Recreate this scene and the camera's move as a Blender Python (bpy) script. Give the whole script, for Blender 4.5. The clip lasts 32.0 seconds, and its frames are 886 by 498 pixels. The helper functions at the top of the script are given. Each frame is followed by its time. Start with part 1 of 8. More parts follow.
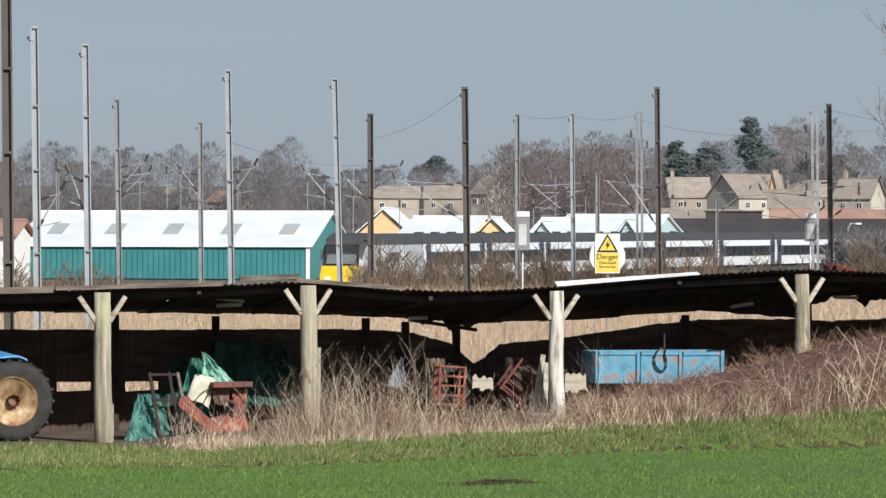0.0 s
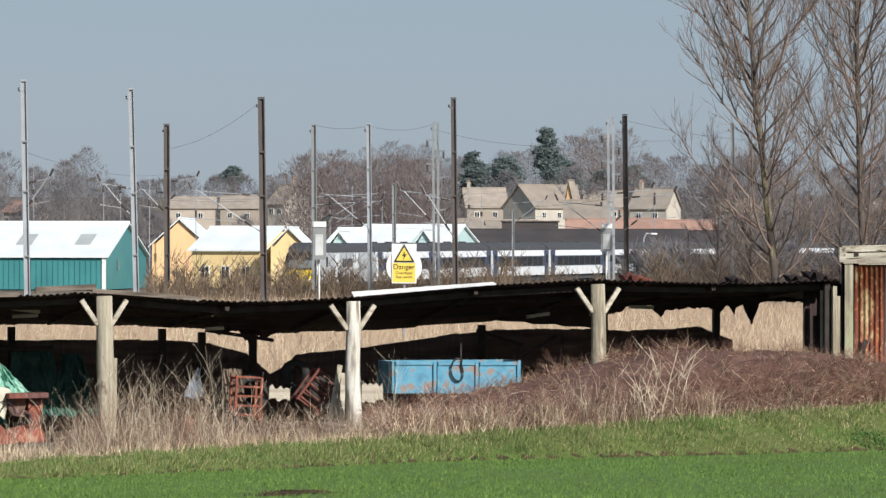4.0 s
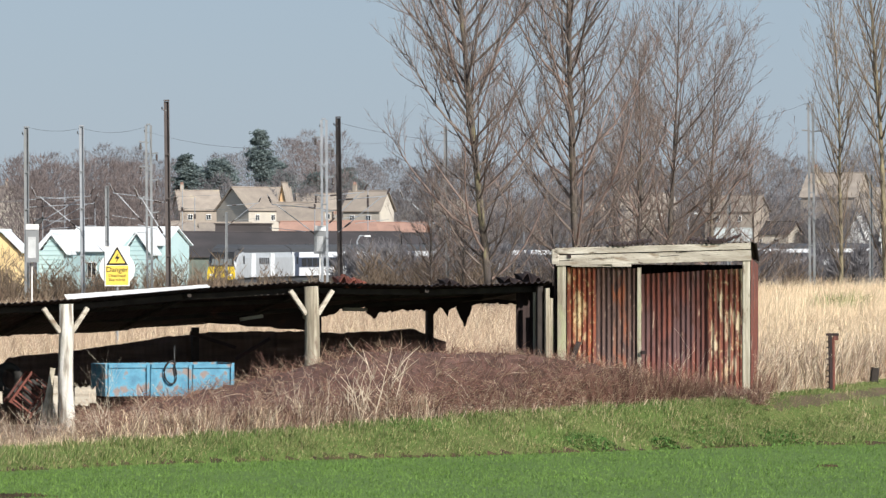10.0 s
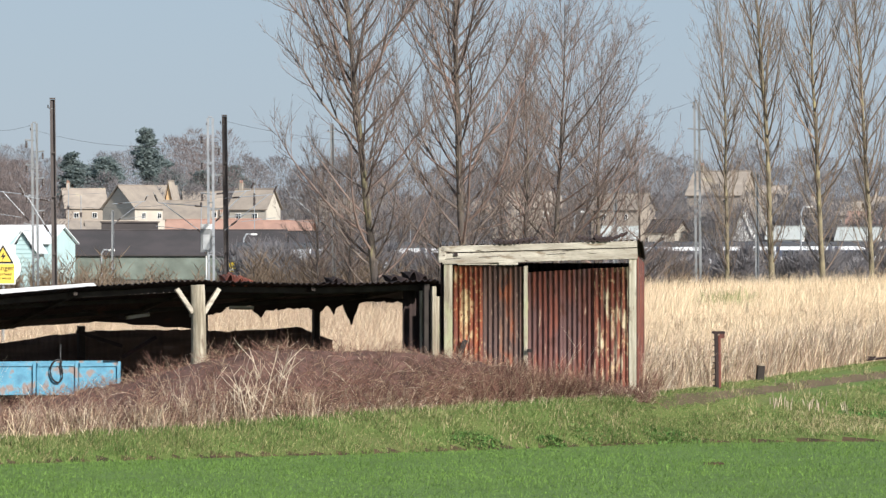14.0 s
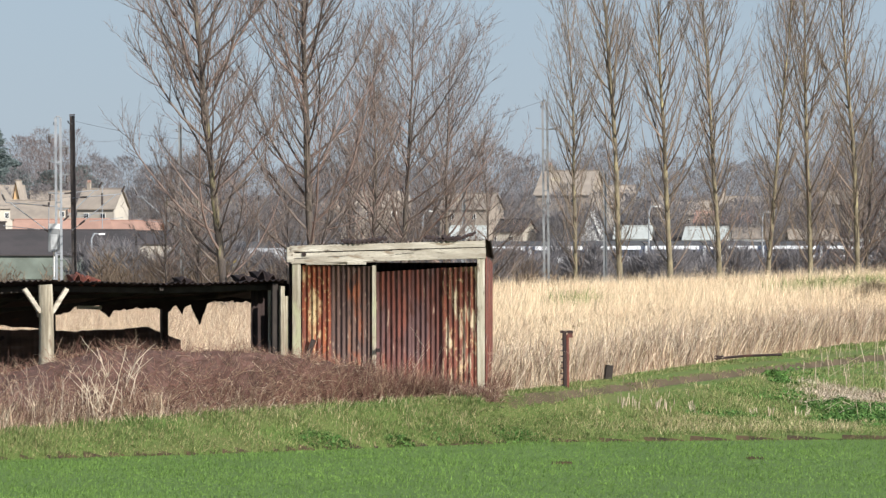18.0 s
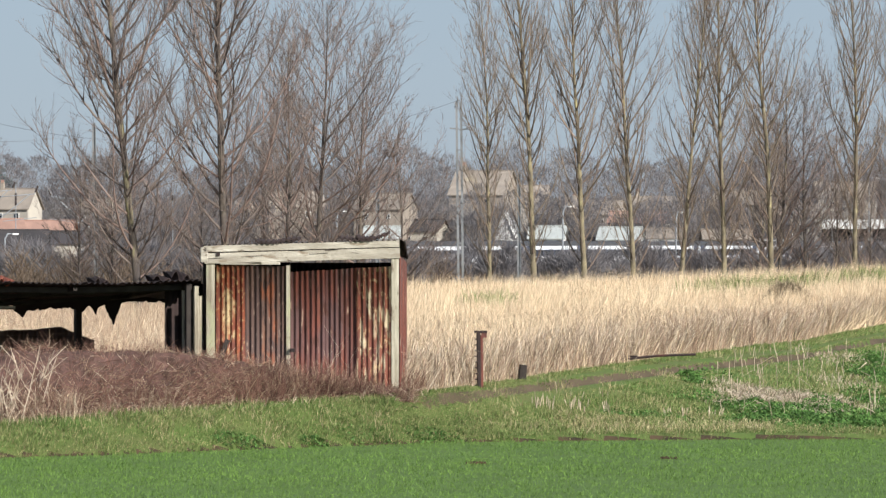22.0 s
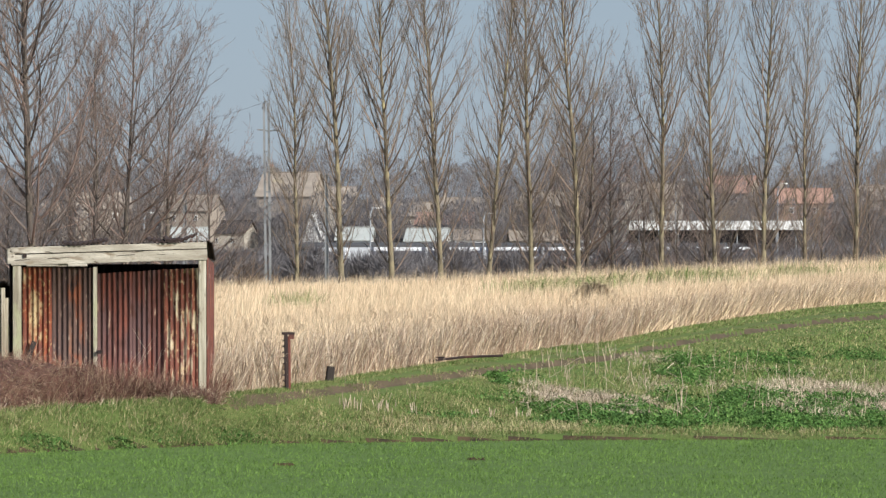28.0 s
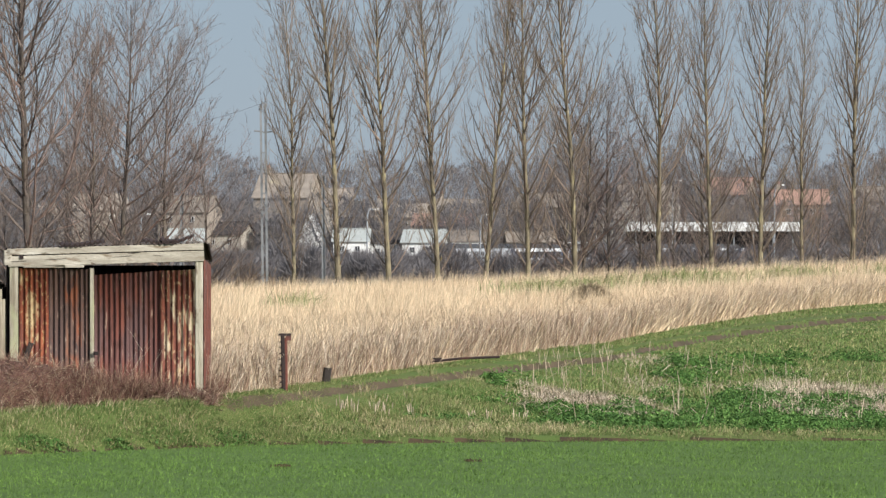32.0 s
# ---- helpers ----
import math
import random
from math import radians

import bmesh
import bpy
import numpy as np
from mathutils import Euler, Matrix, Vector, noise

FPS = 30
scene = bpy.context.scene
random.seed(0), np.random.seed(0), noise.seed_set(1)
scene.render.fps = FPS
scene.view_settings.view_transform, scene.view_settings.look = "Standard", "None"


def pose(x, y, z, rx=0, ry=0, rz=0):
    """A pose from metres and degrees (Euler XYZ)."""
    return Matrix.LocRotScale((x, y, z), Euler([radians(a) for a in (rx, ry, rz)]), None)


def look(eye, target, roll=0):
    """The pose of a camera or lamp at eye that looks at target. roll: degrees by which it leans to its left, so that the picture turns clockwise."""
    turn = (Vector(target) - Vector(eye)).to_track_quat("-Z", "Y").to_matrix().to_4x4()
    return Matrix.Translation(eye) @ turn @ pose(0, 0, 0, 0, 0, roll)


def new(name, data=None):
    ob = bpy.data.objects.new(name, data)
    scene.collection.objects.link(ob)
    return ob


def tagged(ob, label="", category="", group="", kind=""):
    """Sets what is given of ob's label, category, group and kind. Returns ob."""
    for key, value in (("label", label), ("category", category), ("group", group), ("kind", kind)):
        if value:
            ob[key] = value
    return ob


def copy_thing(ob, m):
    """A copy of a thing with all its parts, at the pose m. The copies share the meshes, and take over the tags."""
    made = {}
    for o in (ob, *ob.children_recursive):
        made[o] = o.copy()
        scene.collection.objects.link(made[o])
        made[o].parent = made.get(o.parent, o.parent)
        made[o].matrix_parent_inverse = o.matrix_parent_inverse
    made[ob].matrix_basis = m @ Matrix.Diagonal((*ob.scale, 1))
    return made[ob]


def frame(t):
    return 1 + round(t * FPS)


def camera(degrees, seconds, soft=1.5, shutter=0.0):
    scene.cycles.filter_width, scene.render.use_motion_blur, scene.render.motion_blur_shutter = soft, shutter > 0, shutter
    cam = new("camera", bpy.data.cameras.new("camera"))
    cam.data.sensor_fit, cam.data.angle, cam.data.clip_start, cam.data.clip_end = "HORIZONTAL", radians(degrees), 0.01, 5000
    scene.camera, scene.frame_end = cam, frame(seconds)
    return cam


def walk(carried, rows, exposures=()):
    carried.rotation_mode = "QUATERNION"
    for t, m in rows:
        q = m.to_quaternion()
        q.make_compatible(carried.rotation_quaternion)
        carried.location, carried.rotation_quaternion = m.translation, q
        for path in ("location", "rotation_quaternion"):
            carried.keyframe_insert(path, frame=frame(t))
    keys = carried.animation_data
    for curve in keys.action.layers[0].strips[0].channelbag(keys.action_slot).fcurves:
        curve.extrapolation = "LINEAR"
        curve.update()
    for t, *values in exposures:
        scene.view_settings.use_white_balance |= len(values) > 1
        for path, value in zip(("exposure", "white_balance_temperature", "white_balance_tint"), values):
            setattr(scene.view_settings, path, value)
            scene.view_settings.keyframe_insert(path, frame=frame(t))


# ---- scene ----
# The camera stands on a tripod and pans to the right.
# Bearings and heights below are angles seen from its station, in units of 1/F radian.
F = 8532.2
H = 2.6
cam = camera(10.5, 32.0, soft=1.4)
PATH = [
    (0, 0.000, -0.1668, -0.124), (0.5, 0.431, -0.1440, -0.126), (1, 1.034, -0.1131, -0.126),
    (1.5, 1.626, -0.0715, -0.110), (2, 2.109, -0.0691, -0.103), (2.5, 2.350, -0.0664, -0.090),
    (4.5, 2.469, -0.0306, -0.071), (5, 3.225, -0.0281, -0.062), (5.5, 3.269, -0.0154, -0.063),
    (6, 3.320, -0.0074, -0.072), (6.5, 3.380, 0.0020, -0.066), (7, 3.554, -0.0061, -0.067),
    (7.5, 3.741, -0.0225, -0.061), (8, 3.885, -0.0283, -0.054), (8.5, 4.193, -0.0326, -0.042),
    (9, 4.712, -0.0291, -0.036), (9.5, 5.340, -0.0183, -0.025), (10, 5.821, -0.0098, -0.013),
    (10.5, 6.092, -0.0119, -0.007), (11, 6.237, -0.0222, -0.002), (11.5, 6.347, -0.0203, -0.003),
    (12, 6.458, -0.0337, -0.008), (12.5, 6.631, -0.0464, -0.012), (13, 6.781, -0.0466, -0.015),
    (13.5, 6.916, -0.0342, -0.007), (14, 7.169, -0.0305, 0.002), (14.5, 7.491, -0.0404, 0.008),
    (16.5, 7.962, -0.0123, 0.016), (17, 8.246, -0.0300, 0.030), (17.5, 8.713, -0.0321, 0.026),
    (18, 8.971, -0.0356, 0.031), (18.5, 9.075, -0.0301, 0.042), (19, 9.224, -0.0358, 0.050),
    (19.5, 9.310, -0.0366, 0.049), (20, 9.464, -0.0459, 0.054), (20.5, 9.508, -0.0428, 0.048),
    (21, 9.657, -0.0336, 0.042), (21.5, 9.868, -0.0336, 0.033), (22, 9.992, -0.0360, 0.032),
    (22.5, 10.000, -0.0473, 0.030), (23, 10.044, -0.0375, 0.034), (23.5, 10.157, -0.0431, 0.031),
    (24, 10.191, -0.0334, 0.034), (24.5, 10.454, -0.0372, 0.036), (25, 10.932, -0.0415, 0.036),
    (25.5, 11.123, -0.0399, 0.041), (26, 11.406, -0.0370, 0.055), (26.5, 11.724, -0.0437, 0.063),
    (28.5, 12.324, -0.0143, 0.068), (29, 12.324, -0.0099, 0.075), (29.5, 12.319, -0.0071, 0.072),
    (30, 12.318, -0.0053, 0.068), (30.5, 12.317, -0.0053, 0.065), (32, 12.317, -0.0053, 0.060),
]
walk(cam, [(t, pose(0, 0, H, 0, 0, -pan) @ pose(0, 0, 0, 90 + tilt) @ pose(0, 0, 0, 0, 0, -roll))
           for t, pan, tilt, roll in PATH],
     exposures=[(0, 0.1), (2.5, 0.12), (6, 0.18), (9, 0.26), (12, 0.46), (18, 0.44), (21, 0.4), (24, 0.34), (28, 0.24), (32, 0.2)])


def spot(u, r):
    """Plan position at the bearing u and the distance r."""
    return r * math.sin(u / F), r * math.cos(u / F)


def lift(v, r):
    """Height of what is seen at the elevation v from the distance r."""
    return H + v * r / F


# ---- light ----
SUN_AZ, SUN_EL = radians(148), radians(29)      # azimuth from +y towards +x
world = bpy.data.worlds.new("sky")
scene.world = world
world.use_nodes = True
wn = world.node_tree.nodes
sky = wn.new("ShaderNodeTexSky")
sky.sky_type = "NISHITA"
sky.sun_disc = False
sky.sun_elevation, sky.sun_rotation = SUN_EL, SUN_AZ
sky.air_density, sky.dust_density, sky.ozone_density = 1.0, 0.4, 2.0
wn["Background"].inputs["Strength"].default_value = 0.1
veil = wn.new("ShaderNodeMix")          # a thin grey-blue cloud sheet over the whole sky
veil.data_type = "RGBA"
veil.inputs["Factor"].default_value = 0.85
for socket in veil.inputs:
    if socket.identifier == "B_Color":
        socket.default_value = (2.55, 3.27, 4.28, 1)
    if socket.identifier == "A_Color":
        world.node_tree.links.new(sky.outputs[0], socket)
for socket in veil.outputs:
    if socket.identifier == "Result_Color":
        world.node_tree.links.new(socket, wn["Background"].inputs["Color"])
sun = new("sun", bpy.data.lights.new("sun", "SUN"))
sun.data.energy, sun.data.angle, sun.data.color = 5.0, radians(0.6), (1.0, 0.96, 0.9)
sun.matrix_world = look((math.sin(SUN_AZ) * 50, math.cos(SUN_AZ) * 50, math.tan(SUN_EL) * 50), (0, 0, 0))


# ---- materials ----
def mat(name, c1, c2=None, scale=4.0, rough=0.85, bump=0.15, metal=0.0, c3=None, stretch=(1, 1, 1),
        island=0.0, obj=0.0, fine=60.0, p3=0.74, alt=None, share=0.3, specks=()):
    """A surface of two or three tones in patches and grain, with fine relief; a share of the pieces takes the tone alt,
    and each of specks lays (tone, scale, from, to, stretch) flakes over it."""
    m = bpy.data.materials.new(name)
    m.use_nodes = True
    n, l = m.node_tree.nodes, m.node_tree.links
    b = n["Principled BSDF"]
    b.inputs["Roughness"].default_value, b.inputs["Metallic"].default_value = rough, metal
    b.inputs["Specular IOR Level"].default_value = 0.5 if rough < 0.8 else 0.2
    co = n.new("ShaderNodeTexCoord")
    mp = n.new("ShaderNodeMapping")
    mp.inputs["Scale"].default_value = stretch
    l.new(co.outputs["Object"], mp.inputs[0])
    t1, t2 = n.new("ShaderNodeTexNoise"), n.new("ShaderNodeTexNoise")
    for t, s, d in ((t1, scale, 5), (t2, fine, 3)):
        t.inputs["Scale"].default_value, t.inputs["Detail"].default_value = s, d
        l.new(mp.outputs[0], t.inputs["Vector"])
    c2 = c2 or tuple(v * 0.72 for v in c1)
    r = n.new("ShaderNodeValToRGB")
    r.color_ramp.elements[0].position, r.color_ramp.elements[1].position = min(0.36, p3 - 0.2), min(0.64, p3 - 0.08)
    r.color_ramp.elements[0].color, r.color_ramp.elements[1].color = (*c2, 1), (*c1, 1)
    if c3:
        e = r.color_ramp.elements.new(p3)
        e.color = (*c3, 1)
    l.new(t1.outputs[0], r.inputs[0])
    h = n.new("ShaderNodeHueSaturation")
    v = n.new("ShaderNodeMath")
    v.operation = "MULTIPLY_ADD"
    v.inputs[1].default_value, v.inputs[2].default_value = 0.5, 0.75
    l.new(t2.outputs[0], v.inputs[0])
    value = v.outputs[0]
    for amount, node, socket in ((island, "ShaderNodeNewGeometry", "Random Per Island"), (obj, "ShaderNodeObjectInfo", "Random")):
        if amount:
            g, k, p = n.new(node), n.new("ShaderNodeMath"), n.new("ShaderNodeMath")
            k.operation, p.operation = "MULTIPLY_ADD", "MULTIPLY"
            k.inputs[1].default_value, k.inputs[2].default_value = 2 * amount, 1 - amount
            l.new(g.outputs[socket], k.inputs[0])
            l.new(k.outputs[0], p.inputs[0])
            l.new(value, p.inputs[1])
            value = p.outputs[0]
    l.new(value, h.inputs["Value"])
    tone = r.outputs[0]
    for k, (flake, size, lo, hi, tall) in enumerate(specks):
        mq, tq, rq, mx = n.new("ShaderNodeMapping"), n.new("ShaderNodeTexNoise"), n.new("ShaderNodeMapRange"), n.new("ShaderNodeMixRGB")
        mq.inputs["Scale"].default_value, mq.inputs["Location"].default_value = tall, (3.7 * k, 1.9 * k, 5.1 * k)
        tq.inputs["Scale"].default_value, tq.inputs["Detail"].default_value = size, 4
        rq.inputs["From Min"].default_value, rq.inputs["From Max"].default_value = lo, hi
        l.new(co.outputs["Object"], mq.inputs[0])
        l.new(mq.outputs[0], tq.inputs["Vector"])
        l.new(tq.outputs[0], rq.inputs["Value"])
        l.new(rq.outputs[0], mx.inputs[0])
        l.new(tone, mx.inputs[1])
        mx.inputs[2].default_value = (*flake, 1)
        tone = mx.outputs[0]
    if alt:
        g, k, fr, lt, mx = n.new("ShaderNodeNewGeometry"), n.new("ShaderNodeMath"), n.new("ShaderNodeMath"), n.new("ShaderNodeMath"), n.new("ShaderNodeMixRGB")
        k.operation, fr.operation, lt.operation = "MULTIPLY", "FRACT", "LESS_THAN"
        k.inputs[1].default_value, lt.inputs[1].default_value = 17.3, share
        l.new(g.outputs["Random Per Island"], k.inputs[0])
        l.new(k.outputs[0], fr.inputs[0])
        l.new(fr.outputs[0], lt.inputs[0])
        l.new(lt.outputs[0], mx.inputs[0])
        l.new(tone, mx.inputs[1])
        mx.inputs[2].default_value = (*alt, 1)
        tone = mx.outputs[0]
    l.new(tone, h.inputs["Color"])
    l.new(h.outputs[0], b.inputs["Base Color"])
    if bump:
        bp = n.new("ShaderNodeBump")
        bp.inputs["Strength"].default_value, bp.inputs["Distance"].default_value = bump, 0.02
        l.new(t2.outputs[0], bp.inputs["Height"])
        l.new(bp.outputs[0], b.inputs["Normal"])
    return m


def plain(name, c, rough=0.5, metal=0.0):
    return mat(name, c, tuple(v * 0.88 for v in c), 2.0, rough, 0.05, metal)


def glass(name, c=(0.02, 0.025, 0.03)):
    m = bpy.data.materials.new(name)
    m.use_nodes = True
    b = m.node_tree.nodes["Principled BSDF"]
    b.inputs["Base Color"].default_value, b.inputs["Roughness"].default_value = (*c, 1), 0.08
    return m


def both_faces(m, share=0.5):
    """Thin strips that stand for round stems catch the light from either side."""
    n, l = m.node_tree.nodes, m.node_tree.links
    b, out = n["Principled BSDF"], n["Material Output"]
    t, mx = n.new("ShaderNodeBsdfTranslucent"), n.new("ShaderNodeMixShader")
    mx.inputs[0].default_value = share
    l.new(b.inputs["Base Color"].links[0].from_socket, t.inputs["Color"])
    l.new(b.outputs[0], mx.inputs[1])
    l.new(t.outputs[0], mx.inputs[2])
    l.new(mx.outputs[0], out.inputs["Surface"])


M_CROP = mat("crop_soil", (0.1, 0.165, 0.042), (0.085, 0.135, 0.038), 0.8, 0.95, 0.5, fine=25)
M_GRASS = mat("grass_turf", (0.1, 0.155, 0.036), (0.12, 0.135, 0.045), 0.7, 0.95, 0.5, fine=25)
M_LITTER = mat("straw_litter", (0.26, 0.2, 0.11), (0.16, 0.11, 0.06), 0.6, 0.95, 0.5, fine=20)
M_FAR = mat("far_ground", (0.16, 0.13, 0.1), (0.11, 0.1, 0.075), 0.05, 0.95, 0.2, fine=2)
M_BLADE = mat("crop_blade", (0.145, 0.24, 0.054), (0.118, 0.2, 0.046), 0.5, 0.85, 0, island=0.4, alt=(0.09, 0.155, 0.04), share=0.3)
M_TURF = mat("grass_blade", (0.12, 0.185, 0.052), (0.165, 0.205, 0.07), 0.5, 0.85, 0, island=0.5, alt=(0.34, 0.3, 0.15), share=0.19)
M_LOWTURF = mat("short_worn_grass_blade", (0.1, 0.12, 0.038), (0.15, 0.115, 0.055), 0.9, 0.9, 0, island=0.45, alt=(0.2, 0.13, 0.075), share=0.45)
M_TRACK = mat("worn_earth_track", (0.125, 0.09, 0.058), (0.085, 0.068, 0.04), 1.2, 0.95, 0.5, fine=20)
M_SOIL = mat("dark_furrow_soil", (0.095, 0.062, 0.035), (0.042, 0.032, 0.02), 3, 0.95, 0.8, fine=15)
M_FLOOR = mat("trodden_earth", (0.17, 0.135, 0.1), (0.11, 0.085, 0.065), 1.5, 0.95, 0.6, fine=20)
M_BRUSH2 = mat("dead_weed_stem", (0.34, 0.235, 0.165), (0.19, 0.125, 0.09), 1.0, 0.85, 0, island=0.5, alt=(0.5, 0.38, 0.27), share=0.25)
M_BRUSH = mat("dark_brushwood", (0.33, 0.26, 0.17), (0.19, 0.15, 0.1), 2, 0.9, 0, island=0.4)
M_NETTLE = mat("nettle_leaf", (0.085, 0.18, 0.042), (0.058, 0.125, 0.032), 0.8, 0.85, 0, island=0.5, alt=(0.12, 0.21, 0.055), share=0.25)
M_REED = mat("dry_reed", (0.8, 0.65, 0.445), (0.64, 0.49, 0.32), 0.15, 0.8, 0, island=0.4, alt=(0.45, 0.32, 0.215), share=0.14)
M_REED2 = mat("brown_reed", (0.47, 0.345, 0.25), (0.32, 0.22, 0.155), 0.25, 0.8, 0, island=0.45, alt=(0.68, 0.57, 0.42), share=0.22)
M_STRAW = mat("dull_dead_stem", (0.58, 0.48, 0.37), (0.4, 0.31, 0.23), 1.0, 0.85, 0, island=0.4)
M_TUFT = mat("straw_tuft", (0.5, 0.42, 0.25), (0.36, 0.31, 0.16), 0.8, 0.85, 0, island=0.4, alt=(0.16, 0.21, 0.06), share=0.3)
M_STALK = mat("bleached_stalk", (0.74, 0.64, 0.5), (0.56, 0.45, 0.33), 1.0, 0.8, 0, island=0.25)
M_BRAMBLE = mat("bramble_stem", (0.25, 0.135, 0.1), (0.15, 0.08, 0.064), 0.8, 0.85, 0, island=0.55, alt=(0.38, 0.28, 0.19), share=0.2)
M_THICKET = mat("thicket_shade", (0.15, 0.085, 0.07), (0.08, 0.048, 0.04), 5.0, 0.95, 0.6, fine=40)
M_SCRUB = mat("scrub_twig", (0.29, 0.22, 0.155), (0.2, 0.145, 0.105), 0.3, 0.85, 0, island=0.4)
M_TWIG = mat("tree_twig", (0.31, 0.255, 0.22), (0.22, 0.18, 0.155), 0.4, 0.85, 0, island=0.35, alt=(0.36, 0.265, 0.225), share=0.25)
M_POPTWIG = mat("poplar_twig", (0.34, 0.28, 0.215), (0.24, 0.195, 0.155), 0.4, 0.85, 0, island=0.35, alt=(0.38, 0.29, 0.225), share=0.25)
M_POPBARK = mat("lichened_poplar_bark", (0.28, 0.24, 0.15), (0.13, 0.11, 0.085), 1.3, 0.9, 0.6, c3=(0.42, 0.37, 0.2), stretch=(2, 2, 0.8), p3=0.7)
M_BARK = mat("tree_bark", (0.15, 0.125, 0.1), (0.085, 0.072, 0.066), 1.1, 0.9, 0.6, c3=(0.28, 0.25, 0.14), stretch=(2, 2, 0.6), p3=0.68)
# far twigs and needles are paled and greyed: distance haze put into the colour
M_FARTREE = mat("hazed_wood_twig", (0.285, 0.265, 0.265), (0.235, 0.218, 0.22), 0.1, 0.9, 0, island=0.1)
M_FARRED = mat("hazed_reddish_twig", (0.28, 0.23, 0.212), (0.235, 0.19, 0.178), 0.1, 0.9, 0, island=0.1)
M_PINE = mat("hazed_pine_needles", (0.24, 0.29, 0.28), (0.19, 0.235, 0.23), 0.3, 0.9, 0, island=0.15)
M_LOG = mat("weathered_post", (0.54, 0.49, 0.38), (0.26, 0.22, 0.16), 2.2, 0.9, 0.9, c3=(0.66, 0.61, 0.5), stretch=(5, 5, 0.3), fine=30,
            specks=(((0.24, 0.19, 0.14), 5, 0.6, 0.7, (1.6, 1, 0.6)), ((0.44, 0.44, 0.27), 2, 0.58, 0.7, (1, 1, 0.6))))
M_LOGPALE = mat("bleached_post", (0.66, 0.62, 0.54), (0.25, 0.21, 0.17), 2.6, 0.9, 0.9, c3=(0.74, 0.71, 0.65), stretch=(4, 4, 0.5), fine=30, p3=0.6)
M_BOARD = mat("grey_timber", (0.56, 0.51, 0.42), (0.37, 0.325, 0.26), 1.7, 0.9, 0.8, c3=(0.66, 0.61, 0.52), stretch=(0.7, 6, 5), fine=18,
              specks=(((0.27, 0.21, 0.15), 3.2, 0.58, 0.68, (0.8, 1, 2.5)), ((0.16, 0.12, 0.09), 9, 0.66, 0.72, (0.7, 1, 1.6))))
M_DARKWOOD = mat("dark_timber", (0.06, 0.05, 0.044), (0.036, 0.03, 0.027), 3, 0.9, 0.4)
M_RUST = mat("rusty_iron", (0.2, 0.056, 0.036), (0.1, 0.042, 0.036), 1.6, 0.75, 0.4, c3=(0.29, 0.09, 0.05), stretch=(9, 3, 0.35), obj=0.2, p3=0.66,
             specks=(((0.12, 0.062, 0.058), 1.3, 0.5, 0.6, (1, 1, 0.3)), ((0.09, 0.034, 0.026), 9, 0.52, 0.68, (1, 1, 0.4)), ((0.4, 0.27, 0.2), 7, 0.63, 0.72, (1.6, 1, 0.3))))
M_RUSTSTREAK = mat("pale_streaked_rusty_iron", (0.22, 0.062, 0.036), (0.1, 0.04, 0.032), 2.6, 0.75, 0.4, c3=(0.36, 0.19, 0.1), stretch=(7, 3, 0.5), p3=0.66,
                   specks=(((0.56, 0.46, 0.31), 5, 0.52, 0.63, (1.5, 1, 0.3)), ((0.46, 0.33, 0.19), 14, 0.56, 0.68, (1, 1, 0.6)), ((0.13, 0.045, 0.03), 8, 0.58, 0.68, (1, 1, 0.6))))
M_RUSTLIGHT = mat("flaking_rusty_iron", (0.3, 0.078, 0.034), (0.16, 0.05, 0.034), 2.0, 0.75, 0.4, c3=(0.36, 0.12, 0.05), stretch=(5, 2, 0.5), p3=0.66,
                  specks=(((0.5, 0.33, 0.15), 12, 0.56, 0.68, (1, 1, 0.7)), ((0.58, 0.44, 0.24), 2.2, 0.57, 0.7, (1.4, 1, 0.8)), ((0.2, 0.06, 0.03), 16, 0.55, 0.66, (1, 1, 0.7))))
M_RUSTGREY = mat("dull_rusty_iron", (0.15, 0.088, 0.07), (0.1, 0.06, 0.052), 1.8, 0.75, 0.4, c3=(0.2, 0.1, 0.066), stretch=(4, 2, 0.25), p3=0.66,
                 specks=(((0.27, 0.09, 0.045), 1.6, 0.53, 0.62, (1.6, 1, 0.5)), ((0.34, 0.24, 0.18), 12, 0.6, 0.72, (1, 1, 0.4)), ((0.08, 0.05, 0.044), 9, 0.55, 0.68, (1, 1, 0.4))))
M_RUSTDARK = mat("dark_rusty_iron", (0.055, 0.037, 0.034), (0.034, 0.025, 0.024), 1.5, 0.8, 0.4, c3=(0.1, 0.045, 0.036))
# brown wall iron, lighter than the roof's to brighten the shaded interior
M_IRONWALL = mat("brown_iron_wall", (0.12, 0.085, 0.07), (0.07, 0.05, 0.043), 1.5, 0.85, 0.4, c3=(0.17, 0.13, 0.11), stretch=(0.6, 1, 4))
M_WHITESHEET = mat("pale_sheet", (0.78, 0.78, 0.76), (0.6, 0.58, 0.55), 1.2, 0.6, 0.1)
M_REDIRON = mat("red_painted_iron", (0.28, 0.075, 0.042), (0.13, 0.05, 0.036), 4, 0.75, 0.6, c3=(0.42, 0.2, 0.12), p3=0.68)
M_BLUE = mat("worn_blue_paint", (0.09, 0.29, 0.41), (0.06, 0.19, 0.29), 3.4, 0.6, 0.3, c3=(0.24, 0.19, 0.17), p3=0.63)
M_BLUEGREY = mat("faded_blue_grey_sheet", (0.2, 0.25, 0.31), (0.12, 0.13, 0.15), 4, 0.7, 0.3, c3=(0.24, 0.17, 0.13), p3=0.66)
M_TYRE = mat("tyre_rubber", (0.05, 0.048, 0.045), (0.035, 0.033, 0.03), 5, 0.8, 0.3)
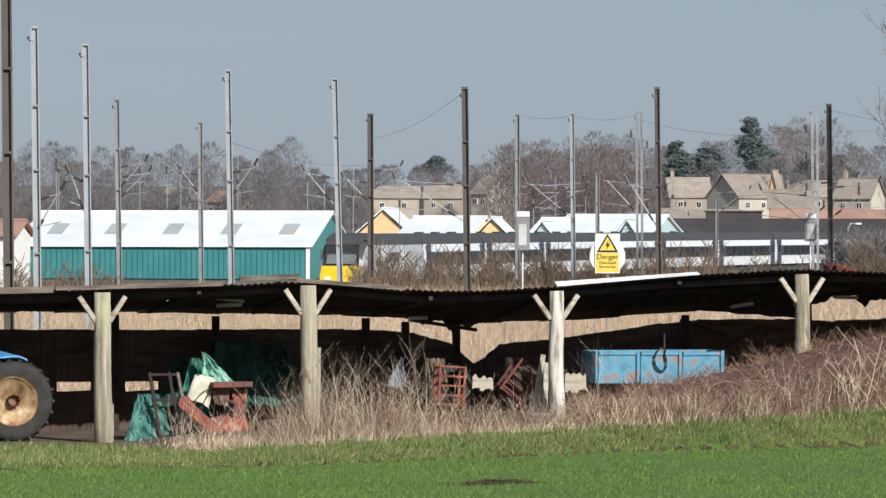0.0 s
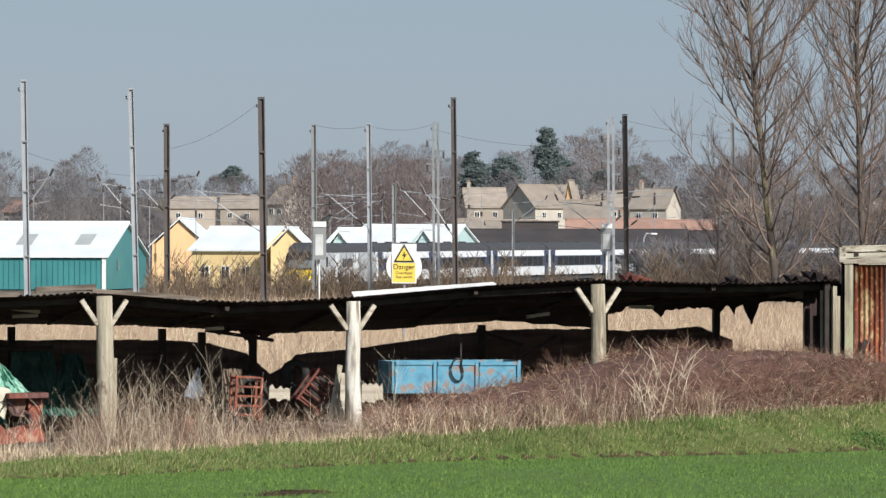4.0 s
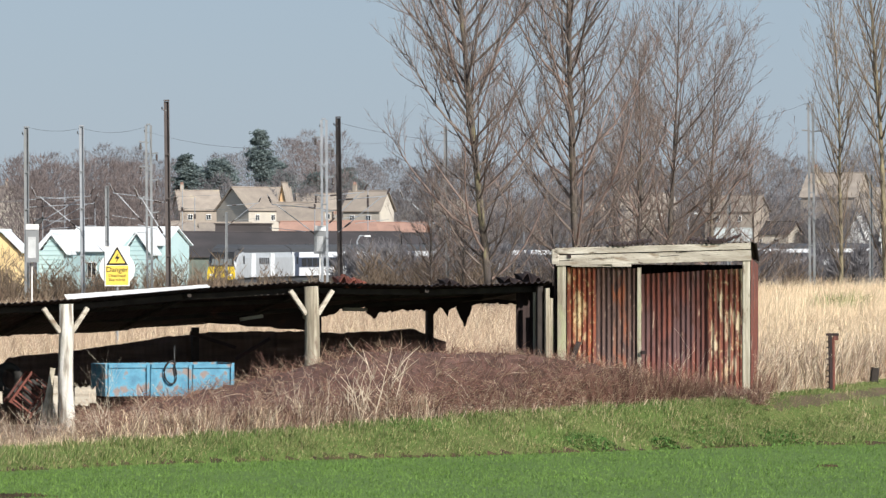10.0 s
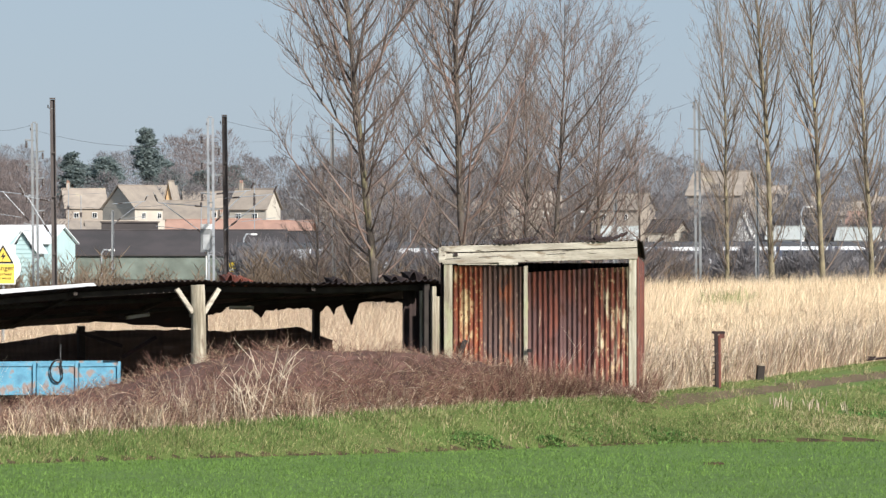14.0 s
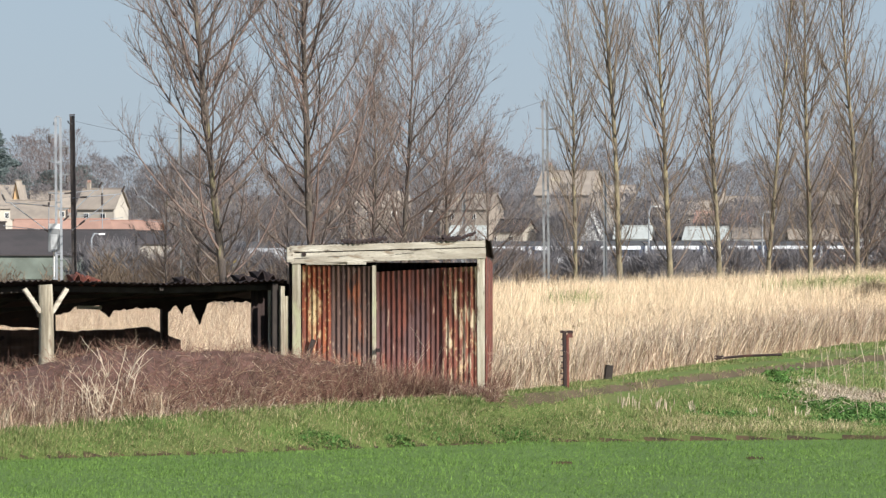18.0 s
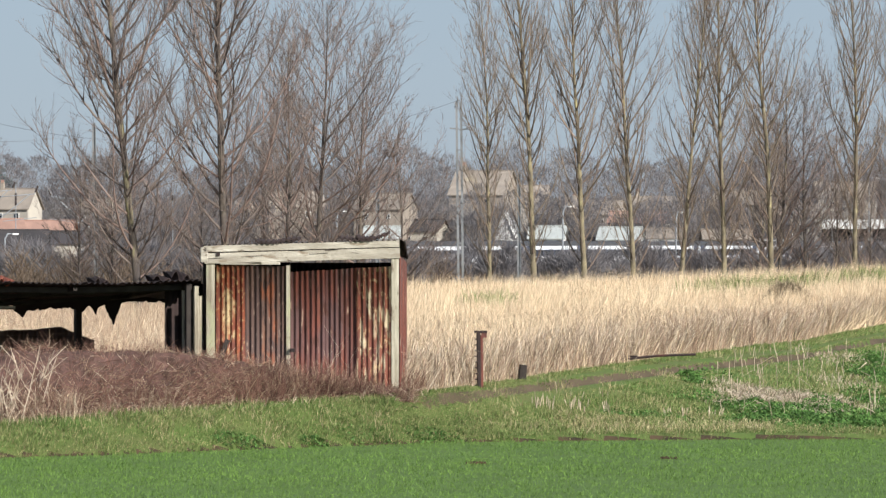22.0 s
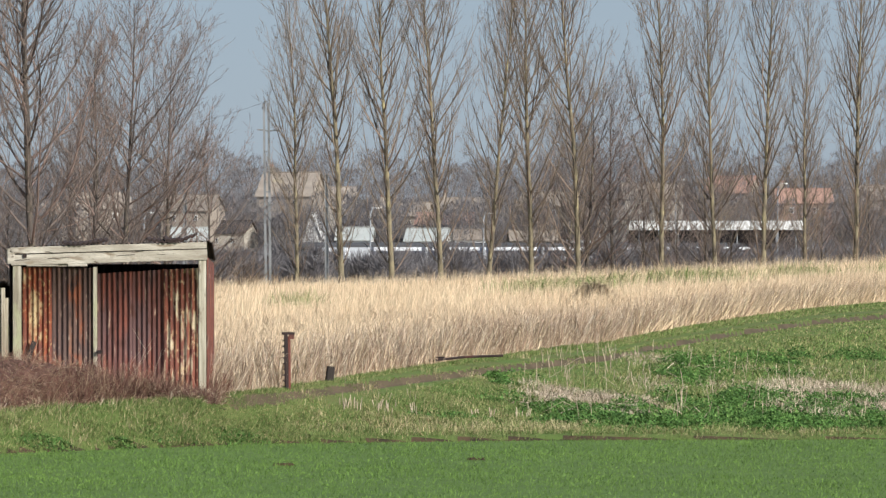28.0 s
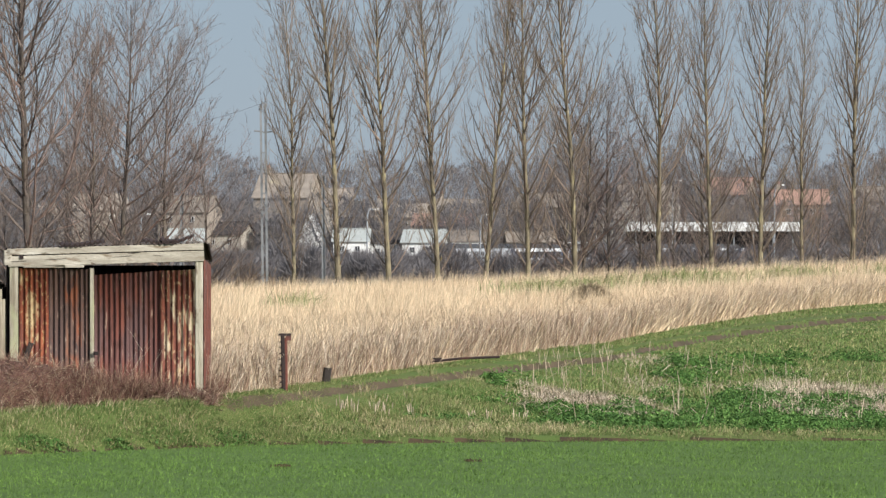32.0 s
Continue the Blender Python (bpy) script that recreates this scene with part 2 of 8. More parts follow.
M_RIM = mat("rusty_ochre_rim", (0.5, 0.36, 0.19), (0.22, 0.1, 0.05), 4.5, 0.75, 0.3, c3=(0.66, 0.6, 0.48), p3=0.66)
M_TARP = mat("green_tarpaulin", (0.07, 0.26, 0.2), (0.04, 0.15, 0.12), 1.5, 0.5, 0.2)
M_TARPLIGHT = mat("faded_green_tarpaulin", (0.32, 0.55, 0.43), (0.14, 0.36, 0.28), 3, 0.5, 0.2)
# dark green, deepened further for the shade at the back of the shed
M_TARPSHADED = mat("shaded_dark_green_tarpaulin", (0.03, 0.105, 0.08), (0.018, 0.06, 0.048), 1.5, 0.6, 0.2)
M_EDGE = mat("grey_brown_board", (0.24, 0.2, 0.165), (0.1, 0.08, 0.065), 2.2, 0.9, 0.8, c3=(0.36, 0.32, 0.28), stretch=(0.5, 6, 7), fine=18)
M_TARPMID = mat("blue_green_tarpaulin", (0.09, 0.25, 0.21), (0.035, 0.12, 0.105), 3.5, 0.5, 0.2)
M_BRIGHTBLUE = mat("bright_blue_plastic", (0.12, 0.4, 0.75), (0.08, 0.3, 0.62), 2.5, 0.45, 0.2)
M_SACK = mat("cream_sack", (0.68, 0.66, 0.54), (0.5, 0.48, 0.38), 4, 0.8, 0.3)
M_SACKDARK = mat("earth_brown_sacking", (0.22, 0.17, 0.13), (0.12, 0.09, 0.07), 3, 0.95, 0.4)
M_MASTLIGHT = mat("galvanised_steel", (0.38, 0.4, 0.425), (0.3, 0.32, 0.34), 0.8, 0.5, 0.1, 0.3)
M_MASTMID = mat("weathered_steel", (0.27, 0.28, 0.29), (0.2, 0.21, 0.21), 0.8, 0.55, 0.1, 0.2)
M_MASTDARK = mat("brown_painted_steel", (0.1, 0.082, 0.076), (0.07, 0.057, 0.053), 0.8, 0.6, 0.1)
M_WIRE = plain("wire", (0.16, 0.17, 0.18), 0.5)
M_INSUL = plain("insulator", (0.06, 0.045, 0.04), 0.3)
M_CABINET = mat("pale_grey_enclosure", (0.6, 0.62, 0.62), (0.45, 0.46, 0.46), 2, 0.5)
M_WHITE = plain("white_paint", (0.82, 0.82, 0.8), 0.5)
M_YELLOW = plain("yellow_plate", (0.86, 0.62, 0.1), 0.45)
M_BLACK = plain("black_paint", (0.02, 0.02, 0.02), 0.5)
M_TEAL = mat("teal_cladding", (0.05, 0.235, 0.245), (0.042, 0.2, 0.21), 0.5, 0.5, 0.05)
M_TEALPALE = mat("pale_teal_cladding", (0.47, 0.62, 0.62), (0.42, 0.57, 0.57), 0.5, 0.5, 0.05)
M_PEACH = mat("peach_render", (0.84, 0.56, 0.3), (0.78, 0.5, 0.26), 0.4, 0.7, 0.05)
# shaded copy of the pale teal, for lines along the cladding
M_TEALMID = mat("shaded_teal_board", (0.3, 0.44, 0.45), (0.26, 0.39, 0.4), 0.5, 0.5, 0.05)
M_CREAMY = mat("yellow_render", (0.84, 0.63, 0.33), (0.78, 0.57, 0.28), 0.4, 0.7, 0.05)
M_ROOFWHITE = mat("white_sheet_roof", (0.82, 0.84, 0.84), (0.7, 0.73, 0.74), 0.3, 0.5, 0.05)
M_ROOFLIGHT = mat("grey_rooflight", (0.45, 0.47, 0.45), (0.38, 0.4, 0.38), 0.5, 0.4)
M_ROOFDARK = mat("dark_roof", (0.075, 0.065, 0.065), (0.055, 0.05, 0.05), 0.3, 0.8)
# house roofs and walls pulled to mid tones, with some haze in the colour
M_TILE = mat("brown_roof_tiles", (0.34, 0.29, 0.24), (0.27, 0.23, 0.195), 0.6, 0.85, c3=(0.4, 0.34, 0.24), obj=0.15)
M_TILERED = mat("red_roof_tiles", (0.4, 0.245, 0.19), (0.34, 0.21, 0.165), 0.6, 0.85, obj=0.15)
M_BRICK = mat("buff_brick", (0.4, 0.345, 0.285), (0.35, 0.3, 0.25), 0.6, 0.85, obj=0.15)
M_BRICKRED = mat("red_brick", (0.4, 0.27, 0.21), (0.35, 0.24, 0.19), 0.6, 0.85, obj=0.15)
M_RENDER = mat("pale_render", (0.48, 0.44, 0.37), (0.42, 0.38, 0.33), 0.5, 0.8, obj=0.12)
M_GLASS = glass("dark_window_glass")
M_TRAINWHITE = plain("coach_white_paint", (0.8, 0.82, 0.84), 0.35)
M_TRAINBLUE = plain("coach_dark_blue_paint", (0.045, 0.06, 0.1), 0.35)
M_TRAINGREY = plain("cab_grey_paint", (0.42, 0.44, 0.46), 0.4)
M_TRAINROOF = plain("coach_roof_grey", (0.055, 0.056, 0.06), 0.75)
M_TRAINYELLOW = plain("cab_yellow_paint", (0.85, 0.6, 0.02), 0.4)
# windscreen glass greyed to carry a reflection in its own colour
M_CABGLASS = plain("reflection_grey_glass", (0.16, 0.18, 0.18), 0.12)
M_LAMP = plain("lamp_lens", (0.8, 0.8, 0.75), 0.2)
M_STEELRAIL = plain("rail_steel", (0.22, 0.17, 0.14), 0.4, 0.6)
M_BALLAST = mat("ballast", (0.3, 0.27, 0.24), (0.2, 0.18, 0.16), 2, 0.95, 0.6)
M_CABIN = mat("grey_green_cladding", (0.19, 0.225, 0.19), (0.12, 0.14, 0.115), 0.4, 0.6)
M_CONCRETE = mat("concrete", (0.42, 0.41, 0.38), (0.34, 0.33, 0.3), 0.6, 0.9)


for stems in (M_FARTREE, M_FARRED, M_PINE, M_SCRUB, M_TWIG, M_POPTWIG):
    both_faces(stems, 0.45)


# ---- builders ----
class Shape:
    """Collects vertices and faces for one mesh."""

    def __init__(self):
        self.v, self.f, self.mi = [], [], []

    def add(self, verts, faces, mi=0):
        k = len(self.v)
        self.v.extend([tuple(p) for p in verts])
        self.f.extend([tuple(i + k for i in f) for f in faces])
        self.mi.extend([mi] * len(faces))
        return self

    def box(self, c, s, m=None, mi=0, bevel=0.0):
        """A box at c of size s, bevelled along its upright edges; m: a turn about its centre."""
        x, y, z = s[0] / 2, s[1] / 2, s[2] / 2
        b = min(bevel, x * 0.9, y * 0.9)
        ring = [(-x + b, -y), (x - b, -y), (x, -y + b), (x, y - b), (x - b, y), (-x + b, y), (-x, y - b), (-x, -y + b)] if b else \
            [(-x, -y), (x, -y), (x, y), (-x, y)]
        n = len(ring)
        pts = [Vector((px, py, k)) for k in (-z, z) for px, py in ring]
        if m:
            pts = [m @ p for p in pts]
        pts = [p + Vector(c) for p in pts]
        faces = [(i, (i + 1) % n, n + (i + 1) % n, n + i) for i in range(n)] + [tuple(range(n - 1, -1, -1)), tuple(range(n, 2 * n))]
        return self.add(pts, faces, mi)

    def beam(self, p, q, w, h, up=(0, 0, 1), mi=0):
        """A squared timber from p to q, w wide and h deep."""
        p, q = Vector(p), Vector(q)
        d = (q - p).normalized()
        a = d.cross(Vector(up))
        a = a.normalized() if a.length > 1e-4 else Vector((1, 0, 0))
        b = a.cross(d)
        c = min(w, h) * 0.12
        ring = [(-w / 2 + c, -h / 2), (w / 2 - c, -h / 2), (w / 2, -h / 2 + c), (w / 2, h / 2 - c), (w / 2 - c, h / 2),
                (-w / 2 + c, h / 2), (-w / 2, h / 2 - c), (-w / 2, -h / 2 + c)]
        pts = [e + a * i + b * j for e in (p, q) for i, j in ring]
        faces = [(i, (i + 1) % 8, 8 + (i + 1) % 8, 8 + i) for i in range(8)] + [tuple(range(7, -1, -1)), tuple(range(8, 16))]
        return self.add(pts, faces, mi)

    def tube(self, path, radii, n=8, mi=0, cap=True):
        """A round bar along a path of points."""
        path = [Vector(p) for p in path]
        radii = radii if isinstance(radii, (list, tuple)) else [radii] * len(path)
        pts, k = [], len(path)
        ref = None
        for i, p in enumerate(path):
            d = (path[min(i + 1, k - 1)] - path[max(i - 1, 0)]).normalized()
            if ref is None:
                ref = Vector((0, 0, 1)) if abs(d.z) < 0.9 else Vector((1, 0, 0))
            a = d.cross(ref).normalized()
            b = a.cross(d)
            pts += [p + (a * math.cos(6.28318 * j / n) + b * math.sin(6.28318 * j / n)) * radii[i] for j in range(n)]
        faces = [(i * n + j, i * n + (j + 1) % n, (i + 1) * n + (j + 1) % n, (i + 1) * n + j) for i in range(k - 1) for j in range(n)]
        if cap:
            faces += [tuple(range(n - 1, -1, -1)), tuple(range((k - 1) * n, k * n))]
        return self.add(pts, faces, mi)

    def lathe(self, profile, c=(0, 0, 0), m=None, n=20, mi=0):
        """A turned body about z; profile of (radius, height)."""
        pts = [Vector((r * math.cos(6.28318 * j / n), r * math.sin(6.28318 * j / n), z)) for r, z in profile for j in range(n)]
        pts = [(m @ p if m else p) + Vector(c) for p in pts]
        k = len(profile)
        faces = [(i * n + j, i * n + (j + 1) % n, (i + 1) * n + (j + 1) % n, (i + 1) * n + j) for i in range(k - 1) for j in range(n)]
        return self.add(pts, faces, mi)

    def prism(self, outline, depth, m=None, mi=0):
        """An outline in x and z, carried along y by depth."""
        n = len(outline)
        pts = [Vector((x, y, z)) for y in (0, depth) for x, z in outline]
        if m:
            pts = [m @ p for p in pts]
        faces = [(i, (i + 1) % n, n + (i + 1) % n, n + i) for i in range(n)] + [tuple(range(n - 1, -1, -1)), tuple(range(n, 2 * n))]
        return self.add(pts, faces, mi)

    def grid(self, fn, nu, nv, thick=0.0, mi=0):
        """A sheet fn(i/nu, j/nv), thickened by dropping a second skin."""
        skins = [Vector((0, 0, 0))] + ([Vector(thick)] if thick else [])
        pts = [Vector(fn(i / nu, j / nv)) + o for o in skins for i in range(nu + 1) for j in range(nv + 1)]
        w, faces, n = nv + 1, [], (nu + 1) * (nv + 1)
        for k in range(len(skins)):
            faces += [tuple(k * n + q for q in ((i * w + j, (i + 1) * w + j, (i + 1) * w + j + 1, i * w + j + 1))) for i in range(nu) for j in range(nv)]
        if thick:
            rim = [i * w for i in range(nu + 1)] + [nu * w + j for j in range(1, nv + 1)] + [i * w + nv for i in range(nu - 1, -1, -1)] + list(range(nv - 1, 0, -1))
            faces += [(a, b, b + n, a + n) for a, b in zip(rim, rim[1:] + rim[:1])]
        return self.add(pts, faces, mi)

    def mesh(self, name, *mats, smooth=False):
        me = bpy.data.meshes.new(name)
        me.from_pydata(self.v, [], self.f)
        for m in mats:
            me.materials.append(m)
        if any(self.mi):
            me.polygons.foreach_set("material_index", self.mi)
        if smooth:
            me.polygons.foreach_set("use_smooth", [True] * len(self.f))
        me.update()
        return me


def part(name, shape, material, parent=None, label="", smooth=False):
    """One mesh object, under a thing or a part."""
    me = shape if isinstance(shape, bpy.types.Mesh) else shape.mesh(name, material, smooth=smooth)
    ob = new(name, me)
    if parent:
        ob.parent = parent
    if label:
        ob["label"] = label
    return ob


def thing(name, m, label, category, group="", kind=""):
    """An Empty at a thing's base, which carries its parts."""
    ob = new(name)
    ob.matrix_basis = m
    return tagged(ob, label, category, group, kind)


def cloud(name, verts, faces, material, label, category, kind="stuff", parent=None):
    """A mesh of very many small pieces, from arrays."""
    me = bpy.data.meshes.new(name)
    verts, faces = np.asarray(verts, np.float32), np.asarray(faces, np.int32)
    k = faces.shape[1]
    me.vertices.add(len(verts))
    me.vertices.foreach_set("co", verts.ravel())
    me.loops.add(faces.size)
    me.loops.foreach_set("vertex_index", faces.ravel())
    me.polygons.add(len(faces))
    me.polygons.foreach_set("loop_start", np.arange(0, faces.size, k, dtype=np.int32))
    me.materials.append(material)
    me.update()
    me.validate()
    ob = new(name, me)
    if parent:
        ob.parent = parent
        return ob
    return tagged(ob, label, category, kind=kind)


rng = np.random.default_rng(7)


# ---- ground ----
def terrain(x, y):
    """Height of the ground: a flat crop, a bank up to the shed, reeds, and the railway beyond."""
    x, y = np.asarray(x, float), np.asarray(y, float)
    r, u = np.hypot(x, y), F * np.arctan2(x, y)
    rb = np.interp(u, BANK_U, BANK_R)
    ru, zu = np.interp(u, EDGE_U, EDGE_R), np.interp(u, EDGE_U, EDGE_Z)
    zr = np.interp(u, [-900, 1000, 1400, 2000, 2700], [-0.7, -0.55, -0.22, 0.3, 1.12])
    k = np.clip((r - rb) / (ru - rb), 0, 1)
    z = -1.2 + (zu + 1.2) * k * k * (3 - 2 * k)
    z = z - 0.16 * np.exp(-((r - rb) / 0.35) ** 2)
    z = z + np.interp(u, SCARP_U, SCARP_H) * np.clip((r - rb) / 0.3, 0, 1) * np.exp(-np.maximum(r - rb - 0.3, 0) / 5)
    rut, far = rb + RUT * (ru - rb), r / 105
    z = z - np.clip((ru - rb - 3) / 8, 0, 1) * 0.12 * far * np.where(r < rut, np.exp(-np.maximum(rut - r, 0) / (1.4 * far)), np.clip(1 - (r - rut) / (0.3 * far), 0, 1))
    k = np.clip((r - ru) / (230 - ru), 0, 1)
    z = np.where(r > ru, zu + (zr - zu) * k, z)
    k = np.clip((r - 240) / 70, 0, 1)
    z = np.where(r > 230, zr + (-1.5 - zr) * k, z)
    hill = np.interp(r, [835, 875, 1000, 1300, 2000, 4600], [0, 5.5, 10.5, 16, 24, 40])
    return z + hill * np.clip((3000 - np.abs(u)) / 2000 + 1, 0, 1)


RUT = 0.78          # where the track is cut, from the bank's foot to its top
SCARP_U = [-900, 1500, 1750, 2150, 2400]
SCARP_H = [0.03, 0.04, 0.08, 0.08, 0.05]
BANK_U = [-1600, -784, -290, 0, 320, 920, 1515, 2015, 2483, 3200]
BANK_R = [78, 78.3, 79.6, 82, 85.2, 88.8, 94, 95.5, 96, 97]
EDGE_U = [-1600, -684, -540, -440, -200, 0, 616, 918, 1418, 1535, 1815, 2115, 2483, 2700, 3200]
EDGE_R = [88.2, 88.2, 87.0, 82.5, 83.2, 85.4, 89, 92, 96, 98, 112, 132, 185, 205, 215]
EDGE_Z = [-1.3, -1.3, -1.28, -1.16, -1.04, -1.0, -0.78, -0.62, -0.37, -0.32, -0.14, -0.06, 0.24, 0.4, 0.6]


def track_wear(u, k):
    """How far the track along the bank's top is trodden: two ruts with a green strip between."""
    half = np.interp(u, [1450, 1900, 2600], [0.1, 0.075, 0.045])
    d = np.abs(k - 0.8) / half
    return np.where(u > 1400, np.clip(1.5 - 1.6 * np.abs(d - 0.62) * 1.5, 0, 1) * (d < 1.4), 0.0) * np.clip((u - 1400) / 120, 0, 1)


def build_ground():
    az = np.radians(np.concatenate([np.arange(-10, 9.6, 0.15), np.arange(9.6, 18.4, 0.05), np.arange(18.4, 24, 0.15), np.arange(24, 350, 6.0)]))
    r = np.concatenate([[-0.02, 10, 20, 30, 40, 50, 58], np.arange(62, 78, 0.5), np.arange(78, 126, 0.25), np.arange(126, 230, 0.75), np.arange(230, 330, 8),
                        [340, 380, 450, 550, 600, 650, 700, 750, 800, 900, 1000, 1150, 1300, 1600, 2000, 3000, 4600]])
    A, R = np.meshgrid(az, r, indexing="ij")
    X, Y = R * np.sin(A), R * np.cos(A)
    Z = terrain(X, Y)
    na, nr = A.shape
    idx = np.arange(na * nr).reshape(na, nr)
    a, b = idx, np.roll(idx, -1, 0)
    quads = np.stack([a[:, :-1], a[:, 1:], b[:, 1:], b[:, :-1]], -1).reshape(-1, 4)
    ob = cloud("ground", np.stack([X, Y, Z], -1).reshape(-1, 3), quads, M_CROP, "green winter crop, grass bank and reed bed", "ground", "structure")
    for m in (M_GRASS, M_LITTER, M_FAR, M_TRACK, M_SOIL, M_FLOOR):
        ob.data.materials.append(m)
    c = np.stack([X, Y], -1).reshape(-1, 2)[quads].mean(1)
    cr, cu = np.hypot(*c.T), F * np.arctan2(c[:, 0], c[:, 1])
    rb, ru = np.interp(cu, BANK_U, BANK_R), np.interp(cu, EDGE_U, EDGE_R)
    mi = np.where(cr < rb, 0, np.where(cr < ru, 1, np.where(cr < 300, 2, 3)))
    mi[(np.abs(cu) > 5000) & (cr < 300)] = 0
    mi[(cr > rb - 0.45) & (cr < rb + 0.35)] = 5
    mi[(cr > ru) & (cr < 98) & (cu < 950)] = 6
    rut = rb + RUT * (ru - rb)
    mi[(cu > 1450) & (cr > rut - 0.5 * cr / 105) & (cr < rut + 0.45 * cr / 105)] = 4
    ob.data.polygons.foreach_set("material_index", mi.astype(np.int32))
    ob.data.polygons.foreach_set("use_smooth", [True] * len(quads))
    return ob


build_ground()


# ---- trees ----
def strand(path, radii, out_v, out_f):
    """A three-sided tapering twig, added to the lists."""
    k0, n = len(out_v), len(path)
    d = path[-1] - path[0]
    a = d.cross(Vector((0.31, 0.17, 0.93)))
    a = a.normalized() if a.length > 1e-6 else Vector((1, 0, 0))
    b = d.cross(a).normalized()
    ring = ((1, 0), (-0.5, 0.87), (-0.5, -0.87))
    for p, r in zip(path, radii):
        out_v += [tuple(p + (a * i + b * j) * r) for i, j in ring]
    for i in range(n - 1):
        for j in range(3):
            q, w = k0 + i * 3 + j, k0 + i * 3 + (j + 1) % 3
            out_f += [(q, w, w + 3), (q, w + 3, q + 3)]


def sprig(path, r, out_v, out_f):
    """A very fine twig: a narrow strip that ends in a point."""
    k0, d = len(out_v), path[-1] - path[0]
    a = d.cross(Vector((random.uniform(-1, 1), random.uniform(-1, 1), random.uniform(-1, 1))))
    a = a.normalized() * r if a.length > 1e-6 else Vector((r, 0, 0))
    for p in path[:-1]:
        out_v += [tuple(p - a), tuple(p + a)]
    out_v.append(tuple(path[-1]))
    n = len(path) - 1
    for i in range(n - 1):
        q = k0 + 2 * i
        out_f += [(q, q + 1, q + 3), (q, q + 3, q + 2)]
    q = k0 + 2 * (n - 1)
    out_f.append((q, q + 1, q + 2))


HABIT = {  # limbs, lowest limb, spread low and high, length, upward pull, trunk width, side branches a metre, twigs
    "poplar": (84, 0.09, 48, 27, 0.325, 0.12, 0.0074, 1.8, 5),
    "ash": (88, 0.05, 64, 34, 0.31, 0.1, 0.0086, 2.4, 7),
    "round": (48, 0.08, 64, 40, 0.45, 0.06, 0.0105, 2.2, 7)}


def grow(seed, height, kind):
    """A bare winter tree. Returns the trunk's path and radii, and the crown's vertices and faces."""
    R = random.Random(seed)
    v, f = [], []
    trunk, p = [], Vector((0, 0, -0.6))
    lean = Vector((R.uniform(-0.05, 0.02), R.uniform(-0.03, 0.03), 1))
    steps = 18
    wob = Vector((0, 0, 0))
    limbs, first, low, high, reach, pull, girth, subs, twigs = HABIT[kind]
    for i in range(steps + 1):
        trunk.append(p.copy())
        wob = wob * 0.9 + Vector((R.uniform(-1, 1), R.uniform(-1, 1), 0)) * (0.028 if kind == "poplar" else 0.04)
        p = p + (lean + wob).normalized() * (height / steps)
    r0 = height * girth
    radii = [max(r0 * (1 - i / steps) ** (1.1 if kind == "poplar" else 0.9), 0.02) * (1.25 if i == 0 else R.uniform(0.93, 1.07)) for i in range(steps + 1)]

    def at(k):
        i = min(int(k * steps), steps - 1)
        return trunk[i].lerp(trunk[i + 1], k * steps - i), radii[i]

    def shoot(o, d, ln, bits, bend, rise):
        path, q, d = [o.copy()], o.copy(), d.copy()
        for j in range(bits):
            d = (d + Vector((R.uniform(-bend, bend), R.uniform(-bend, bend), R.uniform(-0.3, 1.0) * bend + rise))).normalized()
            q = q + d * ln / bits
            path.append(q.copy())
        return path

    def along(path, t):
        m = len(path) - 1
        e = min(int(t * m), m - 1)
        return path[e].lerp(path[e + 1], t * m - e), (path[e + 1] - path[e]).normalized()

    def aside(d, spread):
        w = Vector((R.gauss(0, 1), R.gauss(0, 1), R.gauss(0.25, 0.8)))
        w = (w - d * w.dot(d)).normalized()
        return (d + w * spread).normalized()

    for i in range(limbs):
        s = ((i + R.random()) / limbs) ** 0.9 * 0.97
        o, tr = at(first + (1 - first) * s)
        size = {"poplar": (0.42 + 1.1 * s) * (1 - s) ** 0.55 + 0.08, "ash": (0.68 + 1.0 * s ** 0.8) * (1 - s) ** 0.5 + 0.1,
                "round": (0.8 + 0.45 * s) * (1 - s * s) ** 0.5 + 0.1}[kind]
        ln = height * reach * size * R.uniform(0.5, 1.15)
        az, el = i * 2.4 + R.uniform(-0.5, 0.5), radians(90 - low + (low - high) * s + R.uniform(-9, 9))
        d = Vector((math.cos(az) * math.cos(el), math.sin(az) * math.cos(el), math.sin(el)))
        rb = min(tr * 0.55, 0.0085 * ln + 0.012)
        path = shoot(o, d, ln, 8, 0.11, pull)
        strand(path, [rb * (1 - 0.86 * j / 8) + 0.004 for j in range(9)], v, f)
        for j in range(max(4, int(ln * subs))):
            t = R.uniform(0.1, 0.97)
            o2, base = along(path, t)
            l2 = ln * R.uniform(0.16, 0.42) * (1.15 - 0.65 * t) + 0.25
            p2 = shoot(o2, aside(base, R.uniform(0.4, 0.9)), l2, 4, 0.13, pull * 0.9)
            r2 = max(rb * 0.42 * (1 - 0.6 * t), 0.007)
            strand(p2[::2] if l2 < 1.2 else p2, [r2, r2 * 0.7, 0.005] if l2 < 1.2 else [r2, r2 * 0.85, r2 * 0.7, r2 * 0.5, 0.005], v, f)
            for h in range(max(3, int(twigs * min(1.6, 0.5 + l2 * 0.4)))):
                o3, b3 = along(p2, R.uniform(0.12, 1.0))
                p3 = shoot(o3, aside(b3, R.uniform(0.4, 1.0)), max(l2 * R.uniform(0.2, 0.5), 0.3), 2, 0.2, pull)
                sprig(p3, 0.007, v, f)
                if R.random() < 0.75:
                    o4, b4 = along(p3, R.uniform(0.2, 0.9))
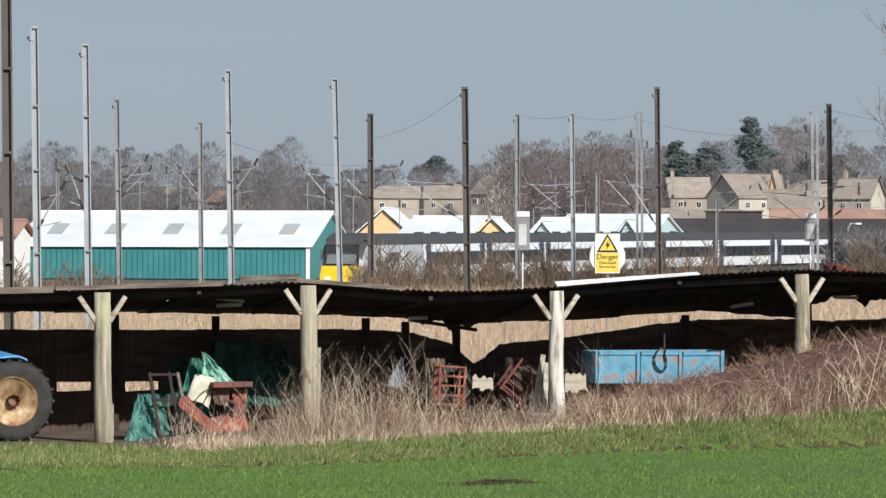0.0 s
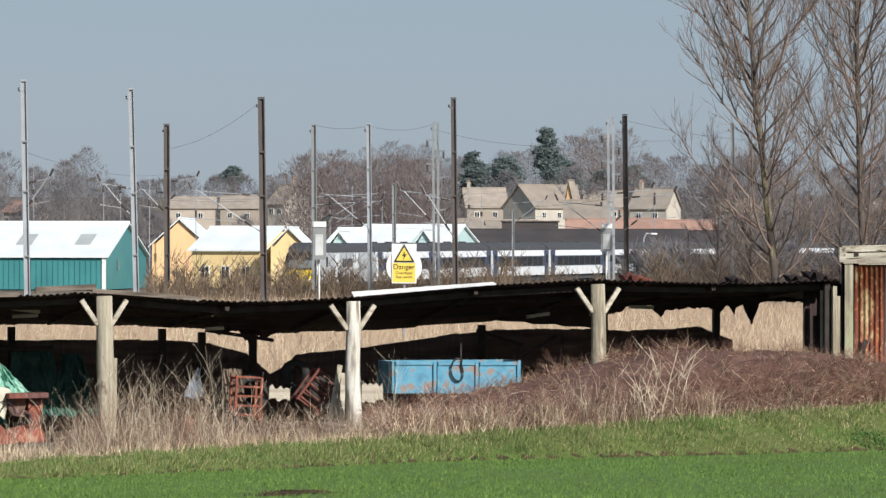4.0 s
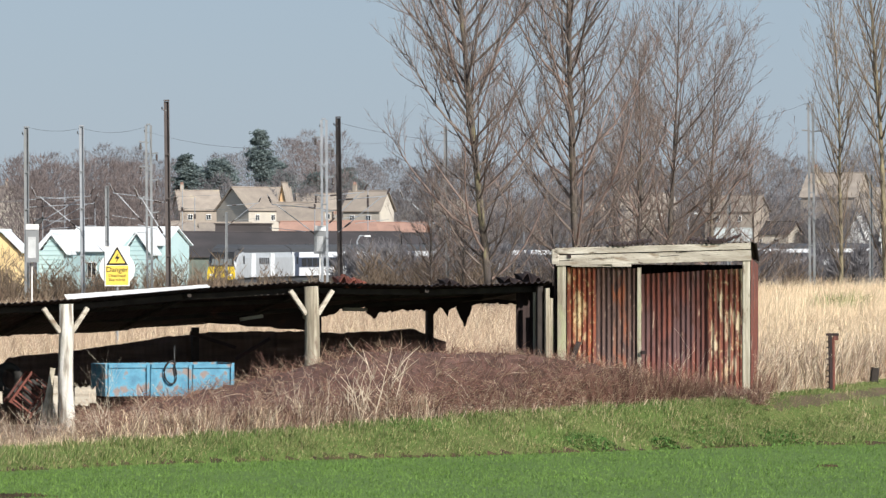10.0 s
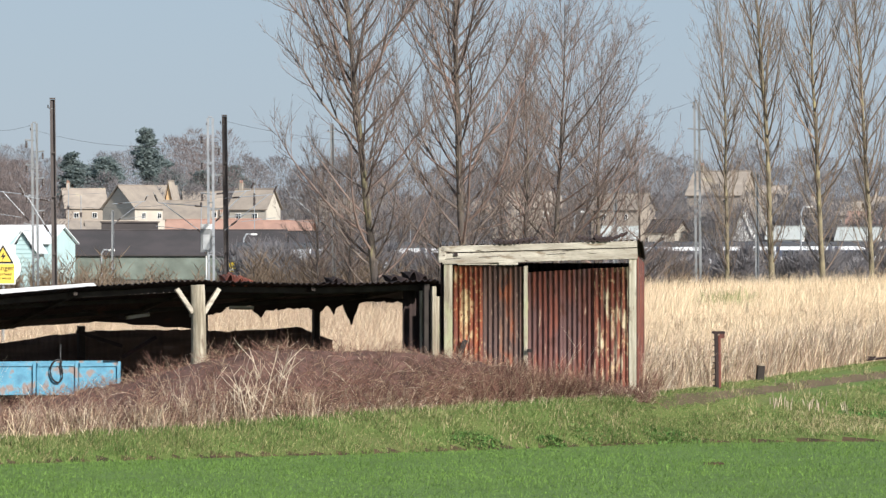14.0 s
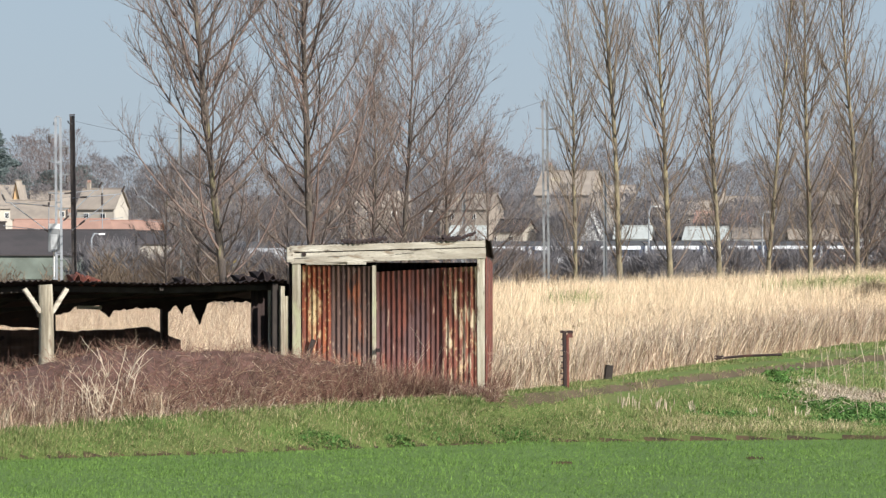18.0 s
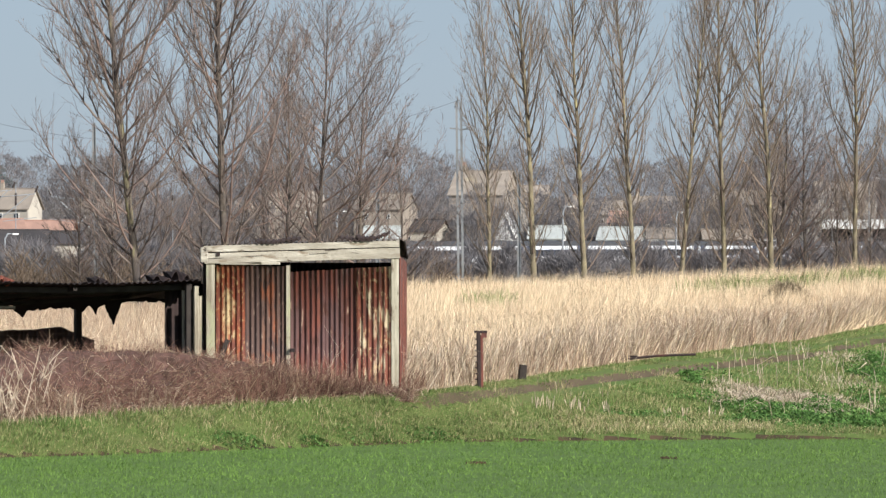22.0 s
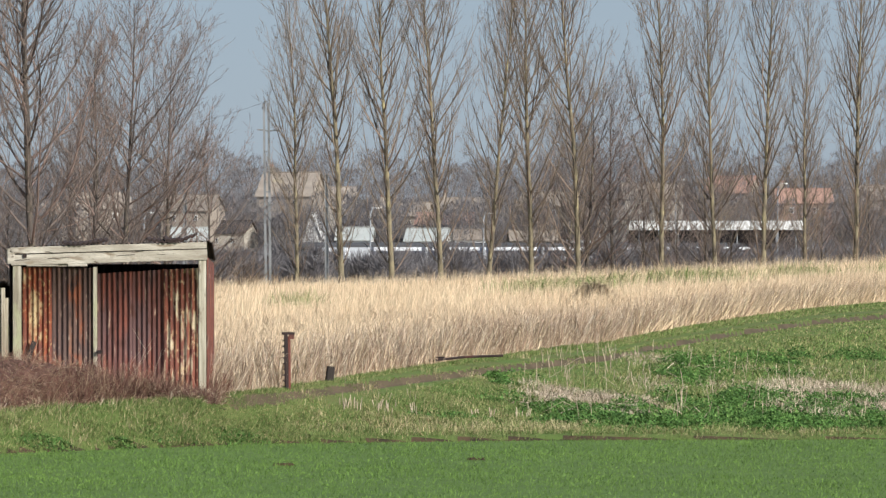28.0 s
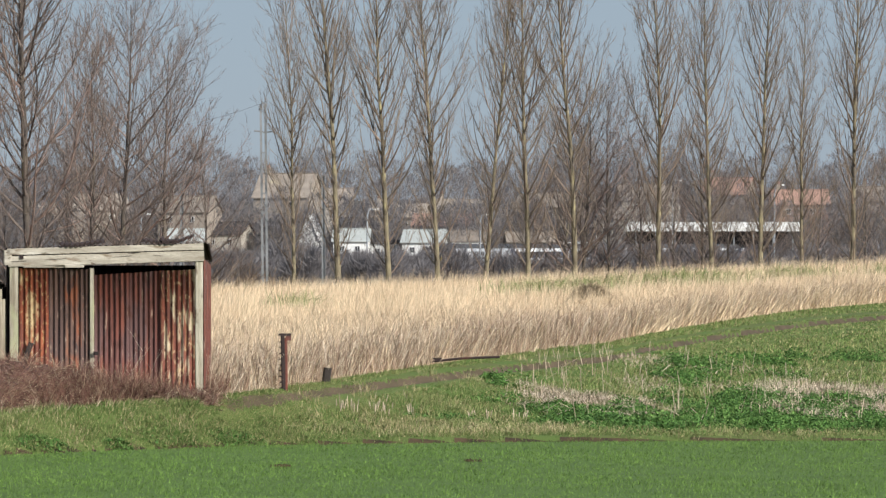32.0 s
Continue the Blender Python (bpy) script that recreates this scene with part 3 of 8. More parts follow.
                    sprig([o4, o4 + aside(b4, 0.7) * R.uniform(0.2, 0.5)], 0.007, v, f)
    # thin shoots low on the trunk
    for i in range(46 if kind == "poplar" else 30):
        o, tr = at(R.uniform(0.04, 0.4))
        a = R.uniform(0, 6.283)
        path = shoot(o, Vector((math.cos(a), math.sin(a), R.uniform(0.2, 1.0))).normalized(), R.uniform(0.4, 1.6), 3, 0.2, 0.1)
        strand(path, [0.012, 0.01, 0.008, 0.004], v, f)
        for h in range(3):
            o3, b3 = along(path, R.uniform(0.3, 1))
            sprig([o3, o3 + aside(b3, 0.8) * R.uniform(0.2, 0.5)], 0.008, v, f)
    return trunk, radii, np.array(v), np.array(f)


def tree(kind, seed, height, label, name="bare_tree"):
    """A tree at the origin, with a trunk and a crown of twigs."""
    trunk, radii, v, f = grow(seed, height, kind)
    ob = thing(name, Matrix(), label, "tree")
    pop = kind == "poplar"
    part("trunk", Shape().tube(trunk, radii, 9), M_POPBARK if pop else M_BARK, ob, smooth=True)
    cloud("crown", v, f, M_POPTWIG if pop else M_TWIG, "", "", parent=ob)
    return ob


def plant(ob, u, r, turn=0.0, size=1.0):
    x, y = spot(u, r)
    return ob, Matrix.Translation((x, y, float(terrain(x, y)))) @ pose(0, 0, 0, 0, 0, turn) @ Matrix.Diagonal((size, size, size, 1))


def build_trees():
    label = "tall bare poplar with upright winter branches and mossy trunk"
    kinds = [tree("poplar", 11 + i, 25, label, "poplar_tree") for i in range(5)]
    rows = [(1570, 262, 0.74, 0), (1650, 266, 1.04, 1), (1740, 268, 0.98, 2), (1828, 272, 0.94, 3), (1905, 276, 0.86, 4),
            (1985, 280, 1.0, 0), (2068, 283, 1.02, 1), (2218, 290, 0.99, 2), (2312, 294, 0.93, 3), (2390, 297, 1.0, 4),
            (2468, 300, 0.78, 0), (2555, 303, 1.05, 1), (2640, 306, 0.95, 2), (2730, 310, 1.0, 3)]
    used = set()
    for i, (u, r, s, k) in enumerate(rows):
        x, y = spot(u, r)
        m = Matrix.Translation((x, y, float(terrain(x, y)))) @ pose(0, 0, 0, 0, 0, 14 * i - 40)
        ob = kinds[k] if k not in used else copy_thing(kinds[k], m)
        used.add(k)
        ob.matrix_basis = m @ Matrix.Diagonal((s, s, s, 1))
        tagged(ob, group="row of poplars")
    for u, r, h, kind, seed, label in (
            (953, 215, 24, "ash", 31, "tall bare tree with spreading winter branches beside the reeds"),
            (1113, 222, 25, "ash", 32, "tall bare tree with dense twigs and a mossy trunk"),
            (1262, 236, 15.5, "round", 33, "bare round-headed tree with fine winter twigs"),
            (1335, 242, 13, "round", 34, "smaller bare tree leaning among taller ones"),
            (1215, 228, 13, "ash", 35, "slender bare tree with upright twigs"),
            (1420, 250, 9, "round", 36, "low bare tree with rounded crown of twigs"),
            (850, 232, 7, "round", 40, "bare brown bush at the foot of taller trees"),
            (905, 240, 8, "round", 41, "bare brown bush at the foot of taller trees"),
            (1060, 244, 6, "round", 42, "bare brown bush at the foot of taller trees"),
            (1185, 248, 9, "round", 43, "bare brown bush at the foot of taller trees"),
            (2080, 300, 14, "round", 37, "bare brown tree behind the row of poplars"),
            (2290, 320, 12, "round", 38, "bare round tree behind the row of poplars"),
            (2700, 320, 14, "round", 39, "bare bushy tree at the end of the row")):
        ob = tree(kind, seed, h, label)
        x, y = spot(u, r)
        ob.matrix_basis = pose(x, y, float(terrain(x, y)))
    brown = [tree("round", 50 + i, 12, "bare brown tree behind the row of poplars") for i in range(3)]
    for i, (u, r, s) in enumerate(((2130, 326, 1.3), (1990, 330, 0.9), (2045, 322, 1.1), (2180, 334, 1.0), (2240, 330, 0.8), (2420, 334, 0.75), (2500, 330, 0.8), (2580, 336, 0.85), (2650, 330, 0.9), (1850, 334, 0.5),
                                   (1925, 332, 0.6), (2345, 336, 0.8), (1475, 300, 0.5), (1300, 270, 0.7))):
        x, y = spot(u, r)
        m = Matrix.Translation((x, y, float(terrain(x, y)))) @ pose(0, 0, 0, 0, 0, 47 * i)
        ob = brown[i] if i < 3 else copy_thing(brown[i % 3], m)
        s *= 0.75 if u < 2030 else 0.95
        ob.matrix_basis = m @ Matrix.Diagonal((s, s, s, 1))


build_trees()


# ---- railway masts and wires ----
def mast(u, v, r, width, material, lean=0.0, kind="h"):
    """An overhead line mast on a steel column, as high as its top stands at the elevation v."""
    x, y = spot(u, r)
    z0 = float(terrain(x, y))
    z1 = lift(v, r)
    ht = z1 - z0
    dark = material is M_MASTDARK
    x += ht * math.tan(radians(lean))
    ob = thing("railway_mast", pose(x, y, z0, 0, -lean, -math.degrees(u / F)),
               "brown steel railway mast for overhead wires" if dark else "galvanised grey steel railway mast for overhead wires", "mast", "overhead line masts")
    s, w = Shape(), width
    if kind == "h":
        s.box((-w * 0.42, 0, ht / 2), (w * 0.16, w, ht)).box((w * 0.42, 0, ht / 2), (w * 0.16, w, ht)).box((0, 0, ht / 2), (w * 0.7, w * 0.14, ht))
    else:
        s.box((-w * 0.62, 0, ht / 2), (w * 0.62, w * 0.6, ht)).box((w * 0.62, 0, ht / 2), (w * 0.62, w * 0.6, ht))
        for k in range(int(ht / 2.3)):
            s.box((0, 0, 0.5 + k * 2.3), (w * 1.1, w * 0.3, 0.1))
        for k, (z, side) in enumerate(((ht - 0.9, -1), (ht - 1.5, 1), (ht - 2.2, -1), (ht - 2.9, 1), (ht - 3.8, -1), (ht - 4.6, 1)) if u < 1000 else ((ht - 1.5, -1), (ht - 1.55, 1))):
            a = part("cross_arm", Shape().beam((0, 0, z), (side * 0.5, 0, z + 0.05), 0.08, 0.08), M_MASTMID, ob)
            if u < 1000:
                part("insulator", Shape().lathe([(0.04, -0.17), (0.065, -0.1), (0.05, -0.04), (0.065, 0.04), (0.05, 0.1), (0.06, 0.17)], (side * 0.42, 0, z - 0.2), n=8), M_INSUL, a)
    part("column", s, material, ob)
    part("cap", Shape().box((0, 0, ht + 0.05), (w * 1.04, w * 1.06, 0.06), bevel=0.01), material, ob)
    arm = part("top_bracket", Shape().beam((0, 0, ht - 0.4), (-0.2, 0, ht - 0.36), 0.04, 0.04), M_MASTMID, ob)
    part("insulator", Shape().lathe([(0, 0), (0.035, 0.02), (0.025, 0.06), (0.04, 0.1), (0, 0.14)], (-0.2, 0, ht - 0.36), n=8), M_INSUL, arm)
    for z in (ht * 0.3, ht * 0.56, ht * 0.76):
        part("clamp_band", Shape().box((0, 0, z), (w * 1.04, w * 1.06, 0.06)), M_MASTMID if not dark else M_MASTDARK, ob)
    return ob


def cantilever(u, v, r, reach, side, drop=1.6):
    """The hinged arms that hold the contact wire, at their mast."""
    x, y = spot(u, r)
    z = lift(v, r)
    ob = thing("cantilever_arm", pose(x, y, z, 0, 0, -math.degrees(u / F)), "galvanised catenary arm with dark insulators", "catenary arm", "catenary arms")
    e = reach * side * (0.5 if u < 0 else 1.0)
    drop = drop * (0.7 if u < 0 else 1.0)
    part("stay_tube", Shape().tube([(0, 0, 0.0), (e, 0, 0.2)], 0.024, 6), M_MASTLIGHT, ob)
    part("bracket_tube", Shape().tube([(0, 0, -drop), (e * 0.92, 0, 0.2)], 0.026, 6), M_MASTLIGHT, ob)
    part("registration_arm", Shape().tube([(e * 0.35, 0, -drop * 0.72), (e * 1.05, 0, -drop * 0.6)], 0.018, 6), M_MASTLIGHT, ob)
    for k0, k1, z0, z1 in ((0.16, 0.34, 0.0, 0.2), (0.14, 0.3, -drop, 0.3)):
        p, q = Vector((e * k0, 0, z0 + (z1 - z0) * k0)), Vector((e * k1, 0, z0 + (z1 - z0) * k1))
        q = p + (q - p).normalized() * 0.36
        part("insulator", Shape().tube([p.lerp(q, i / 8) for i in range(9)], [0.035, 0.055, 0.04, 0.055, 0.04, 0.055, 0.04, 0.055, 0.035], 8), M_INSUL, ob)
    part("dropper", Shape().tube([(e, 0, 0.2), (e + 0.25 * side, 0, 0.75)], 0.018, 5), M_MASTLIGHT, ob)
    part("insulator", Shape().tube([(e + 0.04 * side, 0, 0.3), (e + 0.18 * side, 0, 0.6)], [0.05, 0.05], 8), M_INSUL, ob)
    return ob


MASTS = [  # bearing, elevation of the top, distance, width, steel, lean
    (-772, 470, 118, 0.26, M_MASTDARK, 0.6), (-722, 362, 152, 0.25, M_MASTLIGHT, 0.8), (-632, 332, 165, 0.25, M_MASTLIGHT, 0.8),
    (-577, 236, 231, 0.26, M_MASTMID, 1.0), (-430, 197, 275, 0.28, M_MASTMID, 0.6), (-381, 288, 191, 0.25, M_MASTLIGHT, 1.1),
    (-192, 274, 200, 0.25, M_MASTLIGHT, 1.6), (-129, 212, 262, 0.33, M_MASTDARK, 0.3), (38, 259, 212, 0.3, M_MASTDARK, 0.9),
    (131, 212, 259, 0.27, M_MASTMID, 0.3), (228, 214, 256, 0.25, M_MASTLIGHT, 0.6), (378, 259, 212, 0.24, M_MASTDARK, 0.7),
    (681, 230, 239, 0.26, M_MASTDARK, 0.8), (273, 108, 330, 0.28, M_MASTMID, 0.2), (484, 62, 380, 0.2, M_MASTMID, 0.0),
    (871, 215, 255, 0.2, M_MASTMID, 0.8), (1372, 118, 330, 0.25, M_MASTMID, 0.2), (1622, 128, 330, 0.25, M_MASTMID, 0.3)]
for row in MASTS:
    mast(*row)
for row in ((346, 217, 253, 0.2, M_MASTMID, 0.5, "twin"), (656, 227, 242, 0.2, M_MASTLIGHT, 0.4, "twin"), (1516, 256, 262, 0.2, M_MASTMID, 0.6, "twin")):
    mast(*row)
for row in ((-722, 60, 152, 1.6, 1), (-632, 92, 165, 1.0, -1), (-577, 118, 231, 2.6, 1), (-577, 100, 231, 3.0, 1), (-430, 105, 275, 2.2, -1), (-381, 108, 191, 2.0, 1),
            (-192, 100, 200, 2.4, -1), (-129, 112, 262, 3.2, 1), (-129, 92, 262, 2.8, -1), (38, 88, 212, 3.0, -1), (131, 85, 259, 3.4, 1), (131, 72, 259, 3.6, 1),
            (228, 84, 256, 2.4, -1), (346, 90, 253, 1.8, -1), (378, 80, 212, 1.2, -1), (656, 92, 242, 2.0, 1), (656, 70, 242, 2.6, -1), (681, 85, 239, 2.4, 1),
            (484, 75, 380, 2.5, 1), (871, 80, 255, 2.2, -1)):
    cantilever(*row)


def wire(a, b, sag=0.3, radius=0.008, name="overhead_wire"):
    p, q = (Vector((*spot(u, r), lift(v, r))) for u, v, r in (a, b))
    path = [p.lerp(q, i / 10) - Vector((0, 0, 4 * sag * (i / 10) * (1 - i / 10))) for i in range(11)]
    return tagged(part(name, Shape().tube(path, radius, 4), M_WIRE), "thin dark overhead railway wire between masts", "wire", "overhead wires")


def slender_post(u, r, v0, i0, i1):
    """A thin post with an insulator, on the far tracks."""
    x, y = spot(u, r)
    z0 = float(terrain(x, y))
    ob = thing("catenary_post", pose(x, y, z0), "slender pale catenary post with a dark insulator", "catenary post", "far catenary posts")
    part("pole", Shape().tube([(0, 0, 0), (0, 0, lift(v0, r) - z0)], r * 0.00009, 6), M_MASTLIGHT, ob)
    a, b = lift(i0, r) - z0, lift(i1, r) - z0
    part("insulator", Shape().tube([(0, 0, a + (b - a) * i / 6) for i in range(7)], [r * 0.00026 * (1 if i % 2 else 0.75) for i in range(7)], 8), M_INSUL, ob)


for u, v0, i0, i1 in ((-683, 134, 134, 111), (-679, 112, 116, 108), (-536, 146, 123, 108), (-488, 121, 121, 107), (-464, 121, 121, 107), (-448, 114, 70, 56), (-363, 145, 98, 90), (-240, 105, 105, 94), (-210, 107, 107, 92), (-159, 122, 80, 69), (-77, 104, 62, 48)):
    slender_post(u, 470, v0, i0, i1)
for u, v0, i0, i1 in ((160, 92, 92, 64), (199, 105, 80, 72), (406, 110, 72, 66), (428, 90, 60, 52), (734, 108, 94, 72), (252, 80, 80, 70), (640, 78, 78, 70), (880, 90, 90, 80), (1010, 96, 90, 80)):
    slender_post(u, 600, v0, i0, i1)

for a, b, s in (((131, 214, 259), (228, 212, 256), 0.2), ((228, 212, 256), (346, 216, 253), 0.3), ((346, 205, 253), (656, 185, 242), 0.5), ((656, 188, 242), (871, 205, 255), 0.3),
                ((681, 222, 239), (1120, 196, 235), 0.6), ((38, 255, 212), (-129, 170, 262), 0.4), ((-192, 100, 200), (-381, 140, 191), 0.5),
                ((-381, 165, 191), (-129, 125, 262), 0.4), ((1130, 215, 262), (1516, 258, 262), 0.8), ((1516, 225, 262), (1900, 170, 300), 1.5),
                ((-900, 150, 230), (-381, 108, 240), 0.5), ((-381, 112, 240), (228, 98, 256), 0.8), ((228, 98, 256), (700, 92, 250), 0.8), ((-900, 120, 260), (484, 95, 300), 0.8)):
    wire(a, b, s)


# ---- line-side boxes and the warning sign ----
def post_box(u, r, v_top, v_bottom, width):
    x, y = spot(u, r)
    z0, z1, zb = float(terrain(x, y)), lift(v_top, r), lift(v_bottom, r)
    ob = thing("switch_box", pose(x, y, z0, 0, 0, -math.degrees(u / F)), "pale grey electrical switch box on a white post", "electrical box")
    part("post", Shape().tube([(0, 0.1, 0), (0, 0.1, zb - z0)], 0.035, 10), M_WHITE, ob)
    body = part("cabinet", Shape().box((0, 0, (z1 + zb) / 2 - z0), (width, width * 0.7, z1 - zb), bevel=0.03), M_MASTMID, ob)
    part("lid", Shape().box((0, 0, z1 - z0 + 0.06), (width * 0.98, width * 0.85, 0.24), bevel=0.05), M_WHITE, body)
    part("door_panel", Shape().box((0, -width * 0.36, (z1 + zb) / 2 - z0 - 0.1), (width * 0.56, 0.03, (z1 - zb) * 0.62)), M_CABINET, body)
    return ob


post_box(141, 215, 35, -25, 0.62)
post_box(649, 225, 33, -10, 0.55)


def warning_sign():
    u, r = 291, 150
    x, y = spot(u, r)
    z0, k = float(terrain(x, y)), r / F
    ob = thing("danger_sign", pose(x, y, z0, 0, 0, -math.degrees(u / F)), "yellow electrical danger sign on a white round board on a pole", "warning sign")
    h = lambda v: lift(v, r) - z0
    part("pole", Shape().tube([(0, 0.06, 0), (0, 0.06, h(0))], 0.05, 10), M_MASTMID, ob)
    turn = Matrix.Rotation(radians(90), 4, "X")
    part("round_board", Shape().lathe([(0, -0.02), (31.5 * k, -0.02), (31.5 * k, 0.02), (0, 0.02)], (0, 0.02, h(-37)), turn, 40), M_WHITE, ob)
    part("plate", Shape().box((0, -0.03, h(-32)), (44 * k, 0.03, 70 * k), bevel=0.005), M_WHITE, ob)
    part("yellow_panel", Shape().box((0, -0.05, h(-48)), (40 * k, 0.01, 34 * k)), M_YELLOW, ob)
    tri = lambda s, c: [(-s * k, c - s * 0.62 * k), (s * k, c - s * 0.62 * k), (0, c + s * 1.1 * k)]
    part("triangle_border", Shape().prism(tri(19, h(-18)), 0.012, pose(0, -0.062, 0)), M_BLACK, ob)
    part("triangle_field", Shape().prism(tri(14, h(-18)), 0.012, pose(0, -0.078, 0)), M_YELLOW, ob)
    bolt = [(2, 9), (-4, -1), (0, -0.5), (-2, -8), (5, 3), (1, 2.5)]
    part("lightning_bolt", Shape().prism([(a * k, h(-18) + b * k) for a, b in bolt], 0.01, pose(0, -0.09, 0)), M_BLACK, ob)
    for text, size, v in (("Danger", 13 * k, -42), ("Overhead", 7.5 * k, -51), ("live wires", 7.5 * k, -58)):
        cu = bpy.data.curves.new("lettering", "FONT")
        cu.body, cu.size, cu.align_x, cu.extrude = text, size, "CENTER", 0.002
        t = new("lettering", cu)
        cu.materials.append(M_BLACK)
        t.parent, t.matrix_basis = ob, pose(0, -0.062, h(v), 90)


warning_sign()


# ---- train ----
def line_course():
    """The train's line: it runs away from the camera and bends to the right."""
    u, r, ds, out = -304.0, 263.0, 1.0, []
    for i in range(760):
        out.append((*spot(u, r), -1.2 + 0.4 * min(max((r - 283) / 250, 0), 1.6)))
        k = min(max(5.0 - 0.0012 * (u + 200), 4.5) * r / F, 0.6)
        u += k * ds * F / r
        r += math.sqrt(1 - k * k) * ds
    return out


LINE = line_course()


def on_line(s):
    """Pose on the line, s metres from where the tail stands at the start."""
    i = int(s + 20)
    a, b = Vector(LINE[i]), Vector(LINE[i + 1])
    return a.lerp(b, s + 20 - i)


CAR, GAP = 22.4, 0.6


def coach(tail):
    """A railway coach, its length along x, its base at the rails."""
    ob = thing("train_car", Matrix(), "rear driving van of a white train with sloping yellow-nosed cab" if tail else "white passenger coach with dark window band and dark roof", "train car", "cars of the passenger train")
    L, W = CAR, 1.37
    x0 = 3.2 if tail else 0.0
    turn = pose(0, 0, 0, 0, 0, -90)
    at = Matrix.Translation((x0, 0, 0)) @ turn
    body = M_TRAINGREY if tail else M_TRAINWHITE
    part("body", Shape().prism([(-W, 0.95), (W, 0.95), (W + 0.03, 1.9), (W, 2.7), (W - 0.16, 3.2), (-W + 0.16, 3.2), (-W, 2.7), (-W - 0.03, 1.9)], L - x0, at), body, ob)
    part("roof", Shape().prism([(-W + 0.12, 3.17), (W - 0.12, 3.17), (W - 0.3, 3.5), (W - 0.75, 3.78), (0, 3.86), (-W + 0.75, 3.78), (-W + 0.3, 3.5)], L - x0, at), M_TRAINROOF, ob)
    part("underframe", Shape().box((L / 2, 0, 0.72), (L - 1.0, 2.2, 0.45), bevel=0.1), M_TRAINROOF, ob)
    for y in (-1, 1):
        if tail:
            part("side_band", Shape().box((L * 0.62, y * (W + 0.02), 2.3), (L * 0.62, 0.05, 0.8)), M_TRAINGREY, ob)
            for x in (6.5, 14.0):
                part("van_door", Shape().box((x, y * (W + 0.05), 2.05), (1.6, 0.06, 2.1), bevel=0.02), M_TRAINWHITE, ob)
            for i in range(5):
                part("grille", Shape().box((9.0 + i * 0.8, y * (W + 0.05), 2.4), (0.55, 0.04, 0.6)), M_TRAINROOF, ob)
        else:
            part("window_band", Shape().box((L / 2, y * (W + 0.02), 2.2), (L - 3.6, 0.05, 0.92)), M_TRAINBLUE, ob)
            for i in range(8):
                x = 2.6 + (L - 5.2) * (i + 0.5) / 8
                part("window", Shape().box((x, y * (W + 0.05), 2.2), (1.85, 0.03, 0.76)), M_GLASS, ob)
            for x in (1.0, L - 1.0):
                d = part("door", Shape().box((x, y * (W + 0.03), 2.05), (1.5, 0.06, 2.2), bevel=0.02), M_TRAINBLUE, ob)
                part("door_window", Shape().box((x, y * (W + 0.07), 2.4), (0.6, 0.02, 0.7)), M_GLASS, d)
    for x in (3.4, L - 3.0):
        bg = part("bogie", Shape().box((x, 0, 0.55), (2.9, 2.0, 0.35), bevel=0.1), M_TRAINROOF, ob)
        for a in (-1.2, 1.2):
            for y in (-0.75, 0.75):
                part("wheel", Shape().lathe([(0, -0.06), (0.42, -0.06), (0.45, 0.04), (0.42, 0.06), (0, 0.06)], (x + a, y, 0.42), Matrix.Rotation(radians(90), 4, "X"), 14), M_STEELRAIL, bg)
    part("gangway", Shape().box((L + 0.25, 0, 2.1), (0.7, 1.3, 2.3)), M_BLACK, ob)
    part("end_wall", Shape().box((L + 0.02, 0, 2.1), (0.06, 2.6, 2.3)), M_TRAINBLUE, ob)
    if not tail:
        for i in range(3):
            part("roof_vent", Shape().box((5 + i * 6, 0, 3.88), (0.9, 0.5, 0.14), bevel=0.1), M_TRAINROOF, ob)
    if tail:
        # nose: rounded below, windscreen sloping back to the roof
        secs = [(0.0, 1.0, 0.75, 1.55), (0.15, 1.2, 0.7, 1.8), (0.4, 1.3, 0.75, 2.45), (0.8, 1.34, 0.85, 3.15), (1.5, 1.36, 0.95, 3.6), (3.25, 1.37, 0.95, 3.84)]
        pts = []
        for x, w, zb, zt in secs:
            pts += [(x, s * w * f, zb + (zt - zb) * k) for s, f, k in ((-1, 0.94, 0), (-1, 1, 0.3), (-1, 0.97, 0.72), (-1, 0.72, 0.97), (0, 0, 1), (1, 0.72, 0.97), (1, 0.97, 0.72), (1, 1, 0.3), (1, 0.94, 0))]
        n = 9
        nose = Shape().add(pts, [(i * n + j, i * n + j + 1, i * n + n + j + 1, i * n + n + j) for i in range(len(secs) - 1) for j in range(n - 1)] + [tuple(range(n - 1, -1, -1))])
        cab = part("cab", nose, M_TRAINGREY, ob, "pale grey streamlined driving cab", smooth=False)
        lowp = [(-1.22, 0.8), (1.22, 0.8), (1.26, 1.3), (1.14, 1.94), (-1.14, 1.94), (-1.26, 1.3)]
        part("nose_panel", Shape().prism(lowp, 0.16, Matrix.Translation((-0.06, 0, 0)) @ turn), M_TRAINYELLOW, cab, "yellow warning panel")
        q = [(0.14, 1.08, 1.86), (0.74, 1.0, 3.08)]
        ws = [(q[0][0] - 0.04, -q[0][1], q[0][2] + 0.03), (q[0][0] - 0.04, q[0][1], q[0][2] + 0.03), (q[1][0] - 0.04, q[1][1], q[1][2] + 0.06), (q[1][0] - 0.04, -q[1][1], q[1][2] + 0.06)]
        part("windscreen", Shape().add(ws + [(a + 0.1, b, c - 0.1) for a, b, c in ws], [(0, 1, 2, 3), (0, 4, 5, 1), (1, 5, 6, 2), (2, 6, 7, 3), (3, 7, 4, 0)]), M_BLACK, cab)
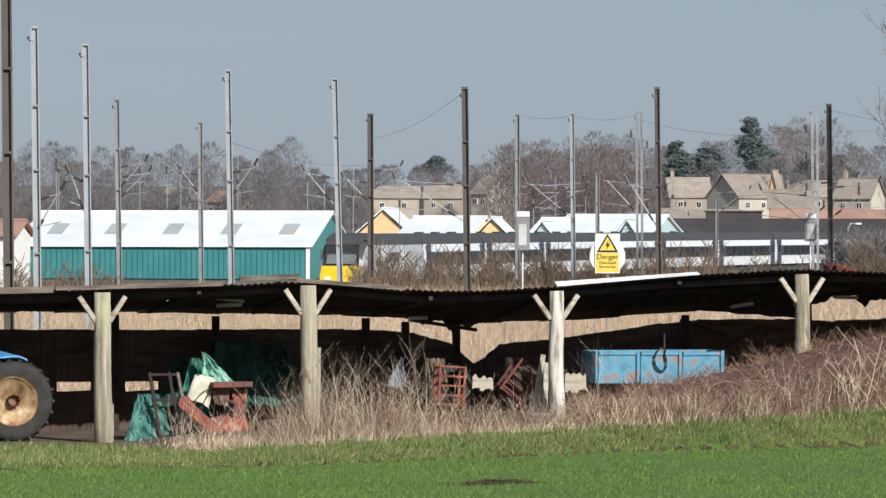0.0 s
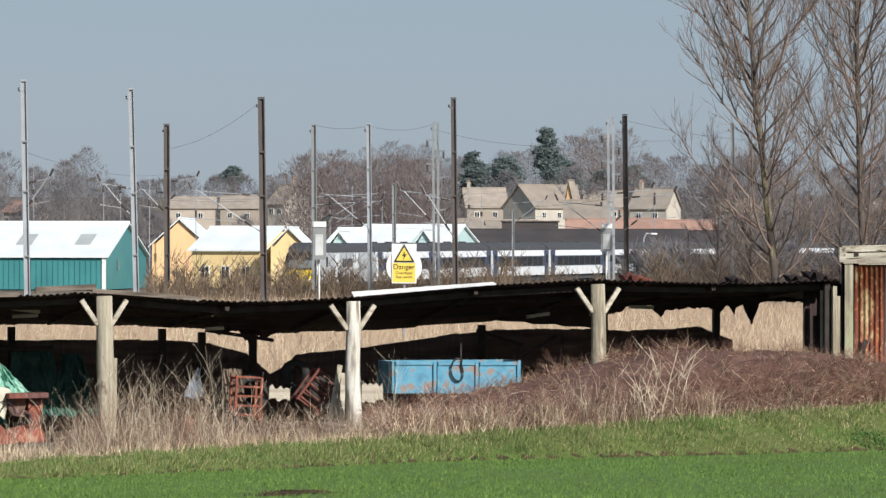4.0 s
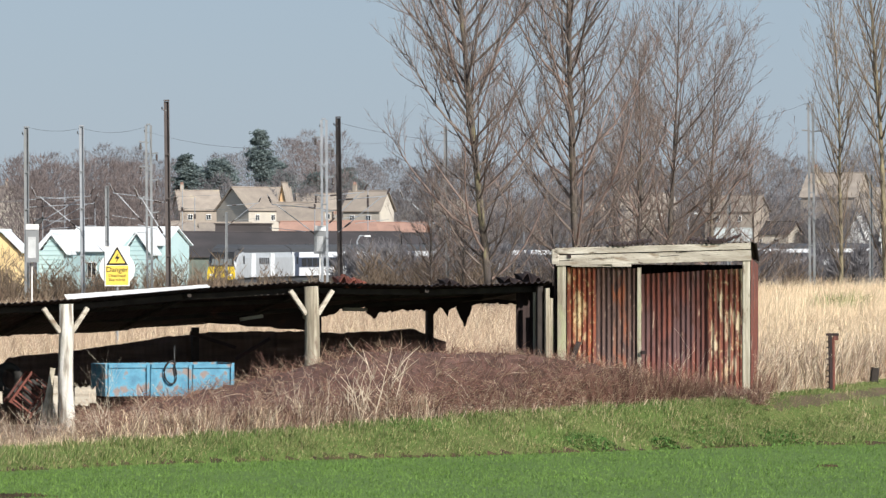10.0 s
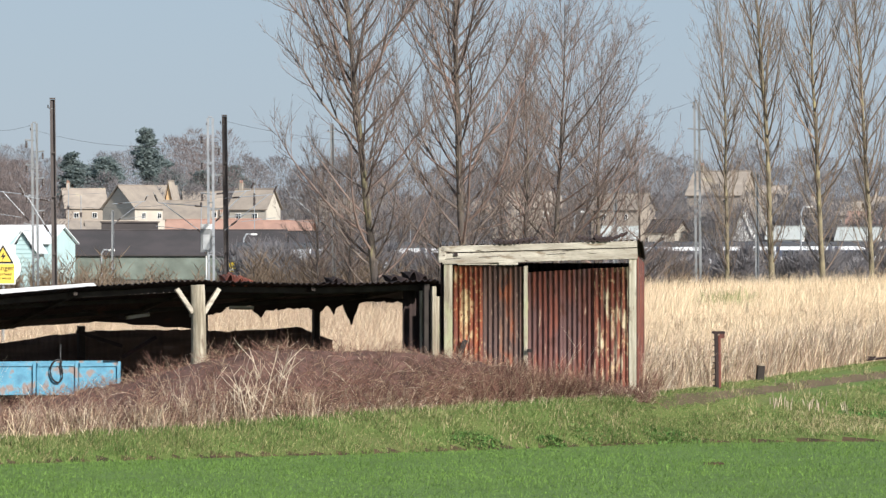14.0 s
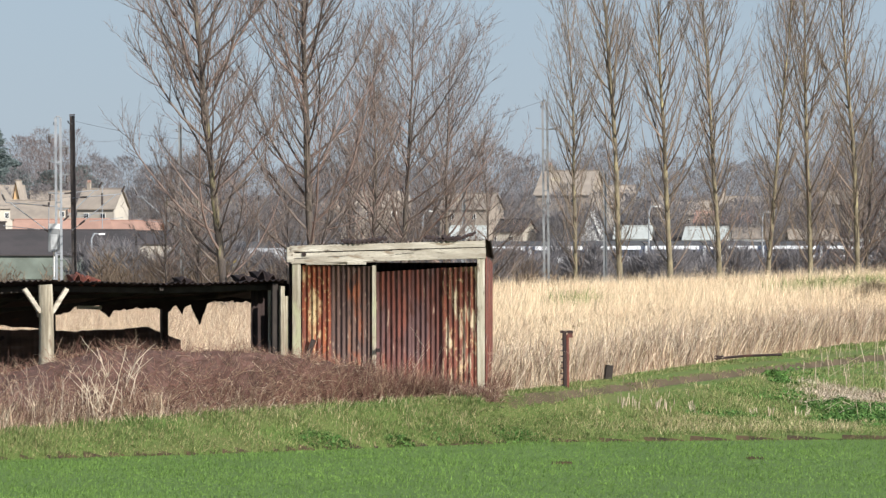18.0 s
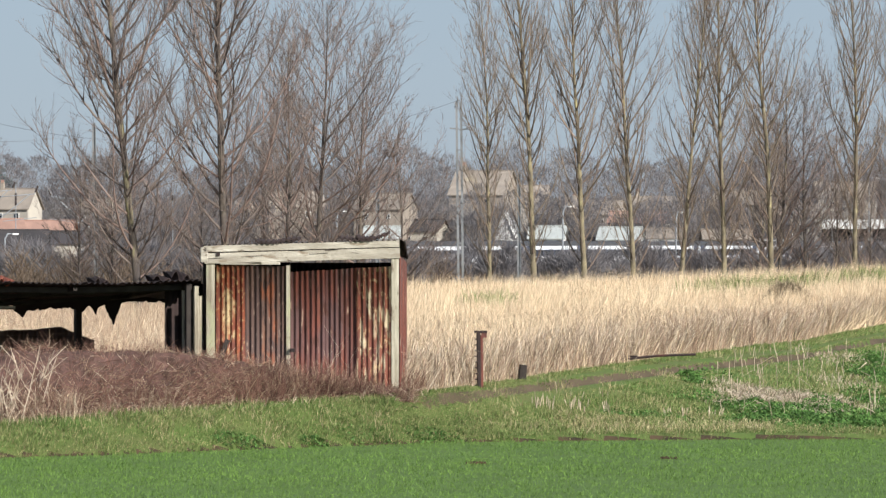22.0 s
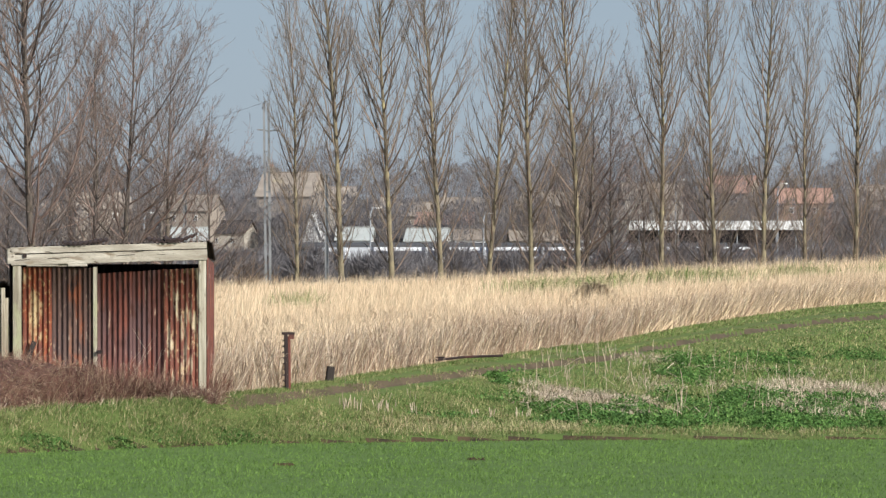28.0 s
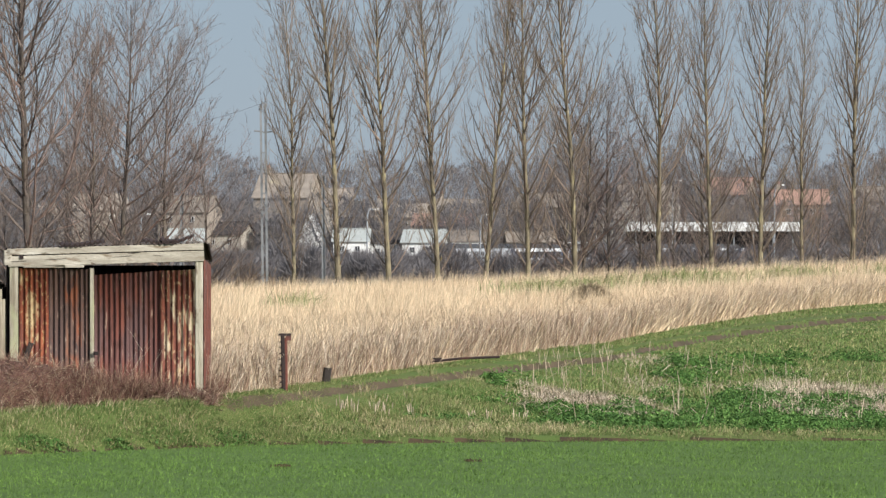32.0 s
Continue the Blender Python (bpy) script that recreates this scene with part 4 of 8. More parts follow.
        part("cab_roof", Shape().add([(0.78, -1.0, 3.2), (0.78, 1.0, 3.2), (3.25, 1.1, 3.9), (3.25, -1.1, 3.9), (1.5, -1.2, 3.5), (1.5, 1.2, 3.5), (3.25, 1.36, 3.3), (3.25, -1.36, 3.3)],
                                      [(0, 1, 5, 4), (4, 5, 2, 3), (5, 6, 2), (4, 3, 7)]), M_TRAINROOF, cab)
        top = [(x, f * w * 1.015, zb + (zt - zb) * k + 0.025) for x, w, zb, zt in [(0.46, 1.315, 0.8, 2.66)] + secs[3:] for f, k in ((-0.93, 0.8), (-0.72, 0.97), (0, 1), (0.72, 0.97), (0.93, 0.8))]
        part("cab_hood", Shape().add(top, [(i * 5 + j, i * 5 + j + 1, i * 5 + j + 6, i * 5 + j + 5) for i in range(3) for j in range(4)]), M_TRAINROOF, cab, "dark grey cab roof")
        # the pane's grey stands for what the glass reflects
        part("windscreen_pane", Shape().add([(0.1, -0.92, 2.06), (0.1, 0.92, 2.06), (0.38, 0.87, 2.62), (0.38, -0.87, 2.62), (0.15, -0.92, 2.06), (0.15, 0.92, 2.06), (0.43, 0.87, 2.62), (0.43, -0.87, 2.62)],
                                            [(0, 1, 2, 3), (0, 4, 5, 1), (1, 5, 6, 2), (2, 6, 7, 3), (3, 7, 4, 0)]), M_CABGLASS, cab)
        for y in (-1, 1):
            part("tail_lamp", Shape().box((-0.08, y * 0.8, 1.2), (0.04, 0.45, 0.2), bevel=0.01), M_LAMP, cab)
            dr = part("cab_door", Shape().box((2.75, y * 1.37, 2.0), (0.7, 0.06, 2.0)), M_TRAINGREY, cab)
            part("door_window", Shape().box((2.75, y * 1.41, 2.5), (0.5, 0.04, 0.7)), M_GLASS, dr)
        part("coupler", Shape().tube([(-0.5, 0, 0.85), (0.2, 0, 0.85)], 0.16, 10), M_BLACK, cab)
    return ob


CARS = [coach(True)]
first = coach(False)
CARS.append(first)
for i in range(9):
    CARS.append(copy_thing(first, Matrix()))


def build_track():
    rails = {-0.72: [], 0.72: []}
    bed = []
    for i in range(0, len(LINE) - 8, 8):
        a, b = Vector(LINE[i]), Vector(LINE[i + 8])
        n = (b - a).cross(Vector((0, 0, 1))).normalized()
        bed.append((a, n))
    for off in rails:
        tagged(part("rail", Shape().tube([a + n * off - Vector((0, 0, 0.08)) for a, n in bed], 0.075, 4), M_STEELRAIL), "worn steel running rail on ballast", "rail", kind="structure")
    s = Shape()
    prof = [(-3.2, -0.75), (-1.8, -0.2), (1.8, -0.2), (3.2, -0.75)]
    pts = [a + n * x + Vector((0, 0, z)) for a, n in bed for x, z in prof]
    s.add(pts, [(i * 4 + j, i * 4 + j + 1, i * 4 + 5 + j, i * 4 + 4 + j) for i in range(len(bed) - 1) for j in range(3)])
    tagged(part("track_bed", s, M_BALLAST), "grey stone ballast under the railway line", "track bed", kind="structure")


build_track()


# ---- open-fronted shed ----
ROW_A, ROW_B = Vector((*spot(-602, 90), 0)), Vector((*spot(1067, 96), 0))
ROW_D = (ROW_B - ROW_A).normalized()
ROW_N = Vector((-ROW_D.y, ROW_D.x, 0))
ROW_TURN = math.degrees(math.atan2(ROW_D.y, ROW_D.x))


def row_at(u, back=0.0):
    """Where the bearing u crosses the row, or a line that far behind it: metres along it, and the distance."""
    s, c = math.sin(u / F), math.cos(u / F)
    a = ROW_A + ROW_N * back
    r = (a.x * ROW_D.y - a.y * ROW_D.x) / (s * ROW_D.y - c * ROW_D.x)
    return (Vector((r * s, r * c, 0)) - a).dot(ROW_D), r


def rows_profile(table, back=0.0):
    """(bearing, elevation) pairs as (metres along, height) arrays."""
    out = [(row_at(u, back)[0], lift(v, row_at(u, back)[1])) for u, v in table]
    return [p[0] for p in out], [p[1] for p in out]


FRONT = rows_profile([(-1000, -106), (-784, -103), (-604, -97), (-384, -91), (-239, -84), (-84, -98), (-24, -103), (201, -93), (451, -71),
                      (618, -62), (818, -66), (918, -66), (1048, -60)])
DEPTH = 4.6
BACK = rows_profile([(-1000, -136), (-604, -137), (-239, -142), (-139, -143), (-60, -150), (40, -156), (186, -152), (222, -152), (337, -141), (451, -134), (618, -112), (700, -98), (818, -94), (1048, -94)], DEPTH)
WALL = rows_profile([(-1000, -166), (-604, -168), (-239, -166), (-139, -165), (-10, -176), (20, -193), (60, -232), (68, -232), (86, -197), (110, -191), (186, -184), (222, -179), (336, -164), (420, -149), (600, -145), (640, -146), (700, -149), (772, -146), (781, -141), (790, -144), (829, -139), (854, -139), (860, -150), (868, -164)], DEPTH)


def front_z(x):
    return float(np.interp(x, *FRONT))


def back_z(x):
    return float(np.interp(x, *BACK))


def corrugated(corners, pitch=0.127, amp=0.02, rag=0.0, seed=0, rows=1, axis=None):
    """A corrugated iron sheet across four corners (near left, near right, far right, far left); rag tears its far edge."""
    a, b, c, d = (Vector(p) for p in corners)
    n = (b - a).cross(d - a).normalized()
    wide = (b - a).length
    waves = max(2, round(wide / pitch))
    R = random.Random(seed)
    knots = [R.uniform(0, rag) for _ in range(9)]

    def fn(i, j):
        j = j * (1 - float(np.interp(i * 8, range(9), knots)))
        return a.lerp(b, i).lerp(d.lerp(c, i), j) + n * amp * math.sin(6.28318 * waves * i)
    return Shape().grid(fn, waves * 6, rows, n * -0.004)


def open_shed():
    ob = thing("open_shed", Matrix.Translation(ROW_A) @ pose(0, 0, 0, 0, 0, ROW_TURN),
               "dilapidated open-fronted farm shed with sagging rusty iron roof on log posts", "shed")
    R = random.Random(5)
    # roof sheets, in two courses
    x, i = row_at(-900)[0], 0
    end = row_at(1062)[0]
    while x < end - 0.2:
        w = min(0.82 + R.uniform(-0.04, 0.04), end - x)
        for course, (k0, k1) in enumerate(((-0.02, 0.54), (0.5, 1.0))):
            pts = []
            for xx, k in ((x, k0), (x + w + 0.05, k0), (x + w + 0.05, k1), (x, k1)):
                z = front_z(xx) * (1 - k) + back_z(xx) * k + R.uniform(-0.02, 0.02)
                pts.append((xx, k * DEPTH, z))
            rag = 0.0 if course == 0 else (0.0 if x > row_at(640)[0] else (0.03 if x > row_at(-60)[0] else 0.008))
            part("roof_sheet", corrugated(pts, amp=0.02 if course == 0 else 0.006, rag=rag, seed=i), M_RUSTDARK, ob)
            i += 1
        x += w
    far = row_at(1058, DEPTH)[0]
    part("roof_sheet", corrugated([(end - 0.3, 0.15, front_z(end) + 0.01), (end + 0.05, 0.15, front_z(end) + 0.01), (far, DEPTH, back_z(far)), (end - 0.3, DEPTH, back_z(end))], rag=0.04, seed=77), M_RUSTDARK, ob)
    # pale sheet laid over the roof edge
    a, b = row_at(199)[0], row_at(451)[0]
    part("pale_sheet", corrugated([(a, -0.14, front_z(a) + 0.03), (b, -0.14, front_z(b) + 0.025), (b, 0.05, front_z(b) + 0.075), (a, 0.05, front_z(a) + 0.12)], 0.3, 0.002), M_WHITESHEET, ob, "pale bleached iron sheet along the roof edge")
    # wall plate and edge boards
    xs = [row_at(u)[0] for u in (-900, -602, -239, 200, 634, 1055)]
    for p, q in zip(xs, xs[1:]):
        m = (p + q) / 2
        part("wall_plate", Shape().beam((p, 0.36, front_z(p) - 0.14), (m, 0.36, front_z(m) - 0.14), 0.1, 0.12).beam((m, 0.36, front_z(m) - 0.14), (q, 0.36, front_z(q) - 0.14), 0.1, 0.12), M_DARKWOOD, ob)
    for u0, u1, dz, hh, mt in ((-900, -690, 0.02, 0.12, M_EDGE), (-686, -392, 0.04, 0.08, M_EDGE), (-362, -255, 0.12, 0.1, M_EDGE), (-262, -70, 0.05, 0.08, M_EDGE)):
        p, q = row_at(u0)[0], row_at(u1)[0]
        part("edge_board", Shape().beam((p, -0.09, front_z(p) + dz), (q, -0.09, front_z(q) + dz), 0.05, hh), mt, ob, "grey weathered edge board")
    # log posts with braces, and thin posts at the back
    for k, (u, rad) in enumerate(((-602, 0.165), (-239, 0.165), (200, 0.145), (634, 0.15), (-1000, 0.16))):
        x, r = row_at(u)
        g = float(terrain(*spot(u, r))) - 0.3
        top = front_z(x) - 0.06
        rr = random.Random(k)
        path = [(x + rr.uniform(-0.015, 0.015) + (0.06 if k == 1 else 0.02) * (1 - j / 5), -0.02, g + (top - g) * j / 5) for j in range(6)]
        post = part("log_post", Shape().tube(path, [rad * (1.08 - 0.03 * j) for j in range(6)], 14), M_LOGPALE if u == 200 else M_LOG, ob, "weathered pale round timber post", smooth=True)
        for s in (-1, 1):
            part("brace", Shape().beam((x + s * rad * 0.8, -0.03, top - 0.54), (x + s * 0.44, 0.0, top - 0.08), 0.09, 0.09, (0, 1, 0)), M_BOARD, post)
    # back posts, rafters and purlins: timber colour sunk near black as under-roof shade
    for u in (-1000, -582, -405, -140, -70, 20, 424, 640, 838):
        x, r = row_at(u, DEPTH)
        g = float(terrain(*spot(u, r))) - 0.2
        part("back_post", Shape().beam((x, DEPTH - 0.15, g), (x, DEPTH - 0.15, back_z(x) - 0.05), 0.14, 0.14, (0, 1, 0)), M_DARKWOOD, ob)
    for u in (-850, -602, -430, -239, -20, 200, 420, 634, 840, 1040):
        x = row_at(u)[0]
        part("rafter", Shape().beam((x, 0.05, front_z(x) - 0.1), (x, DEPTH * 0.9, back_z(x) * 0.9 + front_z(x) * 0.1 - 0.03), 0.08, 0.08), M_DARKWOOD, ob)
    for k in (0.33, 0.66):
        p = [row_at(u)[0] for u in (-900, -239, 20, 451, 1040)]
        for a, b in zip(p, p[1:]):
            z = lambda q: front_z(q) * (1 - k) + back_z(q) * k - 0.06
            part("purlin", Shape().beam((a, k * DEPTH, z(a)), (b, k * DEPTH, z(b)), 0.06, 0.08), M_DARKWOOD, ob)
    # low back wall of dark iron, its colour raised to lift it in shade
    x, end = row_at(-900, DEPTH)[0], row_at(868, DEPTH)[0]
    while x < end:
        w = 0.75
        for p0, p1 in ((row_at(-684, DEPTH)[0], row_at(-621, DEPTH)[0]), (row_at(-563, DEPTH)[0], row_at(-502, DEPTH)[0])):
            w = p0 - x if x < p0 < x + w else (p1 - x if p0 - 0.01 <= x < p1 - 0.01 else w)
        if row_at(-5, DEPTH)[0] < x < row_at(130, DEPTH)[0]:
            w = 0.25
        mid = x + w / 2
        gap = any(row_at(a, DEPTH)[0] - 0.01 < mid < row_at(b, DEPTH)[0] + 0.01 for a, b in ((-684, -621), (-563, -502)))
        za, zb = float(np.interp(x, *WALL)) + R.uniform(-0.02, 0.01), float(np.interp(x + w, *WALL)) + R.uniform(-0.02, 0.01)
        spans = [(-1.6, -1.6, za, zb)]
        if gap:
            lo, hi = lift(-274, 96), lift(-257, 96)
            spans = [(-1.6, -1.6, lo, lo + 0.03), (hi, hi, za, zb)]
        for z0, z1, z2, z3 in spans:
            part("wall_sheet", corrugated([(x, DEPTH + 0.05, z0), (x + w + 0.04, DEPTH + 0.05, z1), (x + w + 0.04, DEPTH + R.uniform(0, 0.2), z3), (x, DEPTH + R.uniform(0, 0.2), z2)], amp=0.008, rag=0.008, seed=i), M_IRONWALL, ob)
            i += 1
        x += w
    # end walls: planks beside the hut, and a dark sheet
    for u, wd, mt in ((1036, 0.1, M_DARKWOOD), (1050, 0.09, M_LOG)):
        x, r = row_at(u)
        part("end_post", Shape().beam((x, -0.02, -0.8), (x, -0.02, front_z(x) - 0.12), wd, 0.1, (0, 1, 0)), mt, ob)
    a, b = row_at(1085, 0.8)[0], row_at(996, 0.8)[0]
    z = front_z(b) * 0.83 + back_z(b) * 0.17
    part("wall_sheet", corrugated([(b, 0.8, -0.9), (a, 0.8, -0.9), (a, 0.8, z), (b, 0.8, z)], amp=0.008, seed=3), M_RUSTDARK, ob)
    for q, u in enumerate((1032, 1044, 1060)):
        px = row_at(u, 0.1)[0]
        part("end_plank", Shape().beam((px, 0.1, -0.9), (px - 0.02, 0.1, front_z(px) - 0.2 - 0.06 * q), 0.1, 0.03, (0, 1, 0)), M_LOG if q != 1 else M_DARKWOOD, ob, "grey weathered upright plank")
    x = row_at(-900)[0]
    for j in range(5):
        part("end_plank", Shape().box((x - 0.1, 0.45 + j * 0.92, (front_z(x) - 1.5) / 2), (0.04, 0.9, front_z(x) + 1.3)), M_DARKWOOD, ob)
    # torn scraps hanging from the roof
    for u, v0, v1, wd in ((18, -148, -190, 46), (40, -150, -172, 70), (-30, -146, -166, 60), (470, -118, -138, 60), (580, -108, -138, 90)):
        x, r = row_at(u, DEPTH * 0.9)
        w, z0, z1 = wd * r / F, lift(v0, r), lift(v1, r)
        skew = R.uniform(-0.15, 0.15)
        out = [(x - w / 2, z0)]
        for q in range(1, 12):
            e = abs(q / 6 - 1 - skew)
            out.append((x + w * (q / 12 - 0.5 + R.uniform(-0.03, 0.03)), z0 + (z1 - z0) * max(0.1, 1 - e ** 0.8) * R.uniform(0.6, 1.0)))
        out.append((x + w / 2, z0))
        part("torn_sheet", Shape().prism(out, 0.01, pose(0, DEPTH * 0.9, 0)), M_RUSTDARK, ob)
    # a sheet that has slipped down at the back
    hem = [(row_at(u, DEPTH * 0.93)[0], lift(v, row_at(u, DEPTH * 0.93)[1])) for u, v in (
        (632, -88), (1010, -84), (1006, -101), (989, -97), (960, -98), (934, -97), (920, -101), (916, -112), (910, -126), (906, -139), (901, -128), (896, -118), (890, -103), (883, -106), (878, -110), (875, -122),
        (870, -113), (863, -105), (856, -112), (851, -117), (842, -114), (829, -108), (790, -110), (755, -113), (750, -121), (746, -126), (740, -120), (731, -114), (729, -105), (700, -105), (684, -105), (683, -110), (672, -118), (646, -121), (632, -123))]
    torn = hem[:2]
    for (xa, za), (xb, zb) in zip(hem[1:], hem[2:]):
        cuts = max(1, min(8, int(math.hypot(xb - xa, zb - za) / 0.045)))
        for q in range(1, cuts):
            k = (q + R.uniform(-0.2, 0.2)) / cuts
            torn.append((xa + (xb - xa) * k, za + (zb - za) * k + R.uniform(-0.03, 0.025)))
        torn.append((xb, zb))
    hem = torn
    part("torn_hem", Shape().prism(hem[::-1], 0.012, pose(0, DEPTH * 0.93, 0)), M_RUSTDARK, ob)
    slip = [(row_at(u, DEPTH * 0.92)[0], lift(v, row_at(u, DEPTH * 0.92)[1])) for u, v in ((440, -120), (626, -104), (628, -146), (604, -143), (575, -143), (560, -139), (520, -139), (505, -135), (470, -134), (440, -131))]
    part("slipped_sheet", Shape().prism(slip, 0.012, pose(0, DEPTH * 0.92, 0)), M_RUSTDARK, ob)
    # loose timbers under the roof; those far back are coloured dark for shade
    # the pale piece from 508 to 548 stands for light through roof holes
    for u0, v0, u1, v1, back in ((-402, -112, -352, -118, 2.0), (-400, -126, -356, -124, 2.0), (-60, -150, 60, -168, 3.0), (420, -150, 500, -176, 3.5), (-470, -184, -330, -180, 3.5), (430, -112, 520, -128, 3), (508, -126, 548, -120, 1.9), (690, -108, 732, -109, 2.2), (620, -122, 640, -118, 1.8), (-60, -148, -28, -146, 2.3), (500, -196, 560, -160, 3.6)):
        a, b = row_at(u0, back), row_at(u1, back)
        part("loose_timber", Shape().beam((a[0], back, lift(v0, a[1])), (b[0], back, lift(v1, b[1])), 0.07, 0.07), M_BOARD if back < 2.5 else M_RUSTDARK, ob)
    return ob


open_shed()


def roof_debris():
    """Red scraps lying on the roof."""
    for u, dv, w, h, label in ((706, 14, 0.34, 0.3, "crumpled red iron scrap lying on the shed roof"), (726, 10, 0.36, 0.22, "crumpled red iron scrap lying on the shed roof"),
                               (1000, 8, 0.4, 0.2, "dark rusty iron scrap on the shed roof"), (1032, 10, 0.4, 0.3, "dark rusty iron scrap on the shed roof"), (893, 7, 0.3, 0.2, "dark rusty iron scrap on the shed roof")):
        x, r = row_at(u)
        p = ROW_A + ROW_D * x + ROW_N * 0.5
        s = Shape().grid(lambda i, j: ((i - 0.5) * w, (j - 0.5) * 0.5, h * (0.5 + 0.5 * math.sin(9 * i + 2 * j)) * (1 - abs(i - 0.45)) + 0.02), 12, 4, Vector((0, 0, -0.02)))
        ob = part("scrap_sheet", s, M_REDIRON if u < 800 else M_RUSTDARK)
        ob.matrix_basis = pose(p.x, p.y, front_z(x) * 0.9 + back_z(x) * 0.1, 4, 8, ROW_TURN)
        tagged(ob, label, "scrap metal")


roof_debris()


# ---- corrugated iron hut ----
def hut():
    u0, r0 = 1067, 96.0
    x, y = spot(u0, r0)
    turn = -(math.degrees(1240 / F) + 2.6)
    base = -0.5
    ob = thing("iron_hut", pose(x, y, base, 0, 0, turn), "rusty corrugated iron hut with pale timber frame and low roof", "hut")
    W, D = 3.87, 2.6
    k = r0 / F
    zt = lambda q: 2.6 - base + 0.105 * q / W       # top of the upper board
    zb = lambda q: 2.25 - base + 0.11 * q / W       # underside of the lower board
    Z = lambda v: lift(v, r0) - base
    # lintel boards
    part("upper_board", Shape().beam((-0.02, -0.06, zt(0) - 0.06), (W, -0.06, zt(W) - 0.06), 0.06, 0.13, (0, 0, 1)), M_BOARD, ob, "pale grey weathered board")
    part("lower_board", Shape().beam((0.0, -0.05, zb(0) + 0.1), (W + 0.01, -0.05, zb(W) + 0.1), 0.06, 0.21, (0, 0, 1)), M_BOARD, ob, "pale grey weathered board")
    part("board_end", Shape().box((-0.01, -0.04, zt(0) - 0.17), (0.16, 0.1, 0.3), bevel=0.02), M_BOARD, ob)
    part("bolt_plate", Shape().box((0.27, -0.1, zt(0) - 0.16), (0.07, 0.02, 0.07)), M_RUSTDARK, ob)
    # posts
    for px, w, z1 in ((0.11, 0.17, zb(0.1)), (1.655, 0.08, zb(1.6) - 0.1), (3.78, 0.15, zb(3.7))):
        part("frame_post", Shape().beam((px, -0.015, 0), (px, -0.015, z1 + 0.02), w, 0.07, (0, 1, 0)), M_LOG, ob, "pale weathered timber post")
    # front sheets
    for p, q, mt, top0, top1, back, label in ((0.22, 0.82, M_RUSTLIGHT, -34, -34, 0.0, "flaking orange rusty sheet"), (0.8, 1.62, M_RUSTGREY, -34, -36, 0.02, "dull brown rusty sheet"),
                                              (1.68, 2.42, M_RUST, -46, -42, 0.04, "dark red rusty sheet"), (2.38, 3.08, M_RUST, -43, -38, 0.06, "dark red rusty sheet"), (3.02, 3.76, M_RUSTSTREAK, -39, -36, 0.0, "streaked pale rusty sheet")):
        part("iron_sheet", corrugated([(p, back, -0.1), (q, back, -0.1), (q, back, Z(top1)), (p, back, Z(top0))], 0.105, 0.026, rows=2), mt, ob, label, smooth=True)
    # side, back and roof
    part("side_sheet", corrugated([(3.875, 0.0, -0.1), (3.94, D, -0.1), (3.94, D, Z(-30)), (3.875, 0.0, Z(-18))], 0.127, 0.02), M_RUST, ob)
    part("side_sheet", corrugated([(-0.03, D, -0.1), (-0.03, 0.02, -0.1), (-0.03, 0.02, Z(-8)), (-0.03, D, Z(-30))], 0.127, 0.02), M_RUSTDARK, ob)
    part("back_sheet", corrugated([(W, D, -0.1), (0, D, -0.1), (0, D, Z(-30)), (W, D, Z(-30))], 0.127, 0.02), M_RUSTDARK, ob)
    for i in range(5):
        p, q = -0.05 + i * 0.8, 0.78 + i * 0.8
        part("roof_sheet", corrugated([(p, -0.02, zt(p) + 0.01), (q, -0.02, zt(q) + 0.01), (q, D + 0.1, Z(-22)), (p, D + 0.1, Z(-22))], 0.127, 0.02), M_RUSTDARK, ob)
    for p, q, h in ((1.0, 1.86, 0.05), (2.66, 3.3, 0.05), (3.0, 3.64, 0.1)):
        fn = lambda i, j: (p + (q - p) * i + 0.03 * j, -0.13 + j * 0.6, zt(p + (q - p) * i) + 0.055 + h * (0.5 + 0.5 * math.sin(5 * i + 3 * p)) + 0.03 * j + 0.02 * math.sin(62.8 * (q - p) * i))
        part("loose_roof_sheet", Shape().grid(fn, 72, 3, Vector((0, 0, -0.045))), M_RUSTDARK, ob, "curled loose rusty roof sheet")
    R = random.Random(8)
    for zt0, tag in ((lambda q: zt(q) - 0.125, "crack"), (lambda q: zb(q) + 0.12, "crack")):
        q = 0.05
        while q < W - 0.4:
            ln = R.uniform(0.15, 0.6)
            part(tag, Shape().beam((q, -0.091, zt0(q) + R.uniform(-0.03, 0.03)), (q + ln, -0.091, zt0(q + ln) + R.uniform(-0.03, 0.03)), 0.004, R.uniform(0.004, 0.01), (0, 0, 1)), M_DARKWOOD, ob)
            q += ln + R.uniform(0.3, 1.2)
    for q, ln, d in ((0.3, 0.62, 0.025), (1.12, 0.38, 0.05)):
        part("board_splinter", Shape().box((q + ln / 2, -0.05, zb(q) - d / 2), (ln, 0.05, d), bevel=0.006), M_BOARD, ob)
    part("dark_strip", Shape().box((0.95, -0.02, zb(0.9) - 0.02), (0.75, 0.03, 0.05)), M_BOARD, ob)
    part("latch", Shape().box((1.74, -0.1, Z(-184)), (0.1, 0.06, 0.07), bevel=0.01), M_RUSTDARK, ob)
    part("prop_board", Shape().beam((0.32, -0.14, Z(-200)), (0.46, -0.1, Z(-165)), 0.1, 0.03, (0, 1, 0)), M_DARKWOOD, ob)
    return ob


hut()


